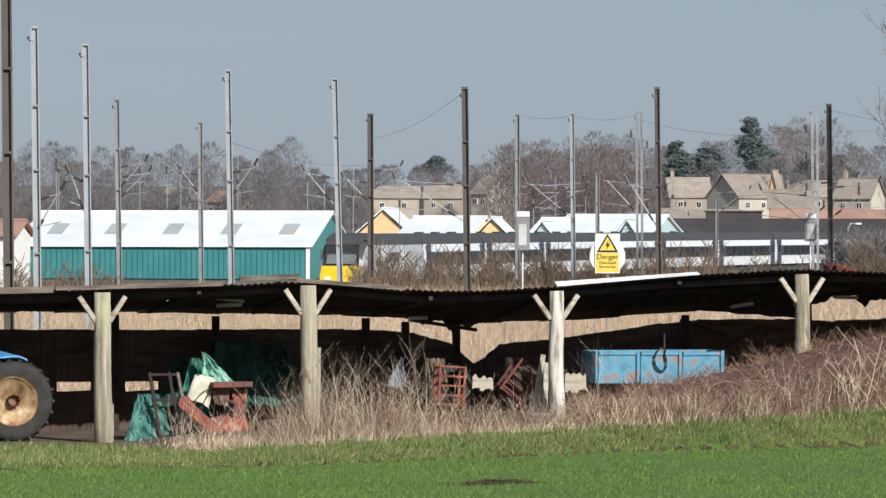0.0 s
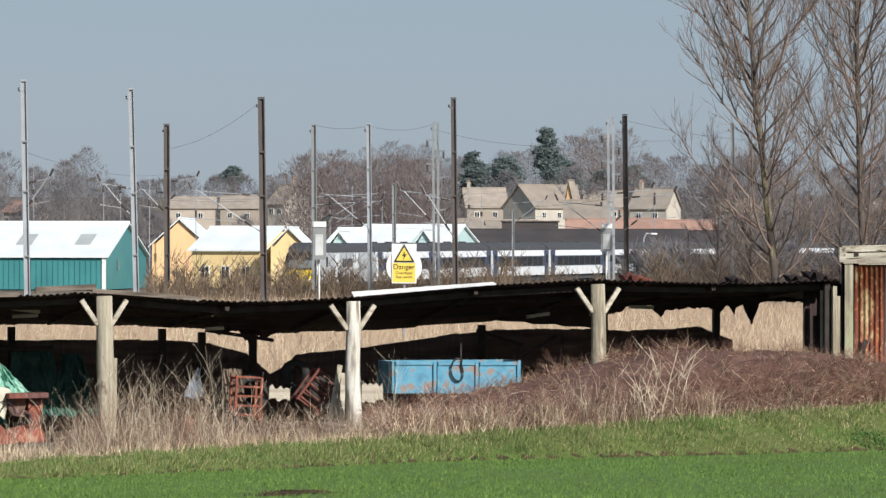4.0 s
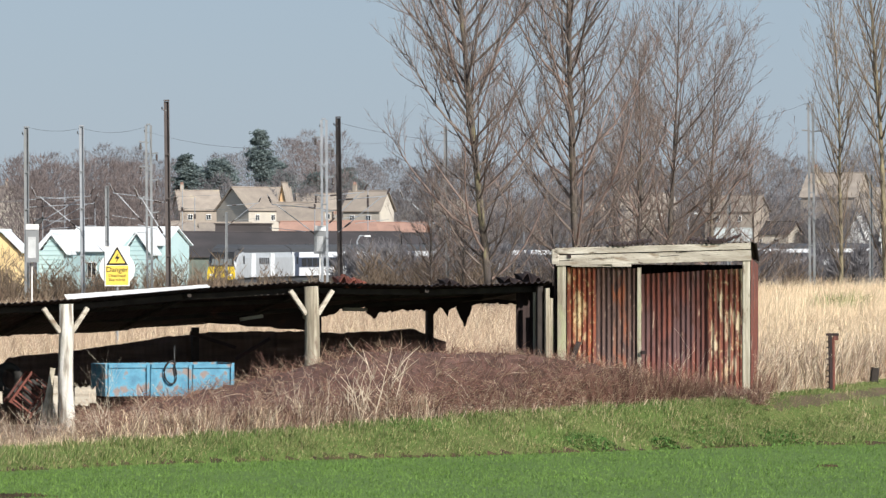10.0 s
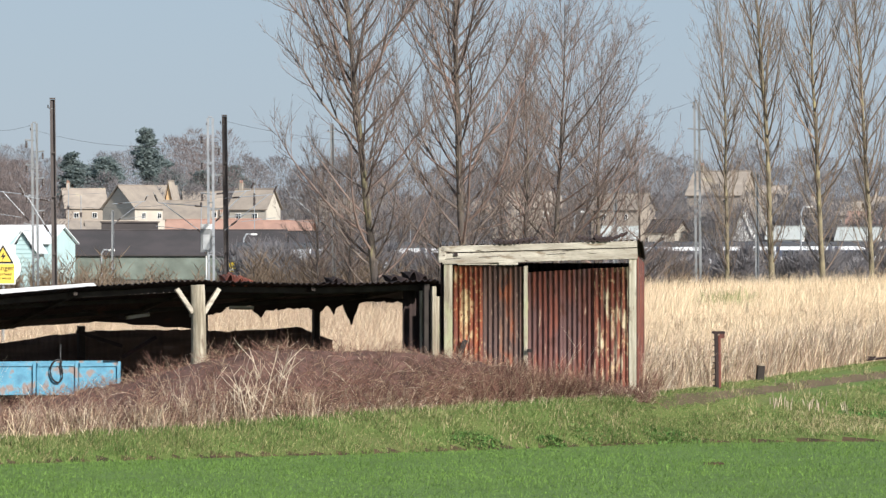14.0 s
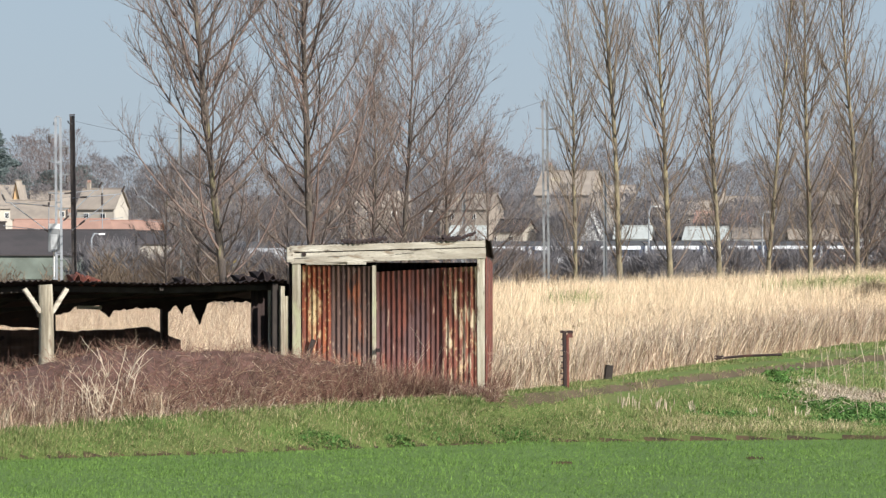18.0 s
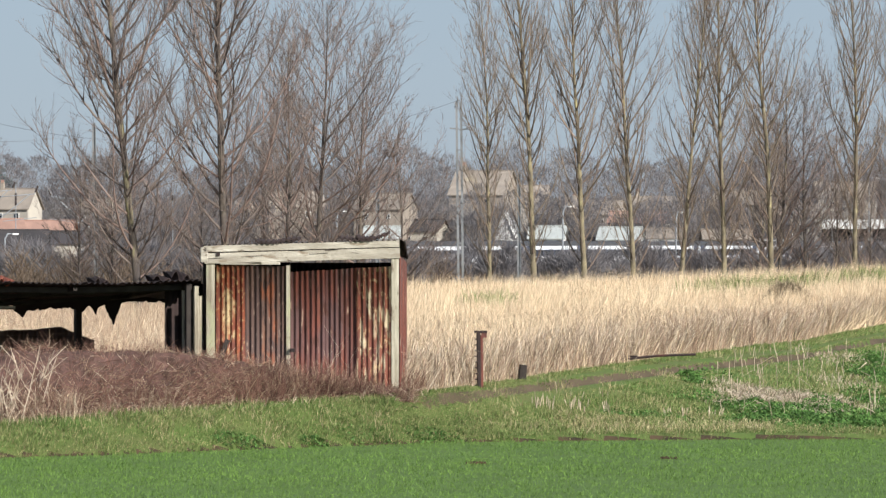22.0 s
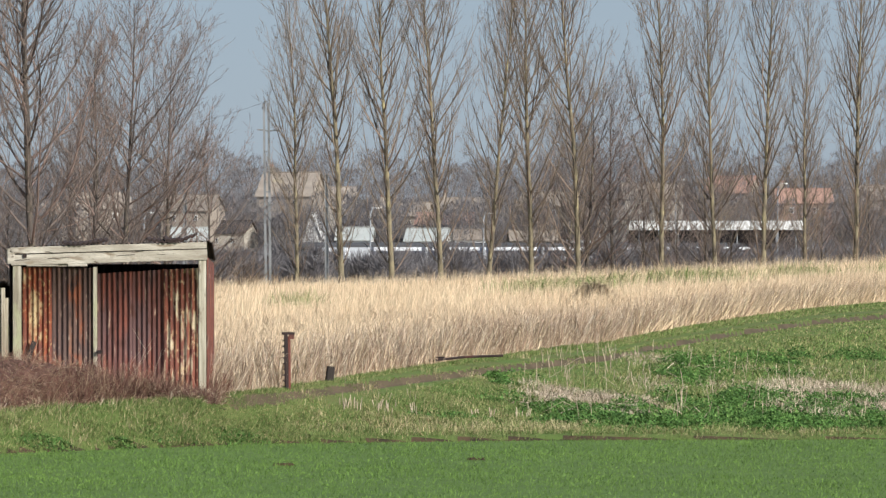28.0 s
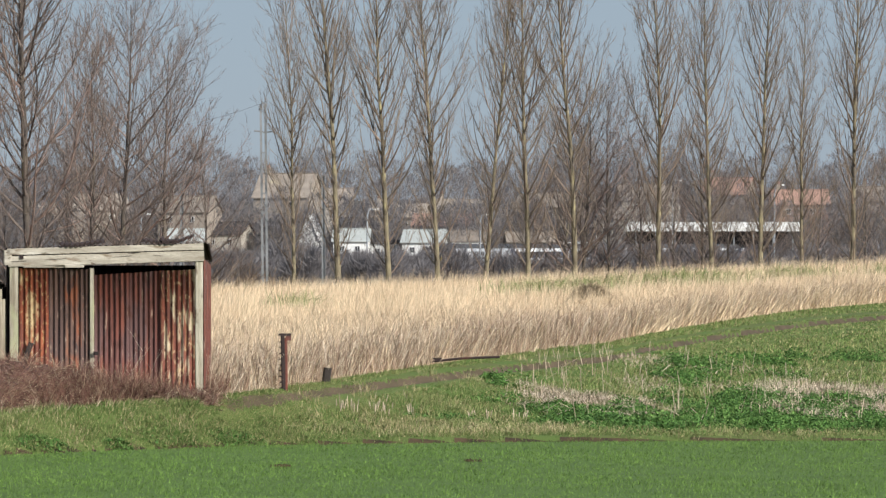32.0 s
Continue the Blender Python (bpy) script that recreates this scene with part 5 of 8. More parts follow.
# ---- things in and before the shed ----
def place(u, back, z=None):
    """A pose in the shed's row at the bearing u, that far behind the front, on the ground."""
    x, r = row_at(u, back)
    p = ROW_A + ROW_D * x + ROW_N * back
    return pose(p.x, p.y, float(terrain(p.x, p.y)) if z is None else z, 0, 0, ROW_TURN)


def trailer_box():
    x0, r = row_at(273, 0.3)
    x1 = row_at(496, 0.3)[0]
    m = place(273, 0.3)
    g = m.translation.z
    ob = thing("blue_trailer", m, "old blue steel farm trailer with three panels, paint flaking", "trailer")
    W, top, bot = x1 - x0, lift(-205, r) - g, lift(-262, r) - g
    part("floor", Shape().box((W / 2, 0.45, bot + 0.04), (W, 0.9, 0.08)), M_DARKWOOD, ob)
    third = W / 3
    for i in range(3):
        p = part("side_panel", Shape().box((third * (i + 0.5), 0, (top + bot) / 2 - i * 0.01), (third - 0.04, 0.05, top - bot), bevel=0.01), M_BLUE, ob, "worn sky-blue steel panel")
        part("rim", Shape().box((third * (i + 0.5), -0.03, top - 0.04 - i * 0.01), (third - 0.05, 0.05, 0.06), bevel=0.01), M_BLUE, p)
        part("hinge_bar", Shape().box((third * (i + 1) - 0.05, -0.05, (top + bot) / 2), (0.05, 0.05, top - bot - 0.05)), M_BLUE, p)
    part("back_panel", Shape().box((W / 2, 0.9, (top + bot) / 2), (W, 0.05, top - bot)), M_BLUE, ob)
    for x in (0.0, W):
        part("end_panel", Shape().box((x, 0.45, (top + bot) / 2), (0.05, 0.88, top - bot)), M_BLUE, ob)
    for y in (0.2, 0.7):
        w = part("wheel", Shape().lathe([(0.15, -0.1), (0.34, -0.1), (0.38, -0.04), (0.38, 0.04), (0.34, 0.1), (0.15, 0.1)], (W * 0.5, y, 0.38), Matrix.Rotation(radians(90), 4, "X"), 20), M_TYRE, ob)
        part("hub", Shape().lathe([(0, -0.06), (0.2, -0.06), (0.2, 0.06), (0, 0.06)], (W * 0.5, y, 0.38), Matrix.Rotation(radians(90), 4, "X"), 14), M_RUST, w)
    hose = [(W * 0.5 + 0.22 * math.cos(a) * (0.4 + 0.3 * math.sin(a * 0.5)) , -0.08, bot + 0.45 + 0.22 * math.sin(a)) for a in np.linspace(0.8, 6.8, 18)]
    part("hose", Shape().tube(hose + [(W * 0.52, -0.08, top + 0.1), (W * 0.525, -0.06, top + 0.35)], 0.018, 6), M_BLACK, ob, "black rubber hose looped over the side")
    return ob


trailer_box()


def wheel_parts(ob, c, R, w, rim_mat, lugs=22):
    """A big lugged tyre with rim, its axle along y."""
    X = Matrix.Rotation(radians(90), 4, "X")
    tyre = part("tyre", Shape().lathe([(R * 0.62, -w * 0.42), (R * 0.8, -w * 0.5), (R * 0.95, -w * 0.46), (R * 0.985, -w * 0.3), (R * 0.985, w * 0.3), (R * 0.95, w * 0.46), (R * 0.8, w * 0.5), (R * 0.62, w * 0.42)], c, X, 40), M_TYRE, ob, "black lugged rubber tyre", smooth=True)
    s = Shape()
    for i in range(lugs):
        for sd in (-1, 1):
            a = 6.28318 * (i + 0.25 * sd) / lugs
            t = Matrix.Rotation(-a, 4, "Y") @ Matrix.Translation((R * 0.985, sd * w * 0.24, 0)) @ Matrix.Rotation(sd * 0.6, 4, "X")
            s.box(Vector(c) + t.translation, (R * 0.085, w * 0.52, R * 0.075), t.to_3x3().to_4x4())
    part("tread_lug", s, M_TYRE, tyre)
    rim = part("rim", Shape().lathe([(R * 0.66, -w * 0.46), (R * 0.62, -w * 0.44), (R * 0.57, -w * 0.05), (R * 0.52, -w * 0.08), (R * 0.24, -w * 0.3), (R * 0.2, -w * 0.34), (0, -w * 0.34), (0, w * 0.1), (R * 0.56, w * 0.1), (R * 0.6, w * 0.36), (R * 0.64, w * 0.4)], c, X, 36), rim_mat, ob, "cream painted rim going rusty", smooth=True)
    for i in range(8):
        a = 6.28318 * i / 8
        part("bolt", Shape().lathe([(0, -0.02), (0.016, -0.02), (0.016, 0.02)], (c[0] + R * 0.15 * math.cos(a), c[1] - w * 0.34, c[2] + R * 0.15 * math.sin(a)), X, 6), M_RUST, rim)
    part("hub", Shape().lathe([(0, -0.1), (0.07, -0.1), (0.11, -0.02), (0.11, 0.05)], (c[0], c[1] - w * 0.34, c[2]), X, 12), M_RUST, rim)
    part("rim_flange", Shape().lathe([(R * 0.6, -w * 0.44), (R * 0.67, -w * 0.45), (R * 0.67, -w * 0.5), (R * 0.6, -w * 0.47)], c, X, 36), M_SACK, rim)


def tractor():
    m = place(-760, 1.2)
    ob = thing("old_tractor", m, "old blue tractor with large rear wheels parked under the roof", "tractor")
    R = 0.76
    for y in (0.0, 1.3):
        wheel_parts(ob, (0, y, R), R, 0.36, M_RIM)
    for y in (0.1, 1.2):
        wheel_parts(ob, (-2.2, y, 0.42), 0.42, 0.2, M_RIM, 14)
        part("mudguard", Shape().grid(lambda i, j, y=y: (0.1 + 0.84 * math.cos(1.5 + 1.2 * i), y - 0.15 + 0.4 * j, R + 0.02 + 0.84 * math.sin(1.5 + 1.2 * i)), 12, 2, Vector((0, 0, -0.02))), M_RUSTDARK, ob)
    part("bonnet", Shape().box((-1.6, 0.75, 1.2), (1.7, 0.6, 0.55), bevel=0.15), M_BLUE, ob)
    part("engine", Shape().box((-1.5, 0.75, 0.8), (1.6, 0.4, 0.45), bevel=0.05), M_RUSTDARK, ob)
    part("rear_axle", Shape().tube([(0, 0.1, R), (0, 1.4, R)], 0.13, 10), M_RUSTDARK, ob)
    part("blue_cover", Shape().grid(lambda i, j: (-0.8 + 1.05 * i, -0.2 + 1.2 * j, 1.5 + 0.2 * math.sin(2.9 * i) * (0.6 + 0.4 * j) + 0.03 * math.sin(9 * i + 5 * j)), 12, 8, Vector((0, 0, -0.03))), M_BRIGHTBLUE, ob, "bright blue plastic cover over the seat")
    part("steering_wheel", Shape().lathe([(0.18, -0.015), (0.2, 0), (0.18, 0.015), (0.16, 0)], (-0.7, 0.75, 1.42), Matrix.Rotation(-0.5, 4, "Y"), 20), M_BLACK, ob)


tractor()


def drape(name, u, v0, w, h, back, material, label, seed=0, depth=0.5, category="tarpaulin", peak=0.15, apex=0.5):
    """A hanging, creased cloth that falls from a peak."""
    x, r = row_at(u, back)
    m = place(u, back, lift(v0, r))

    def fn(i, j):
        spread = peak + (1 - peak) * j ** 0.85
        c = noise.noise(Vector((i * 4.3 + seed * 7.3, j * 3.1, seed)))
        crease = abs(math.sin(7.5 * i + 1.7 * c + seed)) - 0.5
        px = ((i - apex) * spread + apex - 0.5) * w + 0.07 * w * c * j
        pz = h * (1 - j) - 0.16 * h * j * abs(2 * i - 1) * (1 - j) + 0.1 * h * j * noise.noise(Vector((i * 6.1, 9.0 * seed, 2.0)))
        f2 = noise.noise(Vector((i * 11.0 + 3 * seed, j * 8.0, seed * 2.7)))
        px += 0.05 * w * noise.noise(Vector((i * 3.0, j * 7.0 + seed, 4.0))) * (0.4 + j)
        pz += 0.07 * h * f2 * (0.3 + j)
        return (px, -depth * j ** 0.8 - 0.16 * w * crease * (0.25 + 0.75 * j) + 0.1 * c + 0.11 * f2, pz)
    ob = part(name, Shape().grid(fn, 42, 22, Vector((0, 0.012, 0))), material)
    ob.matrix_basis = m
    return tagged(ob, label, category)


drape("tarpaulin", -403, -264, 0.64, 0.6, 0.7, M_TARPLIGHT, "faded pale green tarpaulin draped from a bar", 1, 0.35, peak=0.08, apex=0.12)
drape("tarpaulin", -452, -332, 0.85, 1.22, 1.2, M_TARP, "green tarpaulin draped over machinery", 2, 0.4, peak=0.2, apex=0.75)
drape("tarpaulin", -528, -376, 1.0, 1.0, 0.7, M_TARPMID, "crumpled green tarpaulin on the ground by a post", 3, 0.5, peak=0.4, apex=0.65)
# the three at the back wear the green with shade mixed into it
drape("tarpaulin", -366, -300, 1.1, 1.25, 4.0, M_TARPSHADED, "dark green tarpaulin at the back of the shed, darkened as if shaded", 4, 0.3, peak=0.75)
drape("tarpaulin", -296, -300, 1.1, 1.2, 4.0, M_TARPSHADED, "dark green tarpaulin at the back of the shed, darkened as if shaded", 5, 0.3, peak=0.3)
drape("tarpaulin", -468, -300, 0.9, 0.9, 4.0, M_TARPSHADED, "dark green tarpaulin at the back of the shed, darkened as if shaded", 9, 0.3, peak=0.3)
drape("sack", -14, -330, 0.55, 1.22, 1.5, M_SACKDARK, "grey brown sacking over upright scrap", 7, 0.4, "sack", 0.62)
drape("blue_cover", -536, -312, 0.3, 0.22, 0.9, M_BLUE, "scrap of blue plastic sheet on a tarpaulin", 12, 0.2, "plastic sheet", 0.6)


def feed_sack():
    m = place(-434, 0.3, lift(-299, row_at(-434, 0.3)[1])) @ pose(0, 0, 0, 0, 18, 8)
    fn = lambda i, j: (0.2 * math.cos(6.283 * i) * (1 + 0.16 * math.cos(12.566 * i)) * (1.05 - 0.12 * j), 0.15 * math.sin(6.283 * i) * (1 - 0.2 * j), 0.52 * j + 0.03 * math.sin(11 * i + 5 * j))
    ob = part("sack", Shape().grid(fn, 28, 8, Vector((0, 0.004, 0))).box((0, 0, 0.5), (0.3, 0.16, 0.05), bevel=0.02), M_SACK)
    ob.matrix_basis = m
    tagged(ob, "stuffed cream plastic sack leaning on machinery", "sack")


feed_sack()


def red_machine():
    back = 0.2
    m = place(-400, back)
    g = m.translation.z
    r = row_at(-400, back)[1]
    ob = thing("farm_implement", m, "rusty orange-red farm implement with hopper and bent arms", "farm machine")
    k = r / F
    P = lambda u, v, y=0.0: ((u + 400) * k, y, lift(v, r) - g)
    part("top_plate", Shape().beam(P(-411, -266), P(-340, -265), 0.5, 0.1, (0, 0, 1)), M_RUST, ob, "dark rusty top plate")
    part("column", Shape().add([P(-374, -268), P(-342, -268), P(-350, -322), P(-364, -322), P(-374, -268, 0.35), P(-342, -268, 0.35), P(-350, -322, 0.35), P(-364, -322, 0.35)],
                               [(0, 1, 2, 3), (7, 6, 5, 4), (0, 4, 5, 1), (1, 5, 6, 2), (2, 6, 7, 3), (3, 7, 4, 0)]), M_REDIRON, ob)
    part("hopper_box", Shape().add([P(-413, -264, 0.0), P(-374, -266, 0.0), P(-378, -304, 0.05), P(-402, -300, 0.05), P(-413, -264, 0.4), P(-374, -266, 0.4), P(-378, -304, 0.35), P(-402, -300, 0.35)],
                                   [(0, 1, 2, 3), (7, 6, 5, 4), (0, 4, 5, 1), (1, 5, 6, 2), (2, 6, 7, 3), (3, 7, 4, 0)]), M_RUSTGREY, ob, "dull brown rusty hopper")
    part("drive_wheel", Shape().lathe([(0.06, -0.03), (0.3, -0.03), (0.32, 0.0), (0.3, 0.03), (0.06, 0.03)], P(-440, -356, 0.15), Matrix.Rotation(radians(84), 4, "X"), 22), M_RUSTDARK, ob)
    part("arm", Shape().beam(P(-463, -297, -0.1), P(-400, -352, -0.1), 0.22, 0.14, (0, 1, 0)), M_REDIRON, ob)
    part("arm_end", Shape().lathe([(0, -0.09), (0.12, -0.09), (0.13, 0.09), (0, 0.09)], P(-461, -297, -0.1), Matrix.Rotation(radians(90), 4, "X"), 18), M_REDIRON, ob)
    body = Shape().lathe([(0, -0.36), (0.2, -0.34), (0.28, -0.22), (0.3, 0.0), (0.28, 0.22), (0.2, 0.34), (0, 0.36)], P(-374, -345, 0.1), Matrix.Rotation(radians(80), 4, "Y"), 20)
    part("gear_housing", body, M_REDIRON, ob, smooth=True)
    part("flange", Shape().lathe([(0.1, -0.03), (0.3, -0.03), (0.32, 0.03), (0.1, 0.03)], P(-400, -350, -0.2), Matrix.Rotation(radians(70), 4, "X"), 20), M_REDIRON, ob)
    part("leg", Shape().beam(P(-352, -320, 0.1), P(-338, -378, 0.1), 0.13, 0.1, (0, 1, 0)), M_REDIRON, ob)
    part("leg", Shape().beam(P(-402, -350, 0.1), P(-412, -378, 0.1), 0.13, 0.1, (0, 1, 0)), M_REDIRON, ob)
    part("skid", Shape().beam(P(-420, -374, -0.1), P(-352, -380, -0.1), 0.14, 0.1), M_RUST, ob)
    part("crank", Shape().tube([P(-398, -300, -0.2), P(-386, -292, -0.2), P(-372, -298, -0.2), P(-370, -316, -0.2)], 0.035, 7), M_RUST, ob)
    for a, b in (((-470, -326), (-478, -384)), ((-466, -316), (-452, -380)), ((-446, -340), (-436, -384)), ((-330, -300), (-326, -370))):
        part("tine", Shape().tube([P(*a, -0.15), P((a[0] + b[0]) / 2 - 6, (a[1] + b[1]) / 2, -0.2), P(*b, -0.2)], 0.03, 7), M_RUSTDARK, ob)
    return ob


red_machine()


def yard_scrap():
    """Loose pieces in the weeds before the shed."""
    def at(u, v, back):
        return place(u, back, lift(v, row_at(u, back)[1]))

    k = 90 / F
    # a curled blue-grey sheet on end
    fn = lambda i, j: ((0.1 + 0.09 * math.cos(3 * j)) * (2 * i - 1) + 0.12 * j * j - 0.05, 0.1 * math.sin(3.0 * i + j), 0.56 * j + 0.03 * math.sin(8 * i))
    ob = part("metal_sheet", Shape().grid(fn, 10, 10, Vector((0, 0.012, 0))), M_BLUEGREY)
    ob.matrix_basis = at(-76, -270, 0.5)
    tagged(ob, "curled faded blue-grey metal sheet among dead weeds", "metal sheet")
    # a rounded red can under the white container
    ob = thing("fuel_can", at(-90, -352, 0.35), "small dull red metal can in dead weeds", "can")
    part("body", Shape().lathe([(0, 0), (0.1, 0), (0.12, 0.03), (0.12, 0.42), (0.07, 0.5), (0.05, 0.5), (0, 0.5)], n=14), M_REDIRON, ob, smooth=True)
    part("neck", Shape().lathe([(0.045, 0.48), (0.045, 0.58), (0, 0.58)], n=10), M_RUST, ob)
    # a broken length of log with its stub
    ob = thing("broken_log", place(163, -3.3) @ pose(0, 0, 0.03, 0, 4, 12), "short dark broken log lying in dry grass", "log")
    R = random.Random(77)
    rings = [(-0.24, 0.07), (-0.2, 0.11), (-0.05, 0.125), (0.1, 0.12), (0.19, 0.13), (0.22, 0.09)]
    pts = [(x, r * math.cos(a) * R.uniform(0.9, 1.1), 0.13 + r * math.sin(a) * R.uniform(0.9, 1.1)) for x, r in rings for a in [6.28318 * j / 12 for j in range(12)]]
    body = Shape().add(pts, [(i * 12 + j, i * 12 + (j + 1) % 12, i * 12 + 12 + (j + 1) % 12, i * 12 + 12 + j) for i in range(5) for j in range(12)] + [tuple(range(11, -1, -1)), tuple(range(60, 72))])
    part("log", body, M_EDGE, ob)
    part("stub", Shape().tube([(0.02, 0, 0.2), (0.05, -0.02, 0.33)], [0.04, 0.025], 7), M_EDGE, ob)
    part("root", Shape().tube([(0.15, 0, 0.05), (0.34, -0.05, 0.1), (0.36, -0.05, -0.02)], [0.03, 0.02, 0.015], 6), M_DARKWOOD, ob)
    # a low earthy heap of rotten boards
    ob = thing("rotten_boards", place(62, -3.3), "heap of rotten earth-brown boards in the grass", "boards")
    for i in range(7):
        a = R.uniform(-0.25, 0.25)
        part("board", Shape().beam((R.uniform(-0.5, -0.1), R.uniform(-0.2, 0.2), 0.03 + 0.03 * i), (R.uniform(0.15, 0.6), R.uniform(-0.2, 0.2), 0.05 + 0.03 * i + a * 0.3), 0.12, 0.025), M_SACKDARK if i % 2 else M_EDGE, ob)
    # a dark iron ladder frame on end by the tarpaulin
    ob = thing("iron_ladder", at(-482, -372, 0.15), "dark rusty iron ladder leaning on end in the shed", "ladder")
    for x0, x1 in ((-0.16, -0.34), (0.2, 0.04), (0.42, 0.2)):
        part("upright", Shape().beam((x0, 0, 0), (x1, 0.25, 128 * k), 0.06, 0.05, (0, 1, 0)), M_RUSTDARK if x0 < 0.4 else M_EDGE, ob)
    for z in (0.97, 0.62, 0.12):
        part("rung", Shape().beam((-0.16 - 0.18 * z, 0.25 * z, 128 * k * z), (0.42 - 0.22 * z, 0.25 * z, 128 * k * z), 0.05, 0.04, (0, 1, 0)), M_RUSTDARK, ob)
    # bent fence wire over the implement
    for n, (u0, h, w) in enumerate(((-388, 0.5, 0.9), (-350, 0.4, 0.7), (-420, 0.34, 0.6))):
        wire_path = [(w * (i / 14 - 0.5), 0.05 * math.sin(i), h * abs(math.sin(3.14159 * i / 14)) ** 0.7 + 0.2 * i / 14) for i in range(15)]
        ob = part("bent_wire", Shape().tube(wire_path, 0.011, 5), M_RUSTDARK)
        ob.matrix_basis = at(u0, -318, 0.1)
        tagged(ob, "bent rusty fence wire springing over farm scrap", "wire")


yard_scrap()


def bar_rack(u, v0, v1, w, lean, back, name, label, bars=5, metal=None):
    """A crate-like rack of iron bars."""
    metal = metal or M_REDIRON
    x, r = row_at(u, back)
    m = place(u, back, lift(v0, r)) @ pose(0, 0, 0, 0, lean, 0)
    h = (v1 - v0) * r / F
    ob = thing(name, m, label, "rack")
    for y in (0.0, 0.35):
        for x in (-w / 2, w / 2):
            part("upright", Shape().beam((x, y, 0), (x, y, h), 0.05, 0.05), metal, ob)
        for i in range(bars):
            z = h * (0.12 + 0.86 * i / (bars - 1))
            part("bar", Shape().beam((-w / 2, y, z), (w / 2, y, z), 0.035, 0.05, (0, 1, 0)), metal, ob)
    for z in (h * 0.1, h * 0.95):
        for x in (-w / 2, w / 2):
            part("cross_bar", Shape().beam((x, 0, z), (x, 0.35, z), 0.04, 0.04), metal, ob)
    return ob


bar_rack(14, -310, -232, 0.5, 3, 0.7, "iron_crate", "rusty red iron crate of bars in dry weeds")
bar_rack(119, -286, -218, 0.5, 38, 0.9, "iron_rack", "tilted rusty brown iron rack of bars", metal=M_RUST)


def clutter():
    heap = thing("scrap_heap", Matrix(), "heap of old tyres and torn panels under the shed roof", "scrap heap")
    for u, v0, v1, du, back, mt, label in ((-586, -372, -300, 0, 0.3, M_LOG, "grey plank standing beside a log post"), (158, -300, -212, 20, 0.5, M_LOG, "leaning bleached plank beside a post"), (168, -300, -232, 12, 0.6, M_LOG, "leaning bleached plank beside a post"),
                                           (180, -300, -226, 4, 0.5, M_BOARD, "leaning bleached plank beside a post"), (-222, -330, -200, 2, 0.25, M_LOG, "grey plank standing beside a log post")):
        (xa, ra), (xb, rb) = row_at(u, back), row_at(u + du, back + 0.3)
        p, q = ROW_A + ROW_D * xa + ROW_N * back, ROW_A + ROW_D * xb + ROW_N * (back + 0.3)
        p.z, q.z = float(terrain(p.x, p.y)), lift(v1, rb)
        ob = part("leaning_plank", Shape().beam(Vector((0, 0, 0)), q - p, 0.1, 0.05, (0, 1, 0)), mt)
        ob.location = p
        tagged(ob, label, "plank")
    for u, v, w, h, back, mt, label in ((71, -273, 0.4, 0.28, 0.6, M_BOARD, "pale torn panel among scrap"), (235, -275, 0.42, 0.34, 0.6, M_BOARD, "pale board leaning behind a post"), (-86, -330, 0.16, 0.16, 0.4, M_WHITE, "small white container lying in weeds")):
        x, r = row_at(u, back)
        m = place(u, back, lift(v, r))
        R = random.Random(u)
        out = [((i - 3.5) / 7 * w + R.uniform(-0.03, 0.03), R.uniform(-0.05, 0.03)) for i in range(8)] + [((3.5 - i) / 7 * w, h + R.uniform(-0.09, 0.03)) for i in range(8)]
        ob = part("scrap_panel", Shape().prism(out, 0.05), mt, heap, label)
        ob.matrix_basis = m
    for u, v, R in ((74, -348, 0.15), (182, -336, 0.14), (165, -338, 0.16)):
        ob = part("iron_hoop", Shape().tube([(R * math.cos(a), 0.02 * math.sin(3 * a), R * math.sin(a)) for a in np.linspace(-0.5, 3.7, 16)], 0.014, 6), M_RUSTDARK, heap, "thin rusty iron hoop")
        ob.matrix_basis = place(u, -3.2)
    x, r = row_at(-20, -0.4)
    P = lambda u, v: ((u + 20) * r / F, 0, (v + 356) * r / F)
    ob = part("bent_pipe", Shape().tube([P(-37, -284), P(-20, -294), P(-8, -302), P(-4, -312), P(-6, -356)], [0.035, 0.035, 0.04, 0.05, 0.06], 8), M_RUSTDARK)
    ob.matrix_basis = place(-20, -0.4, lift(-356, r))
    tagged(ob, "bent dark iron pipe standing in dead weeds", "pipe")
    # dark heap of tyres and a hoop at the back
    for u, v, R, back in ((150, -262, 0.36, 2.2), (100, -232, 0.34, 2.4), (20, -262, 0.4, 2.6), (160, -322, 0.2, -0.9)):
        x, r = row_at(u, back)
        m = place(u, back, lift(v, r)) @ pose(0, 0, 0, 78, 0, 20)
        ob = part("old_tyre", Shape().lathe([(R * 0.6, -0.08), (R * 0.85, -0.1), (R, -0.05), (R, 0.05), (R * 0.85, 0.1), (R * 0.6, 0.08), (R * 0.6, -0.08)], n=22), M_TYRE, heap, "worn black tyre", smooth=True)
        ob.matrix_basis = m


clutter()


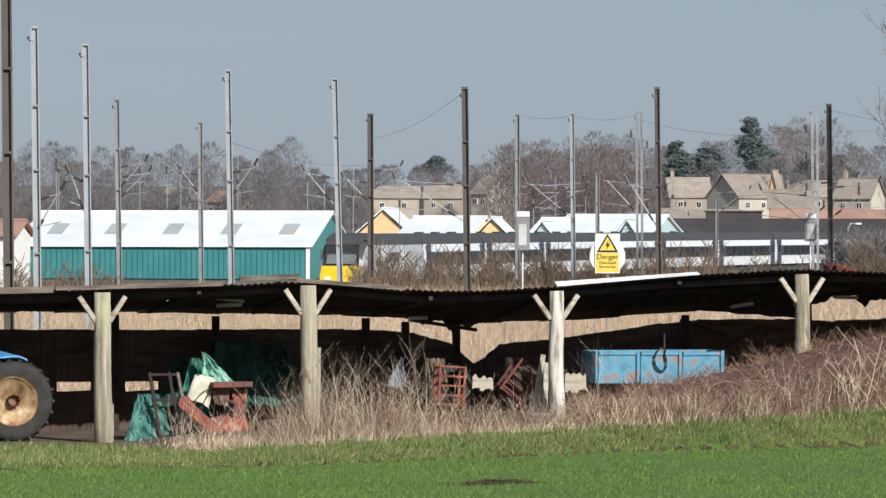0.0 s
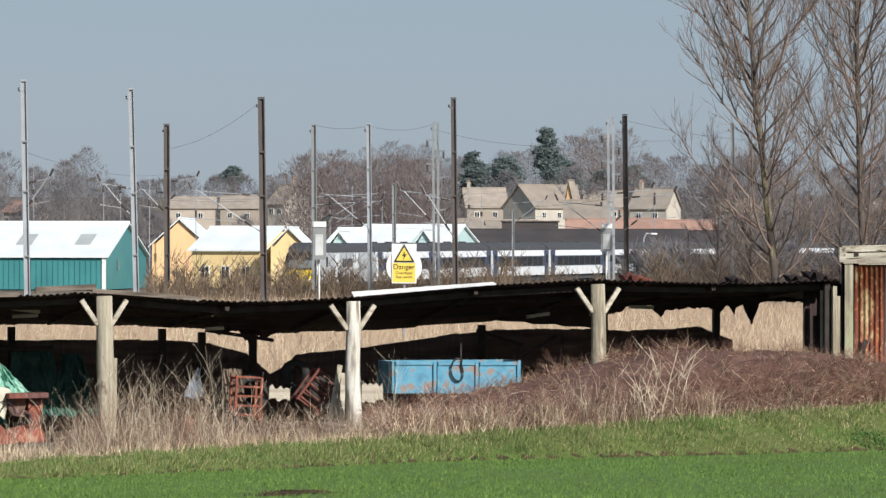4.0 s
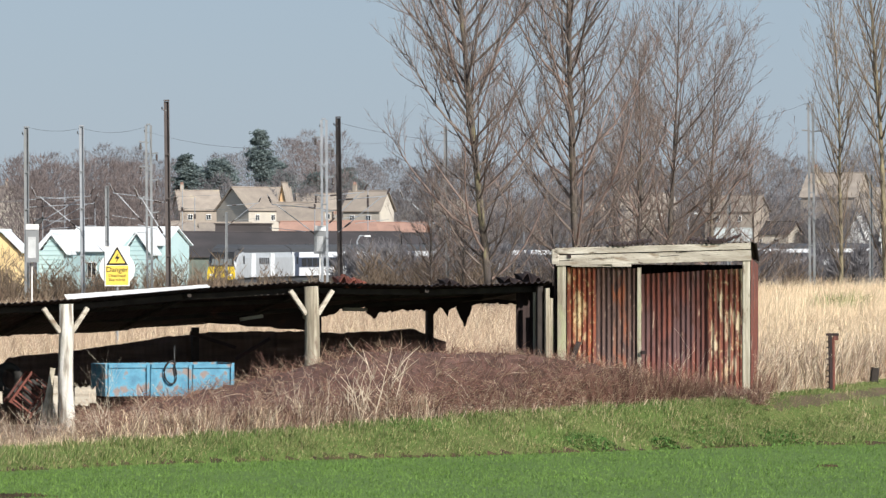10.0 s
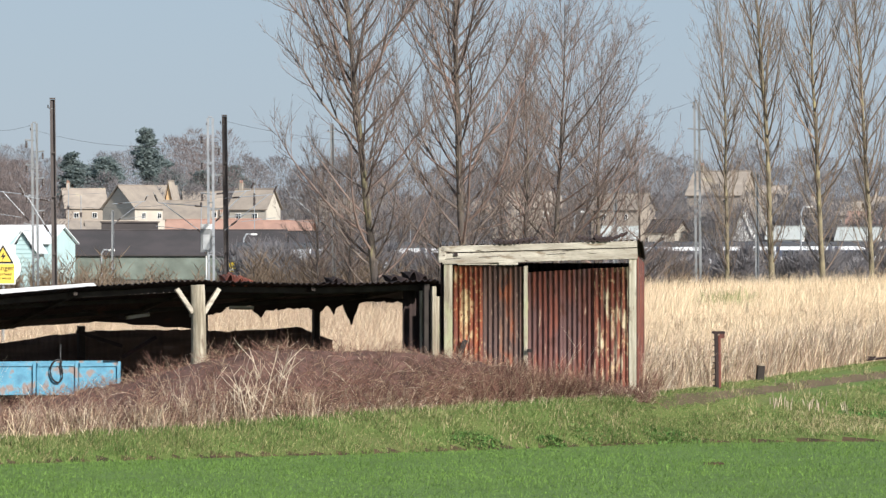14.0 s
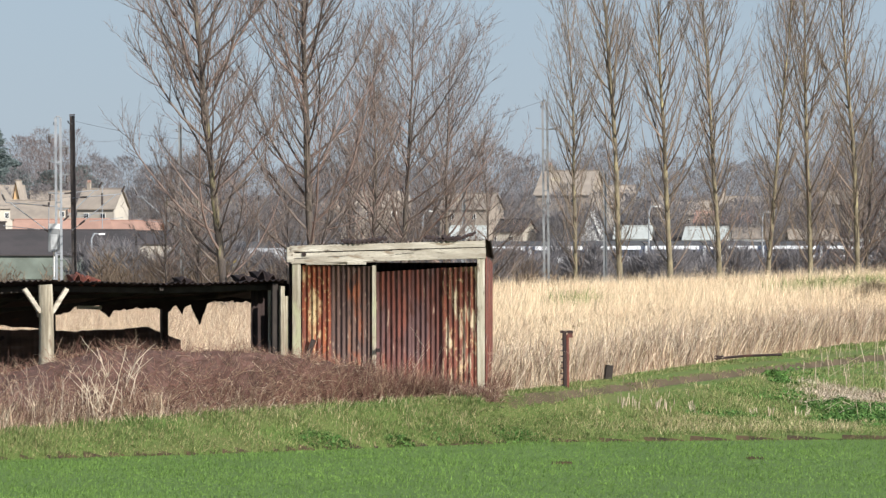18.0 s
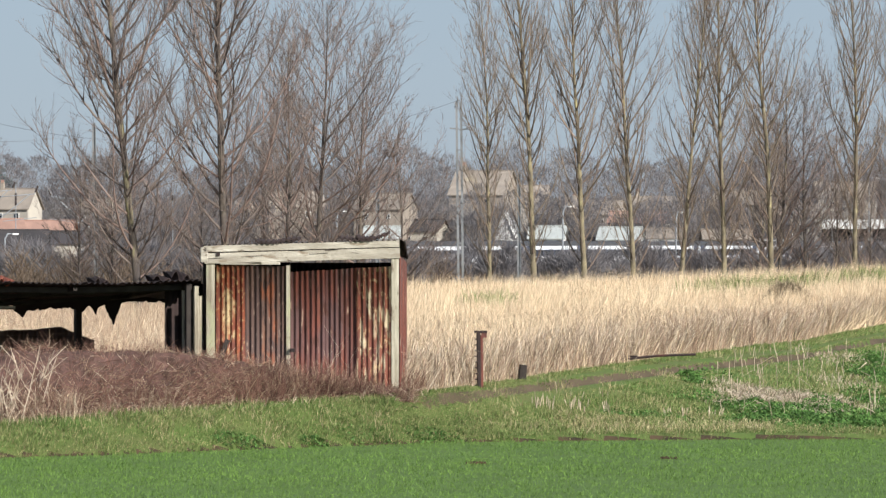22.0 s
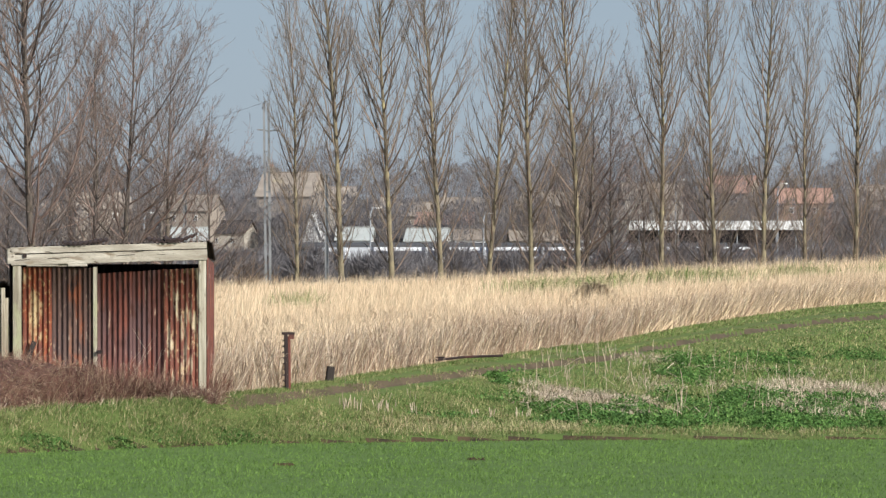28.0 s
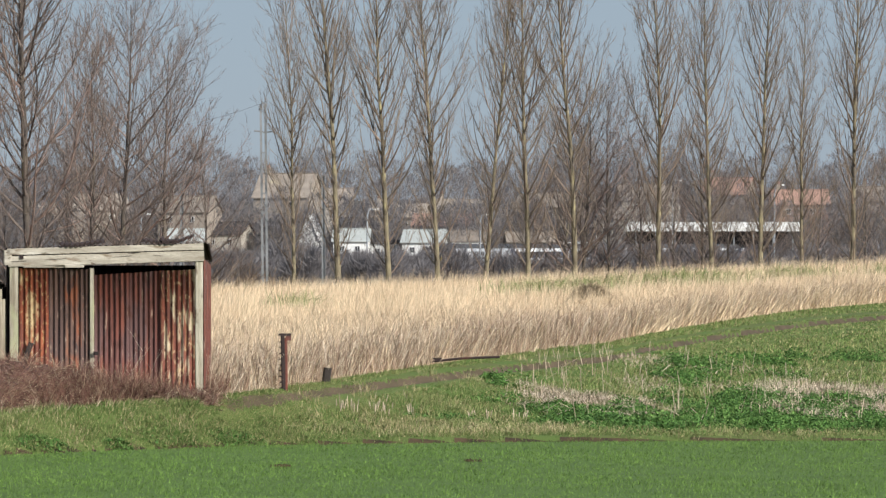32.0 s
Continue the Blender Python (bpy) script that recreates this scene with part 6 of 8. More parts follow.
def field_post():
    u, r = 1552, 98.6
    x, y = spot(u, r)
    z0 = float(terrain(x, y)) - 0.1
    ob = thing("toothed_post", pose(x, y, z0), "dark rusty post with toothed edge and cross head in grass", "post")
    h = lift(-152, r) - z0
    part("shaft", Shape().beam((0, 0, 0), (-0.02, 0, h), 0.07, 0.07, (0, 1, 0)), M_RUSTDARK, ob)
    part("edge_strip", Shape().beam((0.06, 0.01, 0), (0.05, 0.01, h * 0.95), 0.05, 0.05, (0, 1, 0)), M_RUST, ob)
    part("head", Shape().box((0.03, 0, h), (0.26, 0.09, 0.05), bevel=0.01), M_RUSTDARK, ob)
    part("head_plate", Shape().box((0.1, 0, h - 0.07), (0.1, 0.06, 0.1)), M_RUST, ob)
    for i in range(9):
        part("tooth", Shape().prism([(0, 0), (-0.07, 0.025), (0, 0.05)], 0.03, pose(-0.035, -0.015, h * (0.1 + 0.095 * i))), M_RUSTDARK, ob)
    u, r = 1626, 102.5
    x, y = spot(u, r)
    ob = thing("timber_stump", pose(x, y, float(terrain(x, y)) - 0.1), "short dark broken timber stump in the grass", "stump")
    part("stump", Shape().beam((0, 0, 0), (0.05, 0, 0.42), 0.16, 0.14, (0, 1, 0)), M_DARKWOOD, ob)
    part("splinter", Shape().beam((-0.08, 0, 0.1), (0.12, 0, 0.3), 0.05, 0.06, (0, 1, 0)), M_DARKWOOD, ob)
    a, b = (Vector((*spot(q, 113), 0)) for q in (1802, 1935))
    a.z, b.z = lift(-201, 113), lift(-192, 113)
    ob = part("iron_bar", Shape().tube([Vector((0, 0, 0)), (b - a) * 0.5 + Vector((0, 0, 0.03)), b - a], 0.03, 7), M_RUSTDARK)
    ob.location = a
    tagged(ob, "long rusty iron bar lying along the grass edge", "iron bar")
    ob = part("iron_bar", Shape().tube([Vector((0, 0, -0.2)), Vector((0.12, 0, 0.1)), Vector((0.4, 0, 0.05))], 0.05, 7), M_RUSTDARK)
    ob.location = a
    tagged(ob, "bent rusty iron end in the grass", "iron bar")


field_post()


def clods():
    """Bare patches of dark clods in the crop."""
    g = np.random.default_rng(5)
    V = []
    for u, r, w, d, n in ((110, 73.9, 0.46, 0.3, 320), (1548, 84, 0.16, 0.1, 60), (60, 73.2, 0.3, 0.15, 90), (1880, 86, 0.12, 0.08, 40), (-380, 79.2, 0.5, 0.2, 120), (760, 87.6, 0.9, 0.15, 160), (2080, 95.2, 1.1, 0.15, 220), (1660, 94.4, 0.7, 0.15, 140)):
        x, y = spot(u, r)
        a, b = x + g.normal(0, w / 2, n), y + g.normal(0, d / 2, n)
        c = np.stack([a, b, terrain(a, b) + 0.015], 1)
        s = g.uniform(0.012, 0.045, n)[:, None, None]
        tet = np.array([[1, 0, -0.4], [-0.5, 0.87, -0.4], [-0.5, -0.87, -0.4], [0, 0, 0.9]])
        V.append((c[:, None] + s * (tet + g.normal(0, 0.2, (n, 4, 3)))).reshape(-1, 3))
    V = np.concatenate(V)
    f = (np.arange(len(V) // 4)[:, None, None] * 4 + np.array([[0, 1, 3], [1, 2, 3], [2, 0, 3]])).reshape(-1, 3)
    cloud("soil_clods", V, f, M_SOIL, "dark bare clods of soil in the crop", "soil")


clods()


def brush_heap():
    """A dark heap of brushwood in the reeds."""
    R = random.Random(41)
    x, y = spot(2096, 168)
    z = lift(-104, 168)
    v, f = [], []
    for i in range(2600):
        a, k = R.uniform(0, 6.283), R.random() ** 0.5
        o = Vector((0.85 * k * math.cos(a), 0.4 * k * math.sin(a), 0.1 + 0.72 * (1 - k * k) * R.uniform(0.5, 1)))
        d = Vector((math.cos(a) * k, math.sin(a) * k, R.uniform(-0.2, 0.4))).normalized() * R.uniform(0.12, 0.26)
        strand([o, o + d * 0.5, o + d + Vector((0, 0, -0.07))], [0.009, 0.008, 0.004], v, f)
    base = float(terrain(x, y)) - z
    for i in range(60):
        a = R.uniform(0, 6.283)
        strand([Vector((0.5 * math.cos(a), 0.35 * math.sin(a), base)), Vector((0.3 * math.cos(a), 0.2 * math.sin(a), 0.2))], [0.02, 0.014], v, f)
    ob = cloud("brush_heap", v, f, M_BRUSH, "dark heap of brushwood standing out of the reeds", "brushwood", kind="")
    ob.location = (x, y, z)


brush_heap()


def crow():
    """A crow perched on the switch box."""
    r = 215
    x, y = spot(154, r)
    ob = thing("crow", pose(x, y, lift(37, r), 0, 0, 20), "black crow perched on the switch box", "bird")
    prof = [(0.0, -0.2), (0.07, -0.14), (0.12, 0.0), (0.1, 0.12), (0.03, 0.2), (0, 0.21)]
    lean = Matrix.Rotation(radians(50), 4, "Y")
    part("body", Shape().lathe(prof, (0, 0, 0.24), lean, 12), M_BLACK, ob, smooth=True)
    head = part("head", Shape().lathe([(0, -0.07), (0.06, -0.03), (0.07, 0.02), (0.04, 0.07), (0, 0.08)], (0.17, 0, 0.4), None, 10), M_BLACK, ob, smooth=True)
    part("beak", Shape().tube([(0.22, 0, 0.4), (0.33, 0, 0.38)], [0.025, 0.004], 6), M_BLACK, head)
    part("tail", Shape().beam((-0.12, 0, 0.14), (-0.34, 0, 0.0), 0.08, 0.025), M_BLACK, ob)
    for s in (-1, 1):
        part("wing", Shape().beam((0.08, s * 0.11, 0.32), (-0.2, s * 0.07, 0.12), 0.03, 0.16), M_BLACK, ob)
        part("leg", Shape().tube([(0.02, s * 0.04, 0.16), (0.03, s * 0.04, -0.02)], 0.012, 5), M_BLACK, ob)


crow()


# ---- buildings beyond the railway ----
def gabled(name, u, r, w, d, eave, ridge, turn, wall, roof, label, category="house", z0=None, windows=(), chimneys=0, lights=0, door=False):
    """A building with its ridge along its width; its front left corner stands at the bearing u."""
    x, y = spot(u, r)
    z0 = float(terrain(x, y)) - 0.3 if z0 is None else z0
    ob = thing(name, pose(x, y, z0, 0, 0, turn - math.degrees(u / F)), label, category)
    e, g = eave - z0, ridge - z0
    t = 0.3
    part("front_wall", Shape().box((w / 2, t / 2, e / 2), (w, t, e)), wall, ob)
    part("back_wall", Shape().box((w / 2, d - t / 2, e / 2), (w, t, e)), wall, ob)
    for x in (0.002, w - t - 0.002):
        s = Shape().prism([(t, 0), (d - t, 0), (d - t, e), (d / 2, g - 0.12), (t, e)], t, Matrix.Translation((x + t, 0, 0)) @ pose(0, 0, 0, 0, 0, 90))
        part("gable_wall", s, wall, ob)
    o, th = 0.35, 0.14
    up = (g - e) / (d / 2)
    for sd in (0, 1):
        prof = [(-o, e - o * up), (d / 2, g), (d / 2, g + th), (-o, e - o * up + th)]
        if sd:
            prof = [(d - a, b) for a, b in prof][::-1]
        rf = part("roof_slope", Shape().prism(prof, w + 2 * o, Matrix.Translation((w + o, 0, 0)) @ pose(0, 0, 0, 0, 0, 90)), roof, ob)
        if lights and not sd:
            for i in range(lights):
                c = w * (i + 0.5) / lights
                a, b = 0.3, 0.62
                pts = [(c + q * 0.045 * w / lights * 3, d / 2 * k, e + (g - e) * k + th + 0.04) for q, k in ((-1, a), (1, a), (1, b), (-1, b))]
                low = [(p[0], p[1], p[2] - 0.03) for p in pts]
                part("rooflight", Shape().add(pts + low, [(0, 1, 2, 3), (0, 4, 5, 1), (1, 5, 6, 2), (2, 6, 7, 3), (3, 7, 4, 0)]), M_ROOFLIGHT, rf)
    part("ridge_cap", Shape().tube([(-o, d / 2, g + th), (w + o, d / 2, g + th)], 0.14, 6), roof, ob)
    for fx, fz, ww, wh in windows:
        fr = part("window", Shape().box((fx * w, -0.03, fz), (ww + 0.16, 0.1, wh + 0.16)), M_WHITE, ob)
        part("pane", Shape().box((fx * w, -0.09, fz), (ww, 0.03, wh)), M_GLASS, fr)
        part("glazing_bar", Shape().box((fx * w, -0.115, fz), (0.06, 0.03, wh)), M_WHITE, fr)
    for i in range(chimneys):
        c = part("chimney", Shape().box((w * (0.12 + 0.76 * i), d / 2, g + 0.5), (0.6, 0.5, 1.2)).box((w * (0.12 + 0.76 * i), d / 2, g + 1.12), (0.72, 0.62, 0.12)), M_BRICK, ob)
        for k in (-0.2, 0.2):
            part("chimney_pot", Shape().lathe([(0.12, 0), (0.14, 0.1), (0.1, 0.45), (0.0, 0.45)], (w * (0.12 + 0.76 * i) + k * 0.7, d / 2, g + 1.18), n=10), M_TILERED, c)
    if door:
        part("door", Shape().box((w * 0.5, -0.04, 1.05), (1.0, 0.1, 2.1)), M_WHITE, ob)
    return ob, w, d, e, g


def ribs(ob, w, e, material, pitch=0.5):
    """Upright cladding seams on a shed's front."""
    for i in range(int(w / pitch)):
        part("cladding_rib", Shape().box((pitch * (i + 0.5), -0.05, e / 2), (0.06, 0.045, e)), material, ob)


ob, w, d, e, g = gabled("warehouse", -752, 440, 27.0, 21, lift(-20, 440), lift(38, 440), -14, M_TEAL, M_ROOFWHITE, "teal clad warehouse with white sheet roof beside the railway", "warehouse", -1.4, lights=5)
ribs(ob, w, e, M_TEAL)
part("corner_trim", Shape().box((w - 0.1, -0.06, e / 2), (0.35, 0.16, e)), M_WHITE, ob)
for k in (0.3, 0.72):
    part("gable_window", Shape().box((w + 0.02, d * k, 2.2), (0.06, 0.9, 1.0)), M_GLASS, ob)
BOARDED = []
for u, r, w, d, v0, v1, wall, label in ((-58, 476, 13, 5.4, 2, 45, M_PEACH, "peach gabled warehouse with white roof behind the railway"), (118, 446, 8, 3.3, -2, 29, M_CREAMY, "yellow gabled workshop with white roof"),
                                        (197, 452, 8, 2.3, -4, 23, M_TEALPALE, "pale teal gabled workshop with white roof"), (346, 456, 9, 2.2, -4, 26, M_TEALPALE, "pale teal gabled workshop with white roof")):
    ob, w, d, e, g = gabled("warehouse", u, r, w, d, lift(v0, r), lift(v1, r), 84, wall, M_ROOFWHITE, label, "warehouse", -1.4)
    if wall is M_TEALPALE:
        BOARDED.append((ob, d, e, g))
def boards(ob, d, e, g, material, step=0.42):
    """Horizontal cladding boards on the gable that faces the line, in teal darkened as shade lines."""
    z = 0.4
    while z < g - 0.3:
        half = (d / 2 - 0.05) * min(1, (g - z) / max(g - e, 0.01))
        part("cladding_board", Shape().box((-0.01, d / 2, z), (0.06, 2 * half, 0.06)), material, ob)
        z += step


gabled("warehouse", -84, 452, 6.9, 10, lift(-8, 452), lift(30, 452), -24, M_CREAMY, M_ROOFWHITE, "yellow rendered building with white sheet roof", "warehouse", -1.4,
       ((0.2, 1.5, 0.7, 1.0), (0.5, 1.5, 0.7, 1.0), (0.8, 1.5, 0.7, 1.0)))
for row in BOARDED:
    boards(*row, M_TEALMID)
gabled("warehouse", 150, 470, 8.3, 8, lift(-4, 470), lift(28, 470), -24, M_TEALPALE, M_ROOFWHITE, "pale teal clad workshop with white roof", "warehouse", -1.4, ((0.3, 1.9, 0.8, 1.4), (0.7, 1.9, 0.8, 1.4)))
ob, w, d, e, g = gabled("warehouse", 200, 520, 11, 9, lift(6, 520), lift(34, 520), -20, M_TEALPALE, M_ROOFWHITE, "pale teal clad workshop with white roof", "warehouse", -1.4)
gabled("white_house", -800, 300, 1.6, 3, lift(0, 300), lift(20, 300), -20, M_WHITE, M_TILERED, "small white hut with red roof by the line", "hut", -1.4)
ob, w, d, e, g = gabled("station_building", 392, 585, 27, 16, lift(-15, 585), lift(27, 585), -4, M_CABIN, M_ROOFDARK, "long low pale building with broad dark roof", "building", -1.4)
gabled("station_building", 620, 640, 18, 12, lift(4, 640), lift(25, 640), 4, M_RENDER, M_ROOFDARK, "low building with dark roof near the station", "building", -1.0)

HOUSES = [  # bearing, distance, width, depth, eave, ridge, turn, wall, roof
    (523, 815, 8, 8, 69, 107, 43, M_RENDER, M_TILE, 0), (402, 850, 7.2, 8, 69, 101, 8, M_BRICK, M_TILE, 1), (576, 800, 7, 7, 50, 80, 0, M_BRICKRED, M_TILE, 0), (590, 840, 2.4, 1.6, 82, 115, 70, M_PEACH, M_TILE, 0),
    (690, 800, 6.6, 6, 68, 100, -24, M_RENDER, M_TILE, 1), (556, 870, 4.4, 8, 84, 106, 6, M_BRICK, M_TILE, 0), (612, 880, 7.5, 8, 70, 96, 4, M_BRICK, M_TILE, 0), (440, 770, 8, 7, 28, 44, 4, M_BRICKRED, M_TILE, 0),
    (578, 745, 8.5, 8, 22, 46, -6, M_BRICKRED, M_TILERED, 0), (672, 752, 7, 8, 24, 47, 8, M_BRICKRED, M_TILERED, 1), (730, 760, 9, 7, 22, 44, -10, M_BRICKRED, M_TILERED, 0), (392, 760, 4, 7, 30, 46, 20, M_RENDER, M_TILE, 0),
    (-130, 880, 9, 8, 66, 84, 0, M_BRICK, M_TILE, 0), (-34, 880, 7, 8, 66, 86, -6, M_BRICK, M_TILE, 0), (50, 836, 3.6, 8, 74, 106, -38, M_RENDER, M_TILE, 0), (90, 880, 6, 8, 88, 108, 0, M_RENDER, M_TILE, 1),
    (-500, 880, 5, 7, 66, 84, -30, M_BRICK, M_TILE, 0), (-420, 860, 5, 7, 58, 76, -40, M_BRICK, M_TILERED, 0),
    (840, 900, 6, 7, 62, 84, -30, M_BRICK, M_TILE, 0), (920, 890, 9, 8, 58, 78, 0, M_BRICK, M_TILE, 1), (1060, 880, 8, 8, 58, 80, -30, M_BRICK, M_TILE, 1), (1180, 850, 10, 8, 70, 96, 10, M_BRICK, M_TILE, 1),
    (1499, 880, 10.5, 9, 92, 132, -20, M_BRICK, M_TILE, 1), (1330, 840, 9, 8, 66, 92, -20, M_BRICK, M_TILE, 1), (1560, 900, 12, 8, 78, 106, 0, M_RENDER, M_TILE, 1), (1612, 846, 6, 3.2, 22, 60, 80, M_WHITE, M_WHITE, 0), (1640, 832, 6, 6, 14, 34, -6, M_WHITE, M_ROOFLIGHT, 0), (1705, 836, 5, 6, 10, 28, 8, M_WHITE, M_ROOFDARK, 0), (1762, 832, 7, 6, 12, 32, -10, M_WHITE, M_ROOFLIGHT, 0), (1850, 836, 6, 6, 14, 30, 0, M_WHITE, M_TILE, 0), (1350, 832, 6, 6, 14, 34, 0, M_WHITE, M_ROOFLIGHT, 0), (1950, 836, 8, 6, 12, 28, 6, M_RENDER, M_TILE, 0), (2040, 838, 6, 6, 16, 34, -8, M_WHITE, M_ROOFDARK, 0),
    (1640, 850, 5.2, 7, 32, 54, -20, M_RENDER, M_ROOFDARK, 0), (1410, 840, 7, 7, 26, 46, -20, M_RENDER, M_ROOFDARK, 0), (1700, 860, 10, 8, 56, 78, -14, M_BRICK, M_TILE, 1), (1830, 900, 9, 8, 66, 86, 12, M_RENDER, M_TILE, 1),
    (1780, 850, 10, 7, 40, 60, -8, M_RENDER, M_TILERED, 0), (1960, 880, 10, 8, 74, 96, -20, M_BRICK, M_TILE, 1), (2150, 900, 11, 8, 86, 112, 8, M_RENDER, M_TILE, 1), (2290, 930, 9, 8, 96, 124, -18, M_BRICK, M_TILERED, 1),
    (2420, 880, 10, 8, 78, 102, 6, M_BRICKRED, M_TILERED, 1), (2560, 920, 10, 8, 84, 108, -12, M_BRICK, M_TILE, 1), (2060, 850, 9, 7, 52, 72, 0, M_RENDER, M_TILE, 0), (2690, 880, 9, 8, 80, 104, 0, M_BRICK, M_TILE, 1)]
for u, r, w, d, ev, rv, turn, wall, roof, ch in HOUSES:
    gabled("house", u, r, w, d, lift(ev, r), lift(rv, r), turn, wall, roof,
           "distant %s house with %s roof on the hillside" % ({M_BRICK: "buff brick", M_BRICKRED: "red brick", M_WHITE: "white"}.get(wall, "pale rendered"), {M_TILERED: "red tiled", M_ROOFDARK: "dark", M_WHITE: "white", M_ROOFLIGHT: "grey"}.get(roof, "brown tiled")),
           "house", None, ((0.25, lift(ev, r) - float(terrain(*spot(u, r))) - 1.1, 0.75, 0.85), (0.7, lift(ev, r) - float(terrain(*spot(u, r))) - 1.1, 0.75, 0.85)), ch)


def flat_store():
    """A low dark flat-roofed store before the houses."""
    r = 700
    x, y = spot(464, r)
    z0 = float(terrain(x, y)) - 0.3
    ob = thing("flat_store", pose(x, y, z0, 0, 0, -math.degrees(464 / F)), "low dark grey flat-roofed store before the houses", "store")
    w, h = 100 * r / F, lift(42, r) - z0
    part("front_wall", Shape().box((w / 2, 0.15, h / 2), (w, 0.3, h)), M_ROOFDARK, ob)
    part("flat_roof", Shape().box((w / 2, 2.5, h + 0.1), (w + 0.4, 5.4, 0.2)), M_MASTDARK, ob)
    for px in (0.02, w - 0.32):
        part("side_wall", Shape().box((px + 0.15, 2.75, h / 2), (0.3, 4.9, h)), M_ROOFDARK, ob)
    for i in range(6):
        part("door_panel", Shape().box((w * (i + 0.5) / 6, -0.04, h * 0.45), (w / 6 - 0.3, 0.08, h * 0.8)), M_MASTDARK, ob)


flat_store()


def platform_canopy():
    r = 815
    x, y = spot(2158, r)
    z0 = float(terrain(x, y))
    ob = thing("platform_canopy", pose(x, y, z0, 0, 0, -math.degrees(2310 / F) + 2), "long white platform canopy on posts at the station", "canopy")
    W = 312 * r / F
    a, b = lift(46, r) - z0, lift(30, r) - z0
    part("fascia", Shape().box((W / 2, 0, (a + b) / 2), (W, 0.3, a - b)), M_WHITE, ob)
    part("roof", Shape().box((W / 2, 2.6, a - 0.1), (W, 5.0, 0.25)), M_ROOFWHITE, ob)
    part("back_wall", Shape().box((W / 2, 4.8, b / 2), (W, 0.2, b)), M_ROOFDARK, ob)
    for i in range(9):
        part("post", Shape().tube([(W * (i + 0.5) / 9, 0.6, 0), (W * (i + 0.5) / 9, 0.6, b)], 0.12, 8), M_MASTMID, ob)
    part("platform", Shape().box((W / 2, 2.4, 0.5), (W + 8, 5.5, 1.0)), M_CONCRETE, ob)


platform_canopy()


def car(u, r, turn, paint, label):
    x, y = spot(u, r)
    ob = thing("parked_car", pose(x, y, float(terrain(x, y)) + 0.05, 0, 0, turn), label, "car", "parked cars")
    part("body", Shape().prism([(0, 0.35), (4.2, 0.35), (4.25, 0.75), (3.9, 0.9), (3.1, 0.95), (2.6, 1.4), (1.1, 1.42), (0.45, 0.95), (0, 0.85)], 1.7), paint, ob)
    part("side_window", Shape().prism([(0.75, 0.95), (2.85, 0.95), (2.5, 1.32), (1.2, 1.34)], 0.02, pose(0, -0.02, 0)), M_GLASS, ob)
    for px in (0.8, 3.4):
        for py in (0.05, 1.65):
            w = part("wheel", Shape().lathe([(0, -0.1), (0.3, -0.1), (0.32, 0.1), (0, 0.1)], (px, py, 0.32), Matrix.Rotation(radians(90), 4, "X"), 14), M_TYRE, ob)
            part("rim", Shape().lathe([(0, -0.02), (0.18, -0.02), (0.18, 0.0)], (px, py - 0.1, 0.32), Matrix.Rotation(radians(90), 4, "X"), 10), M_MASTLIGHT, w)
    part("headlight", Shape().box((4.15, 0.25, 0.7), (0.15, 0.3, 0.14)), M_LAMP, ob)
    part("headlight", Shape().box((4.15, 1.45, 0.7), (0.15, 0.3, 0.14)), M_LAMP, ob)


M_CARSILVER, M_CARRED, M_CARDARK = plain("silver_car_paint", (0.55, 0.57, 0.58), 0.3, 0.4), plain("red_car_paint", (0.35, 0.03, 0.03), 0.3), plain("dark_car_paint", (0.03, 0.035, 0.05), 0.3)
for i, u in enumerate((420, 1375, 1440, 1530, 1640, 1690, 1740, 1790, 1850, 1930, 2010, 2080, 2520, 2580, 800, 860)):
    car(u, 835 + 8 * (i % 4), 8 * (i % 5) - 10, (M_CARSILVER, M_WHITE, M_CARDARK, M_CARRED)[i % 4], ("silver", "white", "dark", "red")[i % 4] + " car parked near the station")


def lamp_post(u, r, v):
    x, y = spot(u, r)
    z0 = float(terrain(x, y))
    h = lift(v, r) - z0
    ob = thing("street_lamp", pose(x, y, z0), "thin grey lamp post with a curved white head", "street lamp", "station lamps")
    part("pole", Shape().tube([(0, 0, 0), (0, 0, h * 0.9), (0.3, 0, h), (0.9, 0, h)], 0.1, 7), M_MASTLIGHT, ob)
    part("lamp_head", Shape().box((1.1, 0, h - 0.03), (0.7, 0.3, 0.18), bevel=0.08), M_WHITE, ob)


for row in ((464, 520, -6), (715, 520, 22), (590, 640, 26), (1300, 600, 62), (1700, 620, 70), (1900, 640, 60), (2240, 680, 120), (2420, 680, 112)):
    lamp_post(*row)


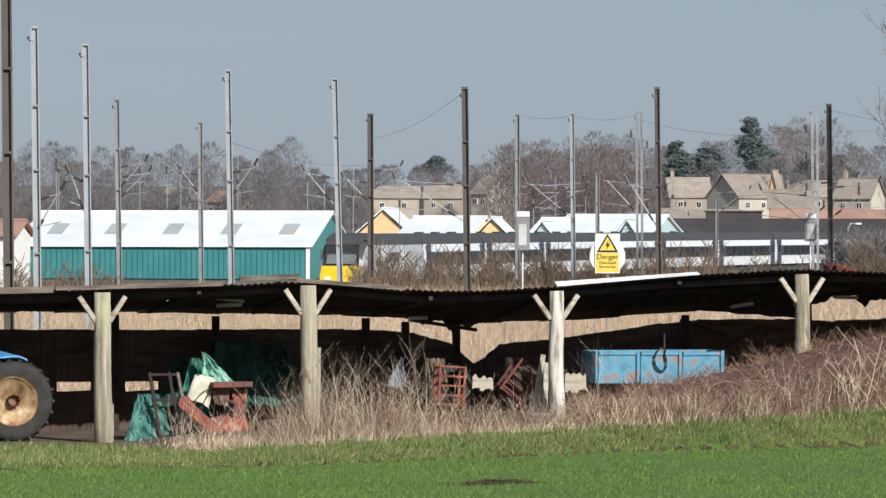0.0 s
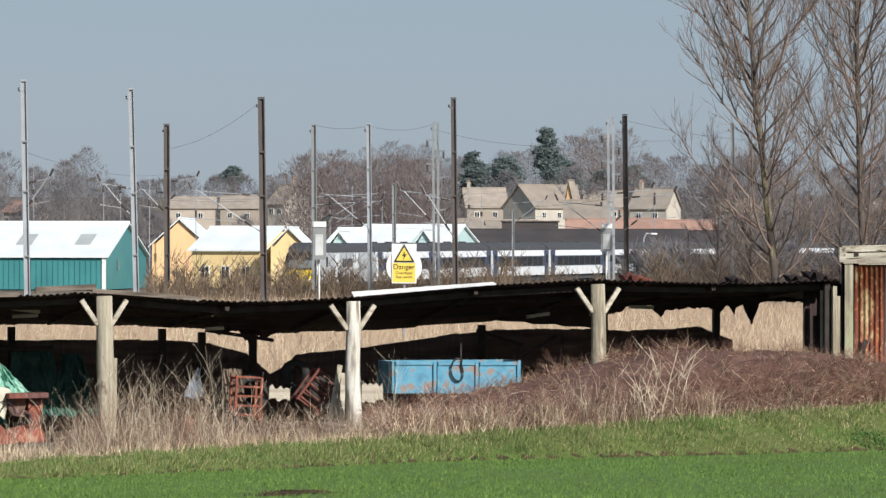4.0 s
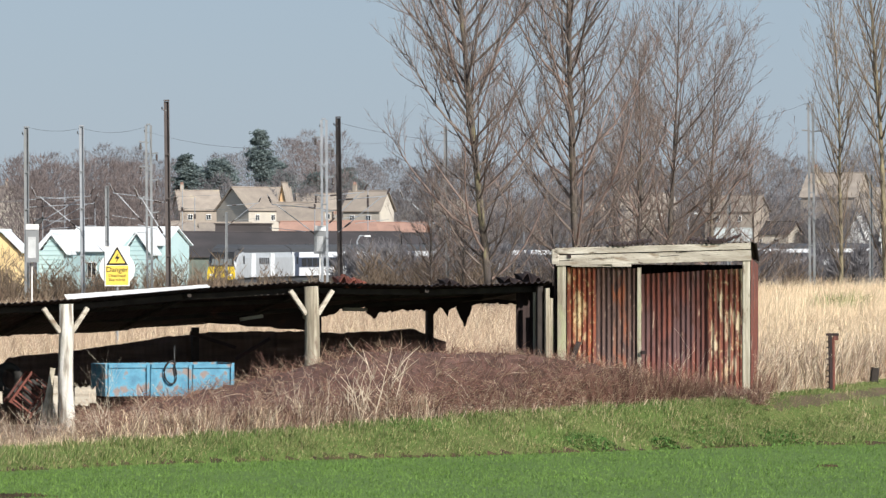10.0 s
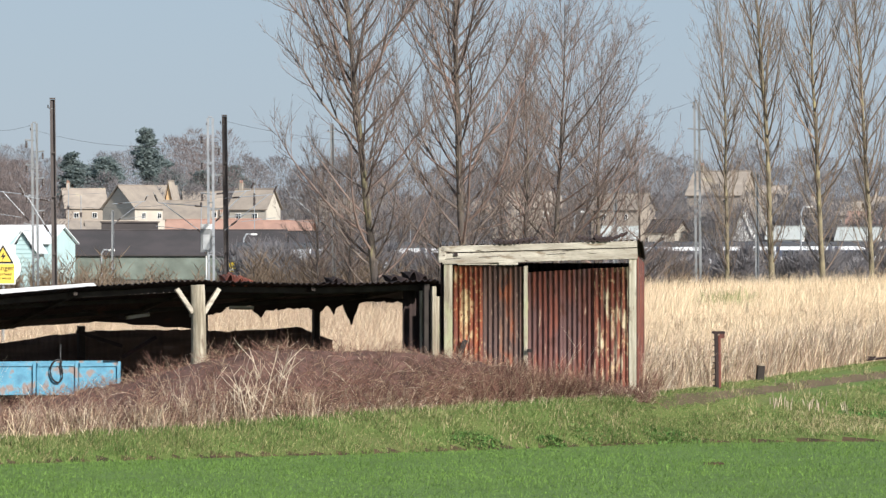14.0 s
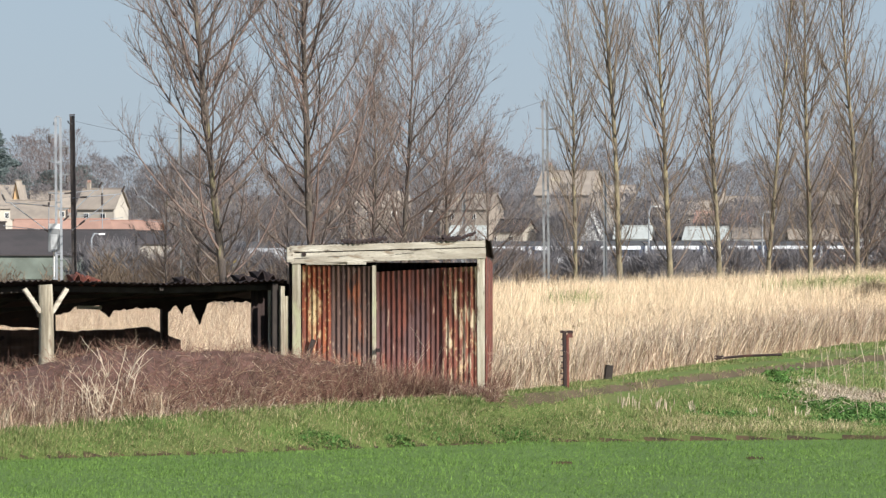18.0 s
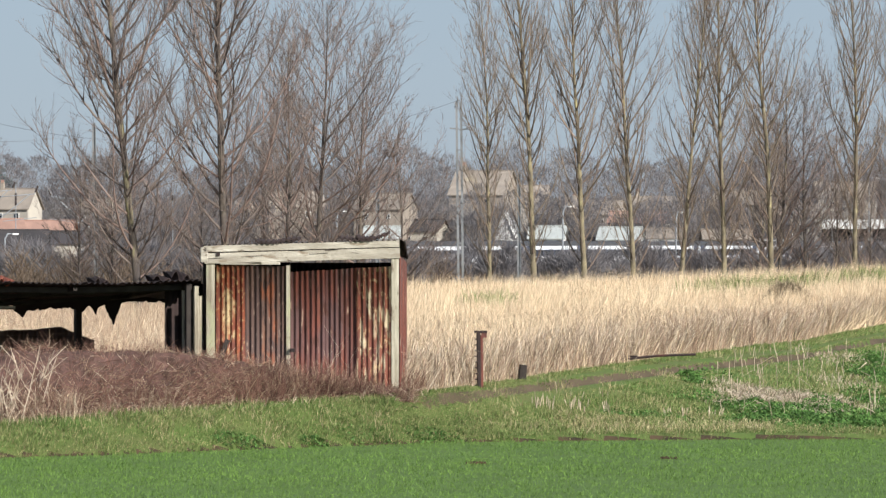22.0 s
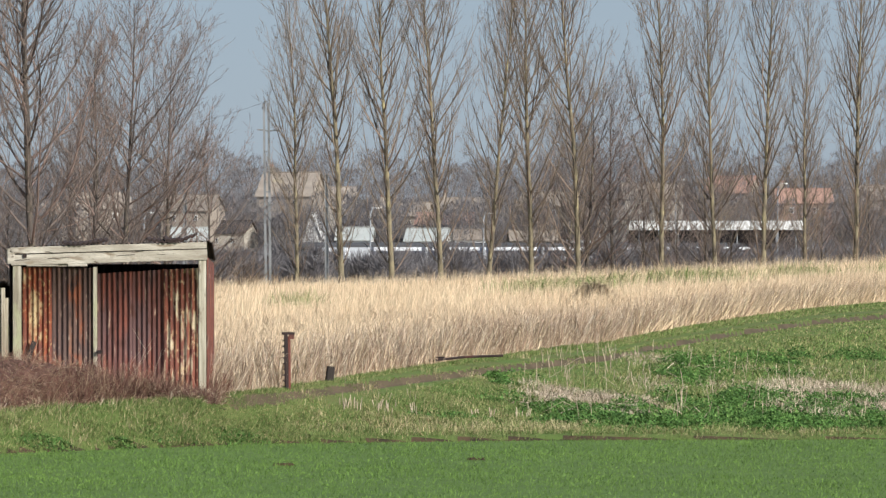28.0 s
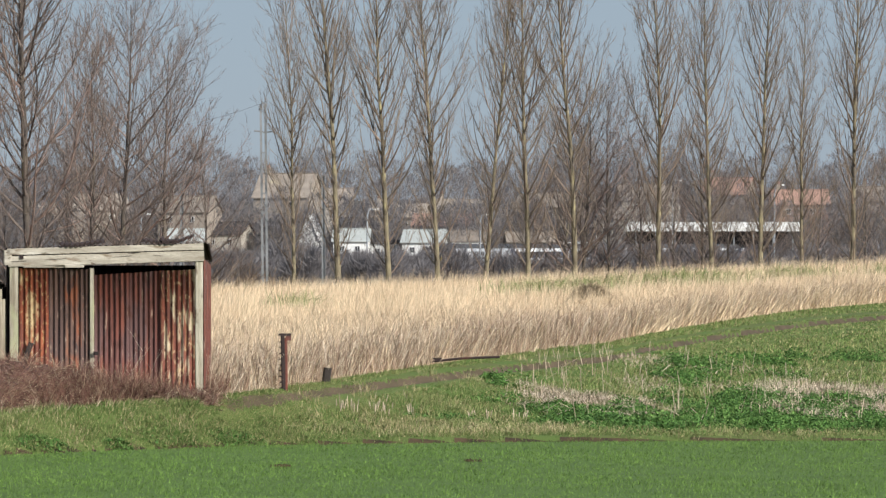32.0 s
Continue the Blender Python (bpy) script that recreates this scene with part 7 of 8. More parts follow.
# ---- far woods ----
def far_wood():
    """Bare woods on the hillside, in strokes of twigs."""
    R, g = random.Random(3), np.random.default_rng(9)
    spots = []
    for u in range(-1000, 2900, 20):
        low = 0.55 if -260 < u < 110 else (0.85 if u < -260 else 1.0)
        spots.append((u + R.uniform(-15, 15), R.uniform(840, 960), R.uniform(7, 13) * low))
        spots.append((u + R.uniform(-15, 15), R.uniform(1000, 1250), R.uniform(9, 15) * low))
    for u in list(range(-800, -150, 24)) + list(range(760, 1500, 16)) + list(range(1500, 2150, 13)) + list(range(2150, 2480, 32)) + list(range(2480, 2850, 16)):
        spots.append((u + R.uniform(-15, 15), R.uniform(835, 860), R.uniform(6, 13)))
    for u in range(1250, 2800, 16):
        spots.append((u + R.uniform(-10, 10), R.uniform(775, 800), R.uniform(1.8, 4.6)))
    for u in range(-900, 2800, 22):
        spots.append((u + R.uniform(-10, 10), R.uniform(600, 680) if u < 700 else R.uniform(345, 380), R.uniform(2.5, 4.2)))
    red = [(u + R.uniform(-8, 8), R.uniform(690, 740), R.uniform(13, 17.5) * (0.72 if 196 < u < 226 else 1)) for u in range(100, 350, 9)]
    red += [(u + R.uniform(-8, 8), R.uniform(900, 1000), R.uniform(14, 19)) for u in list(range(590, 680, 14))]
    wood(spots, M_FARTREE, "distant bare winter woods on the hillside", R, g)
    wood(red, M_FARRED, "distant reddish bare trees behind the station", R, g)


def wood(spots, material, label, R, g):
    """Bare tree crowns at bearing, distance and height."""
    V = []
    for u, r, h in spots:
        n = int(560 + 45 * h)
        x, y = spot(u, r)
        z = float(terrain(x, y))
        k = g.uniform(0.12, 1, n) ** 0.8
        rad = h * 0.36 * np.sqrt(np.clip(1.08 - (2 * k - 0.9) ** 2, 0.05, 1)) * g.uniform(0, 1, n) ** 0.5
        a = g.uniform(0, 6.283, n)
        c = np.stack([x + rad * np.cos(a), y + rad * np.sin(a), z + h * k], 1)
        d = np.stack([np.cos(a) * 0.6, np.sin(a) * 0.6, g.uniform(0.3, 1.4, n)], 1) + g.normal(0, 0.35, (n, 3))
        d *= (g.uniform(0.5, 1.5, n) / np.linalg.norm(d, axis=1))[:, None]
        w = g.normal(0, 1, (n, 3))
        w *= (g.uniform(0.03, 0.075, n) / np.linalg.norm(w, axis=1))[:, None]
        V.append(np.stack([c - w, c + w, c + d], 1).reshape(-1, 3))
        t = np.array([[x - 0.16, y, z - 0.5], [x + 0.16, y, z - 0.5], [x + R.uniform(-0.4, 0.4), y, z + h * 0.8]])
        V.append(t)
    V = np.concatenate(V)
    cloud("far_woods", V, np.arange(len(V)).reshape(-1, 3), material, label, "woods")


far_wood()


def pine(u, r, v0, v1, width, seed, label):
    x, y = spot(u, r)
    z0 = float(terrain(x, y))
    h = lift(v1, r) - z0
    ob = thing("pine_tree", pose(x, y, z0), label, "tree")
    part("trunk", Shape().tube([(0, 0, -0.5), (0.1, 0, h * 0.6), (0, 0, h * 0.95)], [0.4, 0.25, 0.05], 8), M_BARK, ob)
    g = np.random.default_rng(seed)
    n = 9000
    zb = (lift(v0, r) - z0) / h
    w = width * r / F / 2
    # boughs of needles round the stem, with gaps between them
    m = 34
    kb = g.uniform(0, 1, m) ** 0.85
    kb[:3] = 0.97, 0.9, 0.84
    out = w * 0.78 * np.clip(1 - kb ** 1.7, 0.03, 1) ** 0.8 * g.uniform(0.35, 1, m) * np.where(kb < 0.2, 0.75, 1)
    ab = g.uniform(0, 6.283, m)
    pick = g.integers(0, m, n)
    size = (0.07 + 0.09 * g.uniform(0, 1, m)) * w * (1.7 - 0.9 * kb)
    c = np.stack([out[pick] * np.cos(ab[pick]), out[pick] * np.sin(ab[pick]), h * (zb + (1 - zb) * kb[pick])], 1) + g.normal(0, 1, (n, 3)) * size[pick, None] * np.array([1.1, 1.1, 0.5])
    d = g.normal(0, 1, (n, 3, 3)) * np.array([0.3, 0.3, 0.16])
    verts = (c[:, None] + d).reshape(-1, 3)
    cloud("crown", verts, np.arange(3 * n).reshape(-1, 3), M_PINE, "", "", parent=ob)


for row in ((543, 900, 112, 206, 74, 1), (575, 930, 90, 150, 70, 2), (412, 900, 88, 164, 60, 3), (470, 940, 88, 152, 110, 4), (430, 980, 92, 140, 80, 5), (-12, 1300, 112, 136, 60, 6), (640, 950, 95, 130, 60, 7), (700, 1000, 96, 140, 70, 8)):
    pine(*row, "dark green pine tree standing above the houses")


# ---- grasses, reeds, brambles ----
def scatter(n, u0, u1, r0, r1, g):
    """Random plan positions in a sector, even over its area; r0 and r1 may be functions of the bearing."""
    u = g.uniform(u0, u1, n)
    lo = r0(u) if callable(r0) else np.full(n, float(r0))
    hi = r1(u) if callable(r1) else np.full(n, float(r1))
    r = np.sqrt(lo ** 2 + (hi ** 2 - lo ** 2) * g.uniform(0, 1, n))
    return r * np.sin(u / F), r * np.cos(u / F), u, r


def blades(name, x, y, h, w, lean, material, label, category, g, z=None, bend=0.5, thin=False, drift=0.12):
    """Bent tapering blades, three triangles each, or one where thin."""
    n = len(x)
    z = terrain(x, y) - 0.02 if z is None else z
    a = g.uniform(0, 6.283, n)
    dx, dy = np.cos(a) * w / 2, np.sin(a) * w / 2
    b = g.uniform(0, 6.283, n)
    lx, ly = np.cos(b) * lean * h + drift * h, np.sin(b) * lean * h
    h = np.broadcast_to(h, n)
    if thin:
        P = np.stack([np.stack([x - dx, y - dy, z], 1), np.stack([x + dx, y + dy, z], 1), np.stack([x + lx, y + ly, z + h * (1 - bend * lean)], 1)], 1)
        return cloud(name, P.reshape(-1, 3), np.arange(3 * n).reshape(-1, 3), material, label, category)
    P = np.empty((n, 5, 3))
    P[:, 0] = np.stack([x - dx, y - dy, z], 1)
    P[:, 1] = np.stack([x + dx, y + dy, z], 1)
    P[:, 2] = np.stack([x - dx * 0.8 + lx * 0.35, y - dy * 0.8 + ly * 0.35, z + h * 0.62], 1)
    P[:, 3] = np.stack([x + dx * 0.8 + lx * 0.35, y + dy * 0.8 + ly * 0.35, z + h * 0.62], 1)
    P[:, 4] = np.stack([x + lx, y + ly, z + h * (1 - bend * lean)], 1)
    f = np.array([[0, 1, 3], [0, 3, 2], [2, 3, 4]])
    faces = (np.arange(n)[:, None, None] * 5 + f).reshape(-1, 3)
    return cloud(name, P.reshape(-1, 3), faces, material, label, category)


def bank(u):
    return np.interp(u, BANK_U, BANK_R)


def edge(u):
    return np.interp(u, EDGE_U, EDGE_R)


def patchy(x, y, s, seed=0.0):
    """A smooth field between 0 and 1, for patches."""
    return 0.5 + 0.25 * (np.sin(x / s + seed) * np.cos(y / s * 1.3 + seed * 2) + np.sin(x / s * 2.3 + y / s * 1.7 + seed) + 0)


def build_grass():
    g = rng

    def thinned(cells, u0, u1):
        """Fewer and fewer towards the bearing u0."""
        q = g.uniform(0, 1, len(cells[2])) < np.clip((cells[2] - u0) / (u1 - u0), 0, 1)
        return tuple(c[q] for c in cells)

    x, y, u, r = scatter(430000, -950, 2650, 66, lambda u: bank(u) - 0.4, g)
    clump = np.clip(0.55 + 0.8 * np.sin(x * 23 + 4 * np.sin(y * 5)) * np.sin(y * 9 + 3 * np.sin(x * 13)), 0.3, 1.3)
    h = g.uniform(0.03, 0.08, len(x)) * (0.75 + 0.5 * patchy(x, y, 3.0)) * clump
    blades("crop_blades", x, y, h + 0.02, 0.017, g.uniform(0.2, 0.7, len(x)), M_BLADE, "short green winter cereal crop", "crop", g, thin=True)
    parts = [scatter(170000, -950, 2700, lambda u: bank(u) + 0.3, lambda u: np.minimum(edge(u) + 0.6, bank(u) + 12), g),
             thinned(scatter(155000, 1240, 2000, lambda u: bank(u) + 0.3, lambda u: edge(u) + 0.6, g), 1240, 1520),
             scatter(110000, 2000, 2700, lambda u: bank(u) + 0.3, lambda u: np.minimum(edge(u), 130), g),
             scatter(100000, 2000, 2700, 126, lambda u: edge(u) + 0.6, g)]
    x, y, u, r = (np.concatenate(q) for q in zip(*parts))
    k = (r - bank(u)) / (edge(u) - bank(u))
    worn = track_wear(u, k) * np.clip((u - 1560) / 200, 0, 1)
    low = (worn > 0.25) & (g.uniform(0, 1, len(u)) < worn + 0.2)
    rut = (r - bank(u) - RUT * (edge(u) - bank(u))) / (r / 105)
    bare = (rut > -0.5) & (rut < 0.35) & (u > 1480) & (g.uniform(0, 1, len(u)) < 0.78)
    bare |= (r < bank(u) + 0.6) & (g.uniform(0, 1, len(u)) < np.interp(u, [1400, 1750, 2200, 2500], [0.25, 0.8, 0.8, 0.5]) * (0.35 + 1.1 * patchy(x, y, 0.35, 4.0)))
    clump = np.clip(0.5 + 0.9 * np.sin(x * 9 + 3 * np.sin(y * 4)) * np.sin(y * 7 + 2 * np.sin(x * 5)), 0.25, 1.3)
    h = g.uniform(0.06, 0.2, len(x)) * (0.45 + 0.7 * patchy(x, y, 0.7)) * (0.55 + 0.6 * clump) * np.where((r > edge(u) - 6) & (u > 1400), 0.7, 1.0)
    h *= np.where((u > 1400) & (np.abs(k - 0.78) < 3.2 * np.interp(u, [1450, 1900, 2600], [0.1, 0.075, 0.045])) & (k < 0.92), 0.55, 1.0)
    h += 0.02
    w = 0.017 + 0.0005 * np.maximum(r - 100, 0)
    h *= np.where((rut > -2.0) & (rut < -0.5) & (u > 1600), 0.6, 1.0)
    q = ~low & ~bare
    low &= ~bare
    low &= g.uniform(0, 1, len(u)) < 0.3
    blades("bank_grass", x[q], y[q], h[q], w[q], g.uniform(0.2, 0.9, q.sum()), M_TURF, "green grass on the bank with dry patches", "grass", g, thin=True)
    blades("track_grass", x[low], y[low], h[low] * 0.4, w[low], g.uniform(0.4, 1.2, low.sum()), M_LOWTURF, "short trodden brownish grass on the track", "grass", g, thin=True)
    # dry tufts on the bank
    X, Y = [], []
    for i in range(96):
        u0 = g.uniform(1560, 2600) if i > 12 else g.uniform(-300, 1500)
        x0, y0 = spot(u0, bank(u0) + g.uniform(0.8, max(1.2, min(7.0 if i < 52 else 26.0, edge(u0) - bank(u0)))))
        n = int(g.uniform(30, 110))
        X.append(x0 + g.normal(0, 0.17, n))
        Y.append(y0 + g.normal(0, 0.3, n))
    for i in range(56):
        u0 = g.uniform(1660, 2090)
        x0, y0 = spot(u0, bank(u0) + g.uniform(1.0, 4.5))
        n = int(g.uniform(60, 150))
        X.append(x0 + g.normal(0, 0.12, n))
        Y.append(y0 + g.normal(0, 0.2, n))
    X, Y = np.concatenate(X), np.concatenate(Y)
    blades("dry_tufts", X, Y, g.uniform(0.08, 0.26, len(X)), 0.009, g.uniform(0.3, 1.1, len(X)), M_TUFT, "dry straw tufts on the grass bank", "grass", g)
    # dry grass along the bank's upper edge, before the shed
    x, y, u, r = scatter(60000, -950, 1460, lambda u: edge(u) - 0.5, lambda u: edge(u) + 4.5, g)
    k = g.uniform(0, 1, len(x)) < np.interp(u, [-600, -500, -440, -250, 300, 500, 1300, 1460], [0.0, 0.1, 0.7, 0.6, 0.6, 0.4, 0.35, 0.9]) * np.clip(0.15 + 1.5 * patchy(x, y, 0.45, 2.0), 0, 1) * np.clip(1.1 - (r - edge(u)) / 6, 0, 1)
    x, y, r, u = x[k], y[k], r[k], u[k]
    h = g.uniform(0.12, 0.45, len(x)) * np.interp(u, [-500, -430, -250, 200, 320, 700, 1000], [0.35, 0.8, 0.75, 0.7, 1.6, 1.5, 0.9]) * (0.45 + 1.0 * patchy(x, y, 0.7))
    far = (u > 520 + g.normal(0, 120, len(u))) | (g.uniform(0, 1, len(u)) < 0.58)
    for q, m, lb in ((~far, M_REED, "pale dry winter grass before the shed"), (far, M_REED2, "brown dry winter grass below the brambles")):
        blades("dry_grass", x[q], y[q], h[q] * (0.75 if m is M_REED2 else 1.0), 0.01, g.uniform(0.3, 1.4, q.sum()), m, lb, "dry grass", g, drift=g.normal(0.1, 0.3, q.sum()))
    # reed bed
    x, y, u, r = scatter(190000, 1380, 2720, lambda u: edge(u) + 0.7, lambda u: np.maximum(145, edge(u) + 20), g)
    h = g.uniform(0.5, 1.4, len(x)) * np.clip((r - edge(u)) / 2.5 + 0.8, 0.4, 1) * (0.6 + 0.65 * patchy(x, y, 1.3))
    top = g.uniform(0, 1, len(x)) < np.clip((r - edge(u)) / 22, 0.12, 0.75) * (0.7 + 0.6 * patchy(x, y, 2.6, 1.0))
    sway = 0.1 + 0.5 * (patchy(x, y, 1.9, 3.0) - 0.5) + g.normal(0, 0.12, len(x))
    blades("reed_bed", x[top], y[top], h[top], 0.011, g.uniform(0.1, 1.1, top.sum()), M_REED, "tall dry straw-coloured reeds", "reeds", g, drift=sway[top])
    blades("reed_bed", x[~top], y[~top], h[~top] * 0.95, 0.0105, g.uniform(0.1, 1.1, (~top).sum()), M_REED2, "tall dry brown reeds", "reeds", g, drift=sway[~top])
    # long bent stems that stand out of the bed
    x, y, u, r = scatter(2600, 1400, 2700, lambda u: edge(u) + 0.4, lambda u: edge(u) + 14, g)
    blades("reed_bed", x, y, g.uniform(0.7, 1.5, len(x)), 0.013, g.uniform(0.5, 1.3, len(x)), M_STALK, "bleached reed stems leaning out of the bed", "reeds", g, drift=g.normal(0.1, 0.3, len(x)))
    x, y, u, r = scatter(170000, 1300, 2750, lambda u: np.maximum(edge(u), 140), 245, g)
    blades("reed_bed", x, y, g.uniform(0.8, 1.6, len(x)) * (0.65 + 0.6 * patchy(x, y, 4, 2)), 0.026, g.uniform(0.1, 0.8, len(x)), M_REED, "tall dry straw-coloured reeds", "reeds", g, thin=True, drift=0.1 + 0.5 * (patchy(x, y, 3.1, 3.0) - 0.5))
    x, y, u, r = scatter(210000, -1000, 1450, 101, 232, g)
    far = g.uniform(0, 1, len(x)) < 0.85
    for q, m in ((far, M_REED2), (~far, M_REED)):
        blades("reed_bed", x[q], y[q], g.uniform(0.5, 1.45, q.sum()), 0.016, g.uniform(0.1, 1.0, q.sum()), m, "tall dry reeds behind the shed", "reeds", g, thin=True, drift=g.normal(0.1, 0.25, q.sum()))
    # green tussocks in the reeds
    X, Y = [], []
    for u0, r0, k in ((1985, 188, 1.0), (2050, 192, 1.2), (2215, 205, 1.0), (2262, 208, 1.4), (2300, 200, 1.0), (2450, 212, 1.2), (2640, 215, 1.3), (1570, 172, 0.6), (2120, 200, 0.7)):
        x0, y0 = spot(u0, r0)
        n = int(480 * k)
        X.append(x0 + g.normal(0, 0.75 * k, n))
        Y.append(y0 + g.normal(0, 1.6, n))
    X, Y = np.concatenate(X), np.concatenate(Y)
    blades("green_tussocks", X, Y, g.uniform(1.1, 1.75, len(X)), 0.03, g.uniform(0.2, 0.6, len(X)), M_TURF, "green grass tussocks among the reeds", "grass", g)


build_grass()


def strands(name, paths, radii, material, label, category):
    """Many thin stems in one mesh."""
    v, f = [], []
    for p, q in zip(paths, radii):
        strand([Vector(a) for a in p], q, v, f)
    return cloud(name, v, f, material, label, category)


def stem(R, x, y, z, h, lean, bits=4, wig=0.12):
    a = R.uniform(0, 6.283)
    d = Vector((math.cos(a) * lean, math.sin(a) * lean, 1)).normalized()
    p, out = Vector((x, y, z)), []
    for i in range(bits + 1):
        out.append(p.copy())
        d = (d + Vector((R.uniform(-wig, wig), R.uniform(-wig, wig), R.uniform(-wig, wig) * 0.5))).normalized()
        p = p + d * h / bits
    return out


BRAMBLE_U = [230, 275, 331, 497, 650, 735, 1018, 1168, 1268, 1368, 1450]
BRAMBLE_V = [-276, -264, -250, -216, -178, -158, -166, -190, -222, -248, -268]


def bramble_top(u, r):
    return H + np.interp(u, BRAMBLE_U, BRAMBLE_V) * r / F


def build_brambles():
    R = random.Random(17)
    # a dense core sheet, coloured dark for the shade between the stems
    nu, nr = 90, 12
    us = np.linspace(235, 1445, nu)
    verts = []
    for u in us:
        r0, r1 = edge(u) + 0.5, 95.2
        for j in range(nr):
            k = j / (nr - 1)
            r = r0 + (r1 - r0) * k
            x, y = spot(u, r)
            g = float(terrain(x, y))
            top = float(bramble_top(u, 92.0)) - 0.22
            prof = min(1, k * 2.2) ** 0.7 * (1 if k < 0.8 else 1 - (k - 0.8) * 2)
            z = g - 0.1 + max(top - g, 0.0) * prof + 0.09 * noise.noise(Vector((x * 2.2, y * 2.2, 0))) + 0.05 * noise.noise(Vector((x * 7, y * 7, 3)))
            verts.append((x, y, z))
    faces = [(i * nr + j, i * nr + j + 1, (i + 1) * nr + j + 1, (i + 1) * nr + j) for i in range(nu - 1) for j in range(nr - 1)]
    cloud("bramble_shade_core", verts, faces, M_THICKET, "dense reddish-brown bramble core, darkened as the shade between stems", "brambles")
    for count, material, q0, q1, label in ((21000, M_BRAMBLE, 0.0024, 0.0044, "tangled reddish-brown bramble stems"), (1700, M_REED2, 0.0022, 0.0036, "pale dead stems tangled in the brambles"), (420, M_STALK, 0.0025, 0.004, "bleached thin stems standing in the brambles")):
        paths, radii = [], []
        for i in range(count):
            u = R.uniform(225, 1440)
            back = 95 - edge(u)
            k = R.random() ** 1.3
            r = edge(u) + 0.2 + back * k
            x, y = spot(u, r)
            g = float(terrain(x, y))
            top = float(bramble_top(u, 92.0)) + 0.06 * math.sin(u / 17.0) + 0.05 * math.sin(u / 7.3)
            z = g + max(top - 0.3 - g, 0.02) * min(1, k * 2.2) ** 0.7 * R.uniform(0.45, 1.0)
            a = R.uniform(0, 6.283)
            ln = R.uniform(0.15, 0.5) * (1.0 if u < 1250 else 0.75)
            up = R.uniform(0.2, 1.8) if R.random() < 0.65 else R.uniform(-0.2, 0.5)
            d = Vector((math.cos(a), math.sin(a) * 0.7, up)).normalized()
            p, path = Vector((x, y, z)), []
            for j in range(4):
                path.append(p.copy())
                p = p + d * ln / 3
                d = (d + Vector((R.uniform(-0.3, 0.3), R.uniform(-0.3, 0.3), R.uniform(-0.35, 0.1)))).normalized()
            paths.append(path)
            q = R.uniform(q0, q1)
            radii.append([q, q, q * 0.8, q * 0.4])
        strands("bramble_stems", paths, radii, material, label, "brambles")
    paths, radii = [], []
    for i in range(2300):
        u = 1120 + 330 * R.random() ** 0.8
        r = edge(u) + R.uniform(0.0, 1.0)
        x, y = spot(u, r)
        h = R.uniform(0.25, 0.9) * float(np.interp(u, [1120, 1300, 1450], [1.1, 1.0, 0.6]))
        paths.append(stem(R, x, y, float(terrain(x, y)), h, R.uniform(0.1, 0.9), 4, 0.25))
        q = R.uniform(0.003, 0.006)
        radii.append([q, q, q * 0.8, q * 0.6, q * 0.4])
    strands("bramble_stems", paths, radii, M_BRAMBLE, "thin reddish stems before the hut", "brambles")
    # bleached upright shoots in the brambles and weeds
    paths, radii = [], []
    groups = [(698, 806, 26, 0.45, 1.6), (-230, 0, 44, 0.8, 1.9), (-480, -330, 44, 0.4, 1.1), (-230, 260, 24, 0.5, 1.35), (-330, -200, 18, 0.5, 1.3), (240, 620, 26, 0.4, 0.9), (1180, 1480, 40, 0.4, 1.1), (1440, 1480, 3, 0.7, 0.9), (330, 660, 10, 0.5, 1.0), (222, 280, 7, 1.0, 1.7), (560, 660, 8, 0.8, 1.3), (1225, 1300, 4, 0.9, 1.5)]
    for u0, u1, n, h0, h1 in groups:
        for i in range(n):
            u = R.uniform(u0, u1)
            r = edge(u) + R.uniform(0.2, 1.6)
            x, y = spot(u, r)
            h = R.uniform(h0, h1)
            main = stem(R, x, y, float(terrain(x, y)), h, R.uniform(0.05, 0.45), 5, 0.12 if u0 == 698 else 0.2)
            paths.append(main)
            q = R.uniform(0.0024, 0.005) * (3.4 if u0 == 698 else 0.95)
            radii.append([q, q * 0.9, q * 0.8, q * 0.65, q * 0.5, q * 0.3])
            for j in range(R.randint(2, 5)):
                o = main[R.randint(1, 4)]
                paths.append(stem(R, o.x, o.y, o.z, h * R.uniform(0.2, 0.5), 0.9, 3))
                radii.append([q * 0.6, q * 0.5, q * 0.4, q * 0.25])
    strands("bleached_shoots", paths, radii, M_STALK, "bleached leafless shoots standing before the shed", "dead stems")
    # clumps of dead grass standing in the brambles
    g = np.random.default_rng(31)
    X, Y, Hh = [], [], []
    for u0, u1, n in ((760, 830, 7), (690, 740, 3), (480, 570, 4), (600, 680, 4), (940, 1010, 3), (330, 470, 6), (1180, 1440, 10)):
        for i in range(n):
            u = g.uniform(u0, u1)
            x, y = spot(u, float(edge(u)) + g.uniform(0.4, 1.3))
            k = int(g.uniform(70, 150))
            X.append(x + g.normal(0, 0.13, k))
            Y.append(y + g.normal(0, 0.15, k))
            Hh.append(g.uniform(0.3, 0.85, k) * (0.75 if u > 1100 else 1.0))
    X, Y, Hh = np.concatenate(X), np.concatenate(Y), np.concatenate(Hh)
    blades("grass_clumps", X, Y, Hh, 0.009, g.uniform(0.2, 0.9, len(X)), M_REED2, "clumps of dead grass standing in the brambles", "dry grass", g, drift=g.normal(0.1, 0.3, len(X)))
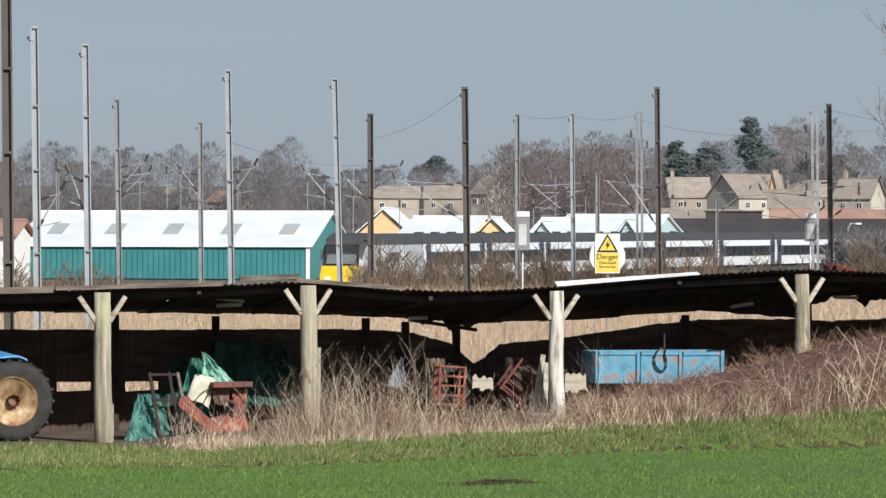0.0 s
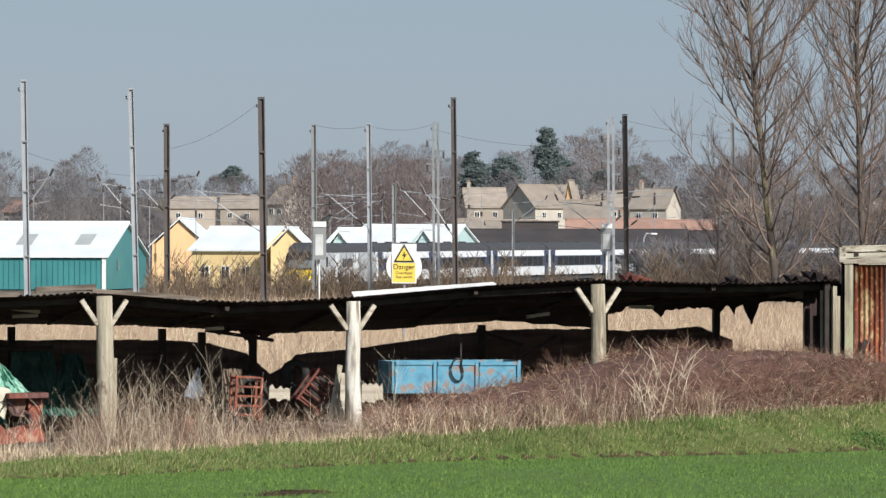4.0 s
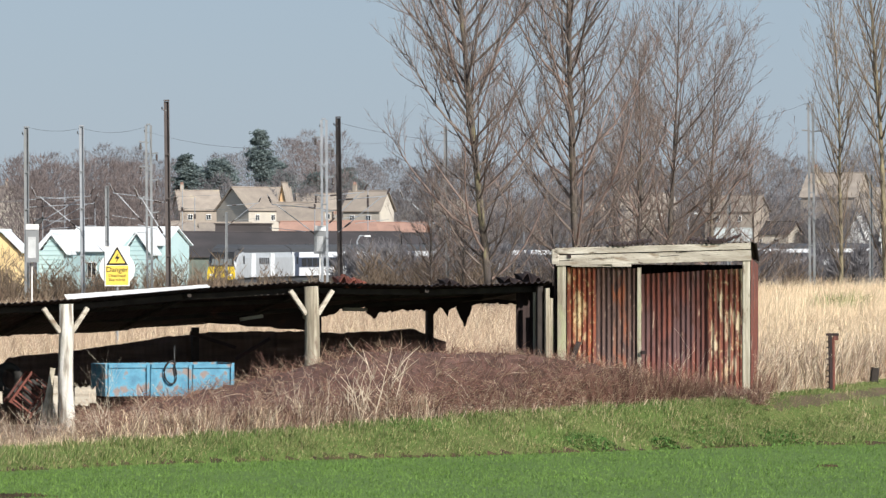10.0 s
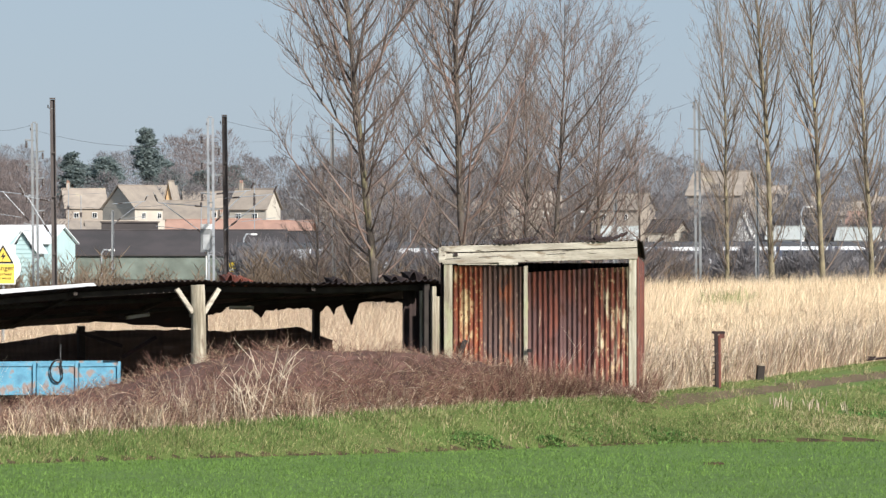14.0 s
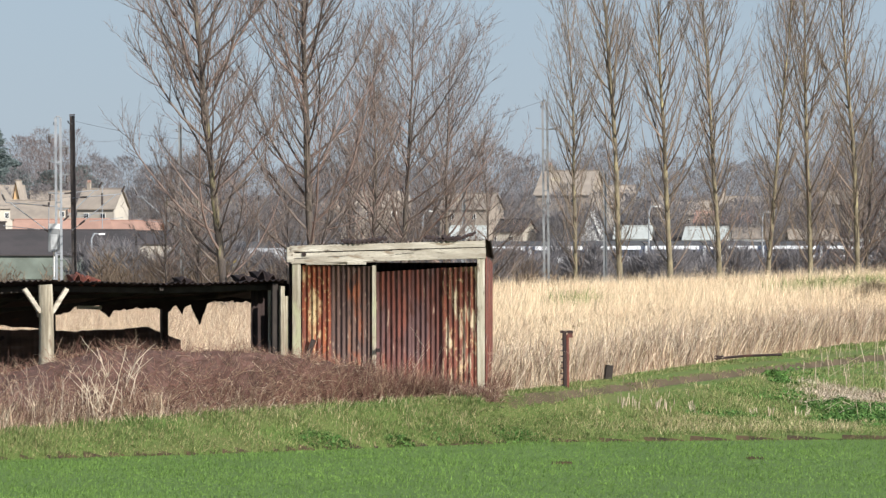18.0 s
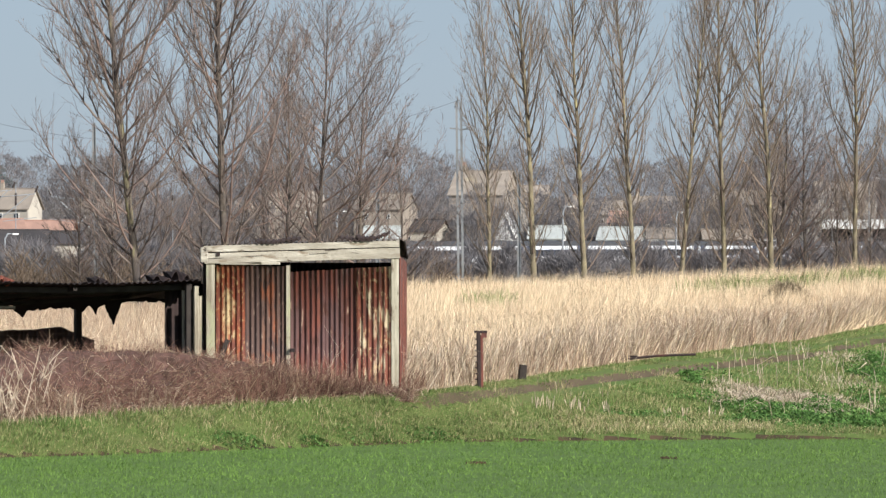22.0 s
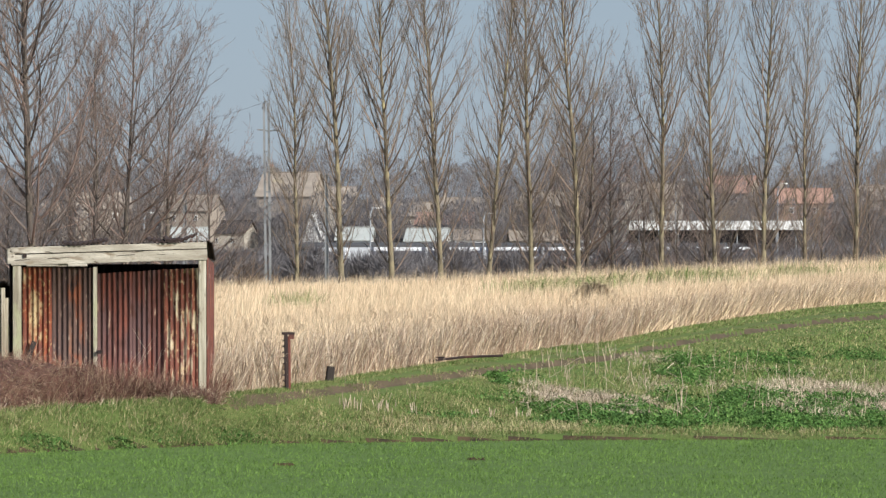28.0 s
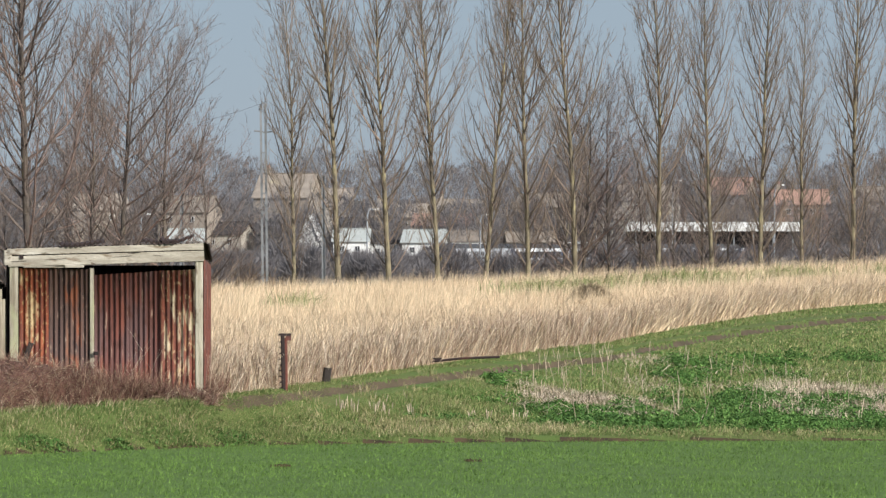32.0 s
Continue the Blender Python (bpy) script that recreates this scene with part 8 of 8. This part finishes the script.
    # thin dead weeds
    for count, material, label in ((1300, M_BRUSH2, "dead brown weed stems before the shed"), (420, M_STALK, "bleached thin weed stems before the shed"), (700, M_BRAMBLE, "reddish-brown dead weed stems before the shed")):
        paths, radii = [], []
        for i in range(count):
            u = R.uniform(-320, 300) if R.random() < 0.75 else R.uniform(-520, 1500)
            r = edge(u) + R.uniform(0.0, 3.4)
            x, y = spot(u, r)
            h = R.uniform(0.3, 1.35) * float(np.interp(u, [-340, -260, -230, -70, -20, 280], [0.5, 0.7, 1.0, 1.0, 0.5, 0.45]))
            main = stem(R, x, y, float(terrain(x, y)), h, R.uniform(0.05, 0.9), 5, 0.2)
            paths.append(main)
            q = R.uniform(0.0022, 0.0036) * (1.3 if material is M_STALK else 1.0)
            radii.append([q, q, q * 0.8, q * 0.7, q * 0.5, q * 0.4])
            for j in range(R.randint(1, 4)):
                o = main[R.randint(2, 5)]
                paths.append(stem(R, o.x, o.y, o.z, h * R.uniform(0.15, 0.35), 1.0, 3, 0.3))
                radii.append([q * 0.6, q * 0.5, q * 0.4, q * 0.3])
        strands("dead_weeds", paths, radii, material, label, "dead weeds")
    # dead stalks and nettles on the bank
    paths, radii = [], []
    for i in range(260):
        u = R.uniform(1960, 2650) if i > 10 else R.uniform(1620, 1800)
        lo, hi = bank(u) + (5 if u > 1900 else 6), min(edge(u) - 4, 128)
        r = R.uniform(lo, max(hi, lo + 1)) if u > 1900 else R.uniform(lo, lo + 3)
        x, y = spot(u, r)
        h = R.uniform(0.15, 0.65) if u > 1900 else R.uniform(0.12, 0.2)
        paths.append(stem(R, x, y, float(terrain(x, y)), h, R.uniform(0.0, 0.35) if R.random() < 0.75 else 2.0, 3, 0.06))
        q = R.uniform(0.004, 0.009)
        radii.append([q, q, q, q * 0.8])
    for u0, n in ((1649, 5), (1662, 4), (1676, 5), (1712, 5), (1732, 6), (1780, 4), (1886, 4), (1918, 4), (1962, 4), (1982, 3)):
        for i in range(n):
            u = u0 + R.uniform(-7, 7)
            x, y = spot(u, 99.3 + (u - 1649) * 0.008 + R.uniform(-0.4, 0.4))
            paths.append(stem(R, x, y, float(terrain(x, y)), R.uniform(0.12, 0.26), R.uniform(0.0, 0.3), 3, 0.05))
            q = R.uniform(0.007, 0.013)
            radii.append([q, q, q, q * 0.8])
    strands("dead_stalks", paths, radii, M_STRAW, "pale cut dead stalks on the grass bank", "dead stalks")
    g = rng
    V, X, Y = [], [], []
    g = np.random.default_rng(41)
    reach = np.linspace(0.0, 1.0, 200)
    bands = [(2040, 2640, -328, -268, 108), (2190, 2640, -250, -190, 36), (1890, 2190, -246, -226, 9), (1850, 2060, -318, -246, 8), (990, 1500, -352, -335, 4), (2440, 2640, -328, -295, 14)]
    for i, (u1, u2, v1, v2) in enumerate(b[:4] for b in bands for q in range(b[4])):
        u0, v0 = g.uniform(u1, u2), g.uniform(v1, v2)
        rr = bank(u0) + 0.4 + reach * (edge(u0) - bank(u0) - 0.4)
        rx, ry = rr * np.sin(u0 / F), rr * np.cos(u0 / F)
        r0 = float(rr[np.argmin(np.abs((terrain(rx, ry) - H) / rr * F - v0))])
        if (u0 > 2430 and -268 < v0 < -205) or (2000 < u0 < 2200 and v0 > -284):
            continue
        x0, y0 = spot(u0, r0)
        w, hh, n = g.uniform(0.3, 1.1), g.uniform(0.1, 0.42), int(g.uniform(280, 760))
        if u0 < 1520:
            w, hh = w * 0.7, hh * 0.4
        a, k = g.uniform(0, 6.283, n), np.sqrt(g.uniform(0, 1, n))
        x, y = x0 + w * k * np.cos(a), y0 + w * 0.8 * k * np.sin(a)
        z = terrain(x, y) + hh * (1 - 0.75 * k * k) * g.uniform(0.35, 1.05, n)
        d = g.normal(0, 1, (n, 3, 3)) * np.array([0.026, 0.026, 0.022])
        V.append((np.stack([x, y, z], 1)[:, None] + d).reshape(-1, 3))
    V = np.concatenate(V)
    cloud("nettles", V, np.arange(len(V)).reshape(-1, 3), M_NETTLE, "dark green young nettle clumps on the bank", "nettles")
    # bleached litter and a stand of pale stems
    for u0, u1, r0, r1, n, h0, h1, lean, label in ((1990, 2190, 104.5, 110.5, 14000, 0.08, 0.24, 1.2, "bleached dead stems lying on the bank"), (2410, 2720, 103, 121, 11000, 0.14, 0.48, 0.9, "stand of bleached dead stems on the bank"),
                                                    (2150, 2500, 114, 130, 4200, 0.1, 0.25, 1.1, "bleached dead stems lying on the bank")):
        x, y, u, r = scatter(int(n / 90), u0, u1, r0, r1, g)
        x, y = np.repeat(x, 50), np.repeat(y, 50)
        x, y = x + g.normal(0, 0.3, len(x)), y + g.normal(0, 0.55, len(x))
        blades("dead_litter", x, y, g.uniform(h0, h1, len(x)), 0.013, g.uniform(0.5, 1.0, len(x)) * lean, M_STRAW, label, "litter", g, drift=g.normal(0, 0.5, len(x)))


build_brambles()


def build_scrub():
    """Brown leafless scrub along the railway."""
    R = random.Random(23)
    paths, radii = [], []
    spans = [(-160, 500, 252, 276, 2.4, 1500), (-860, -560, 190, 220, 1.8, 400), (730, 930, 240, 262, 2.6, 700), (500, 900, 290, 312, 1.8, 500), (900, 1560, 255, 300, 2.4, 1200), (1400, 2000, 310, 335, 1.7, 800), (2000, 2750, 310, 340, 2.3, 1300)]
    for u0, u1, r0, r1, h, n in spans:
        for i in range(n):
            u, r = R.uniform(u0, u1), R.uniform(r0, r1)
            x, y = spot(u, r)
            hh = h * R.uniform(0.5, 1.1) * (0.7 + 0.4 * math.sin(u / 23.0) * math.sin(u / 9.0))
            z = float(terrain(x, y))
            z = max(z, -0.6) if u < 1000 else z
            main = stem(R, x, y, z, max(hh, 0.4), R.uniform(0.1, 0.6), 3)
            paths.append(main)
            radii.append([0.022, 0.018, 0.014, 0.008])
            for j in range(7):
                o = main[R.randint(1, 3)]
                paths.append(stem(R, o.x, o.y, o.z, hh * R.uniform(0.25, 0.5), 0.9, 2))
                radii.append([0.013, 0.01, 0.006])
    v, f = [], []
    for p, q in zip(paths, radii):
        sprig([Vector(a) for a in p], q[0] * 1.25, v, f)
    cloud("railway_scrub", v, f, M_SCRUB, "brown leafless scrub along the railway", "scrub")


build_scrub()


# ---- movement ----
def train_at(t):
    """How far the train's tail has come along its line after t seconds."""
    times, bearings = (-4, 0, 5, 9, 12, 19, 26, 32, 36), (-470, -181, 181, 421, 583, 1018, 1450, 1835, 2090)
    u = sum(float(np.interp(t + k * 0.5, times, bearings)) for k in range(-3, 4)) / 7
    return float(np.interp(u, [F * math.atan2(p[0], p[1]) for p in LINE], range(-20, len(LINE) - 20)))


def motions():
    for i, car_ob in enumerate(CARS):
        rows = []
        for t in [k * 0.5 for k in range(65)]:
            s = train_at(t) + i * (CAR + GAP)
            a, b = on_line(s), on_line(s + CAR)
            turn = (b - a).to_track_quat("X", "Z").to_matrix().to_4x4()
            rows.append((t, Matrix.Translation(a) @ turn))
        walk(car_ob, rows)


motions()
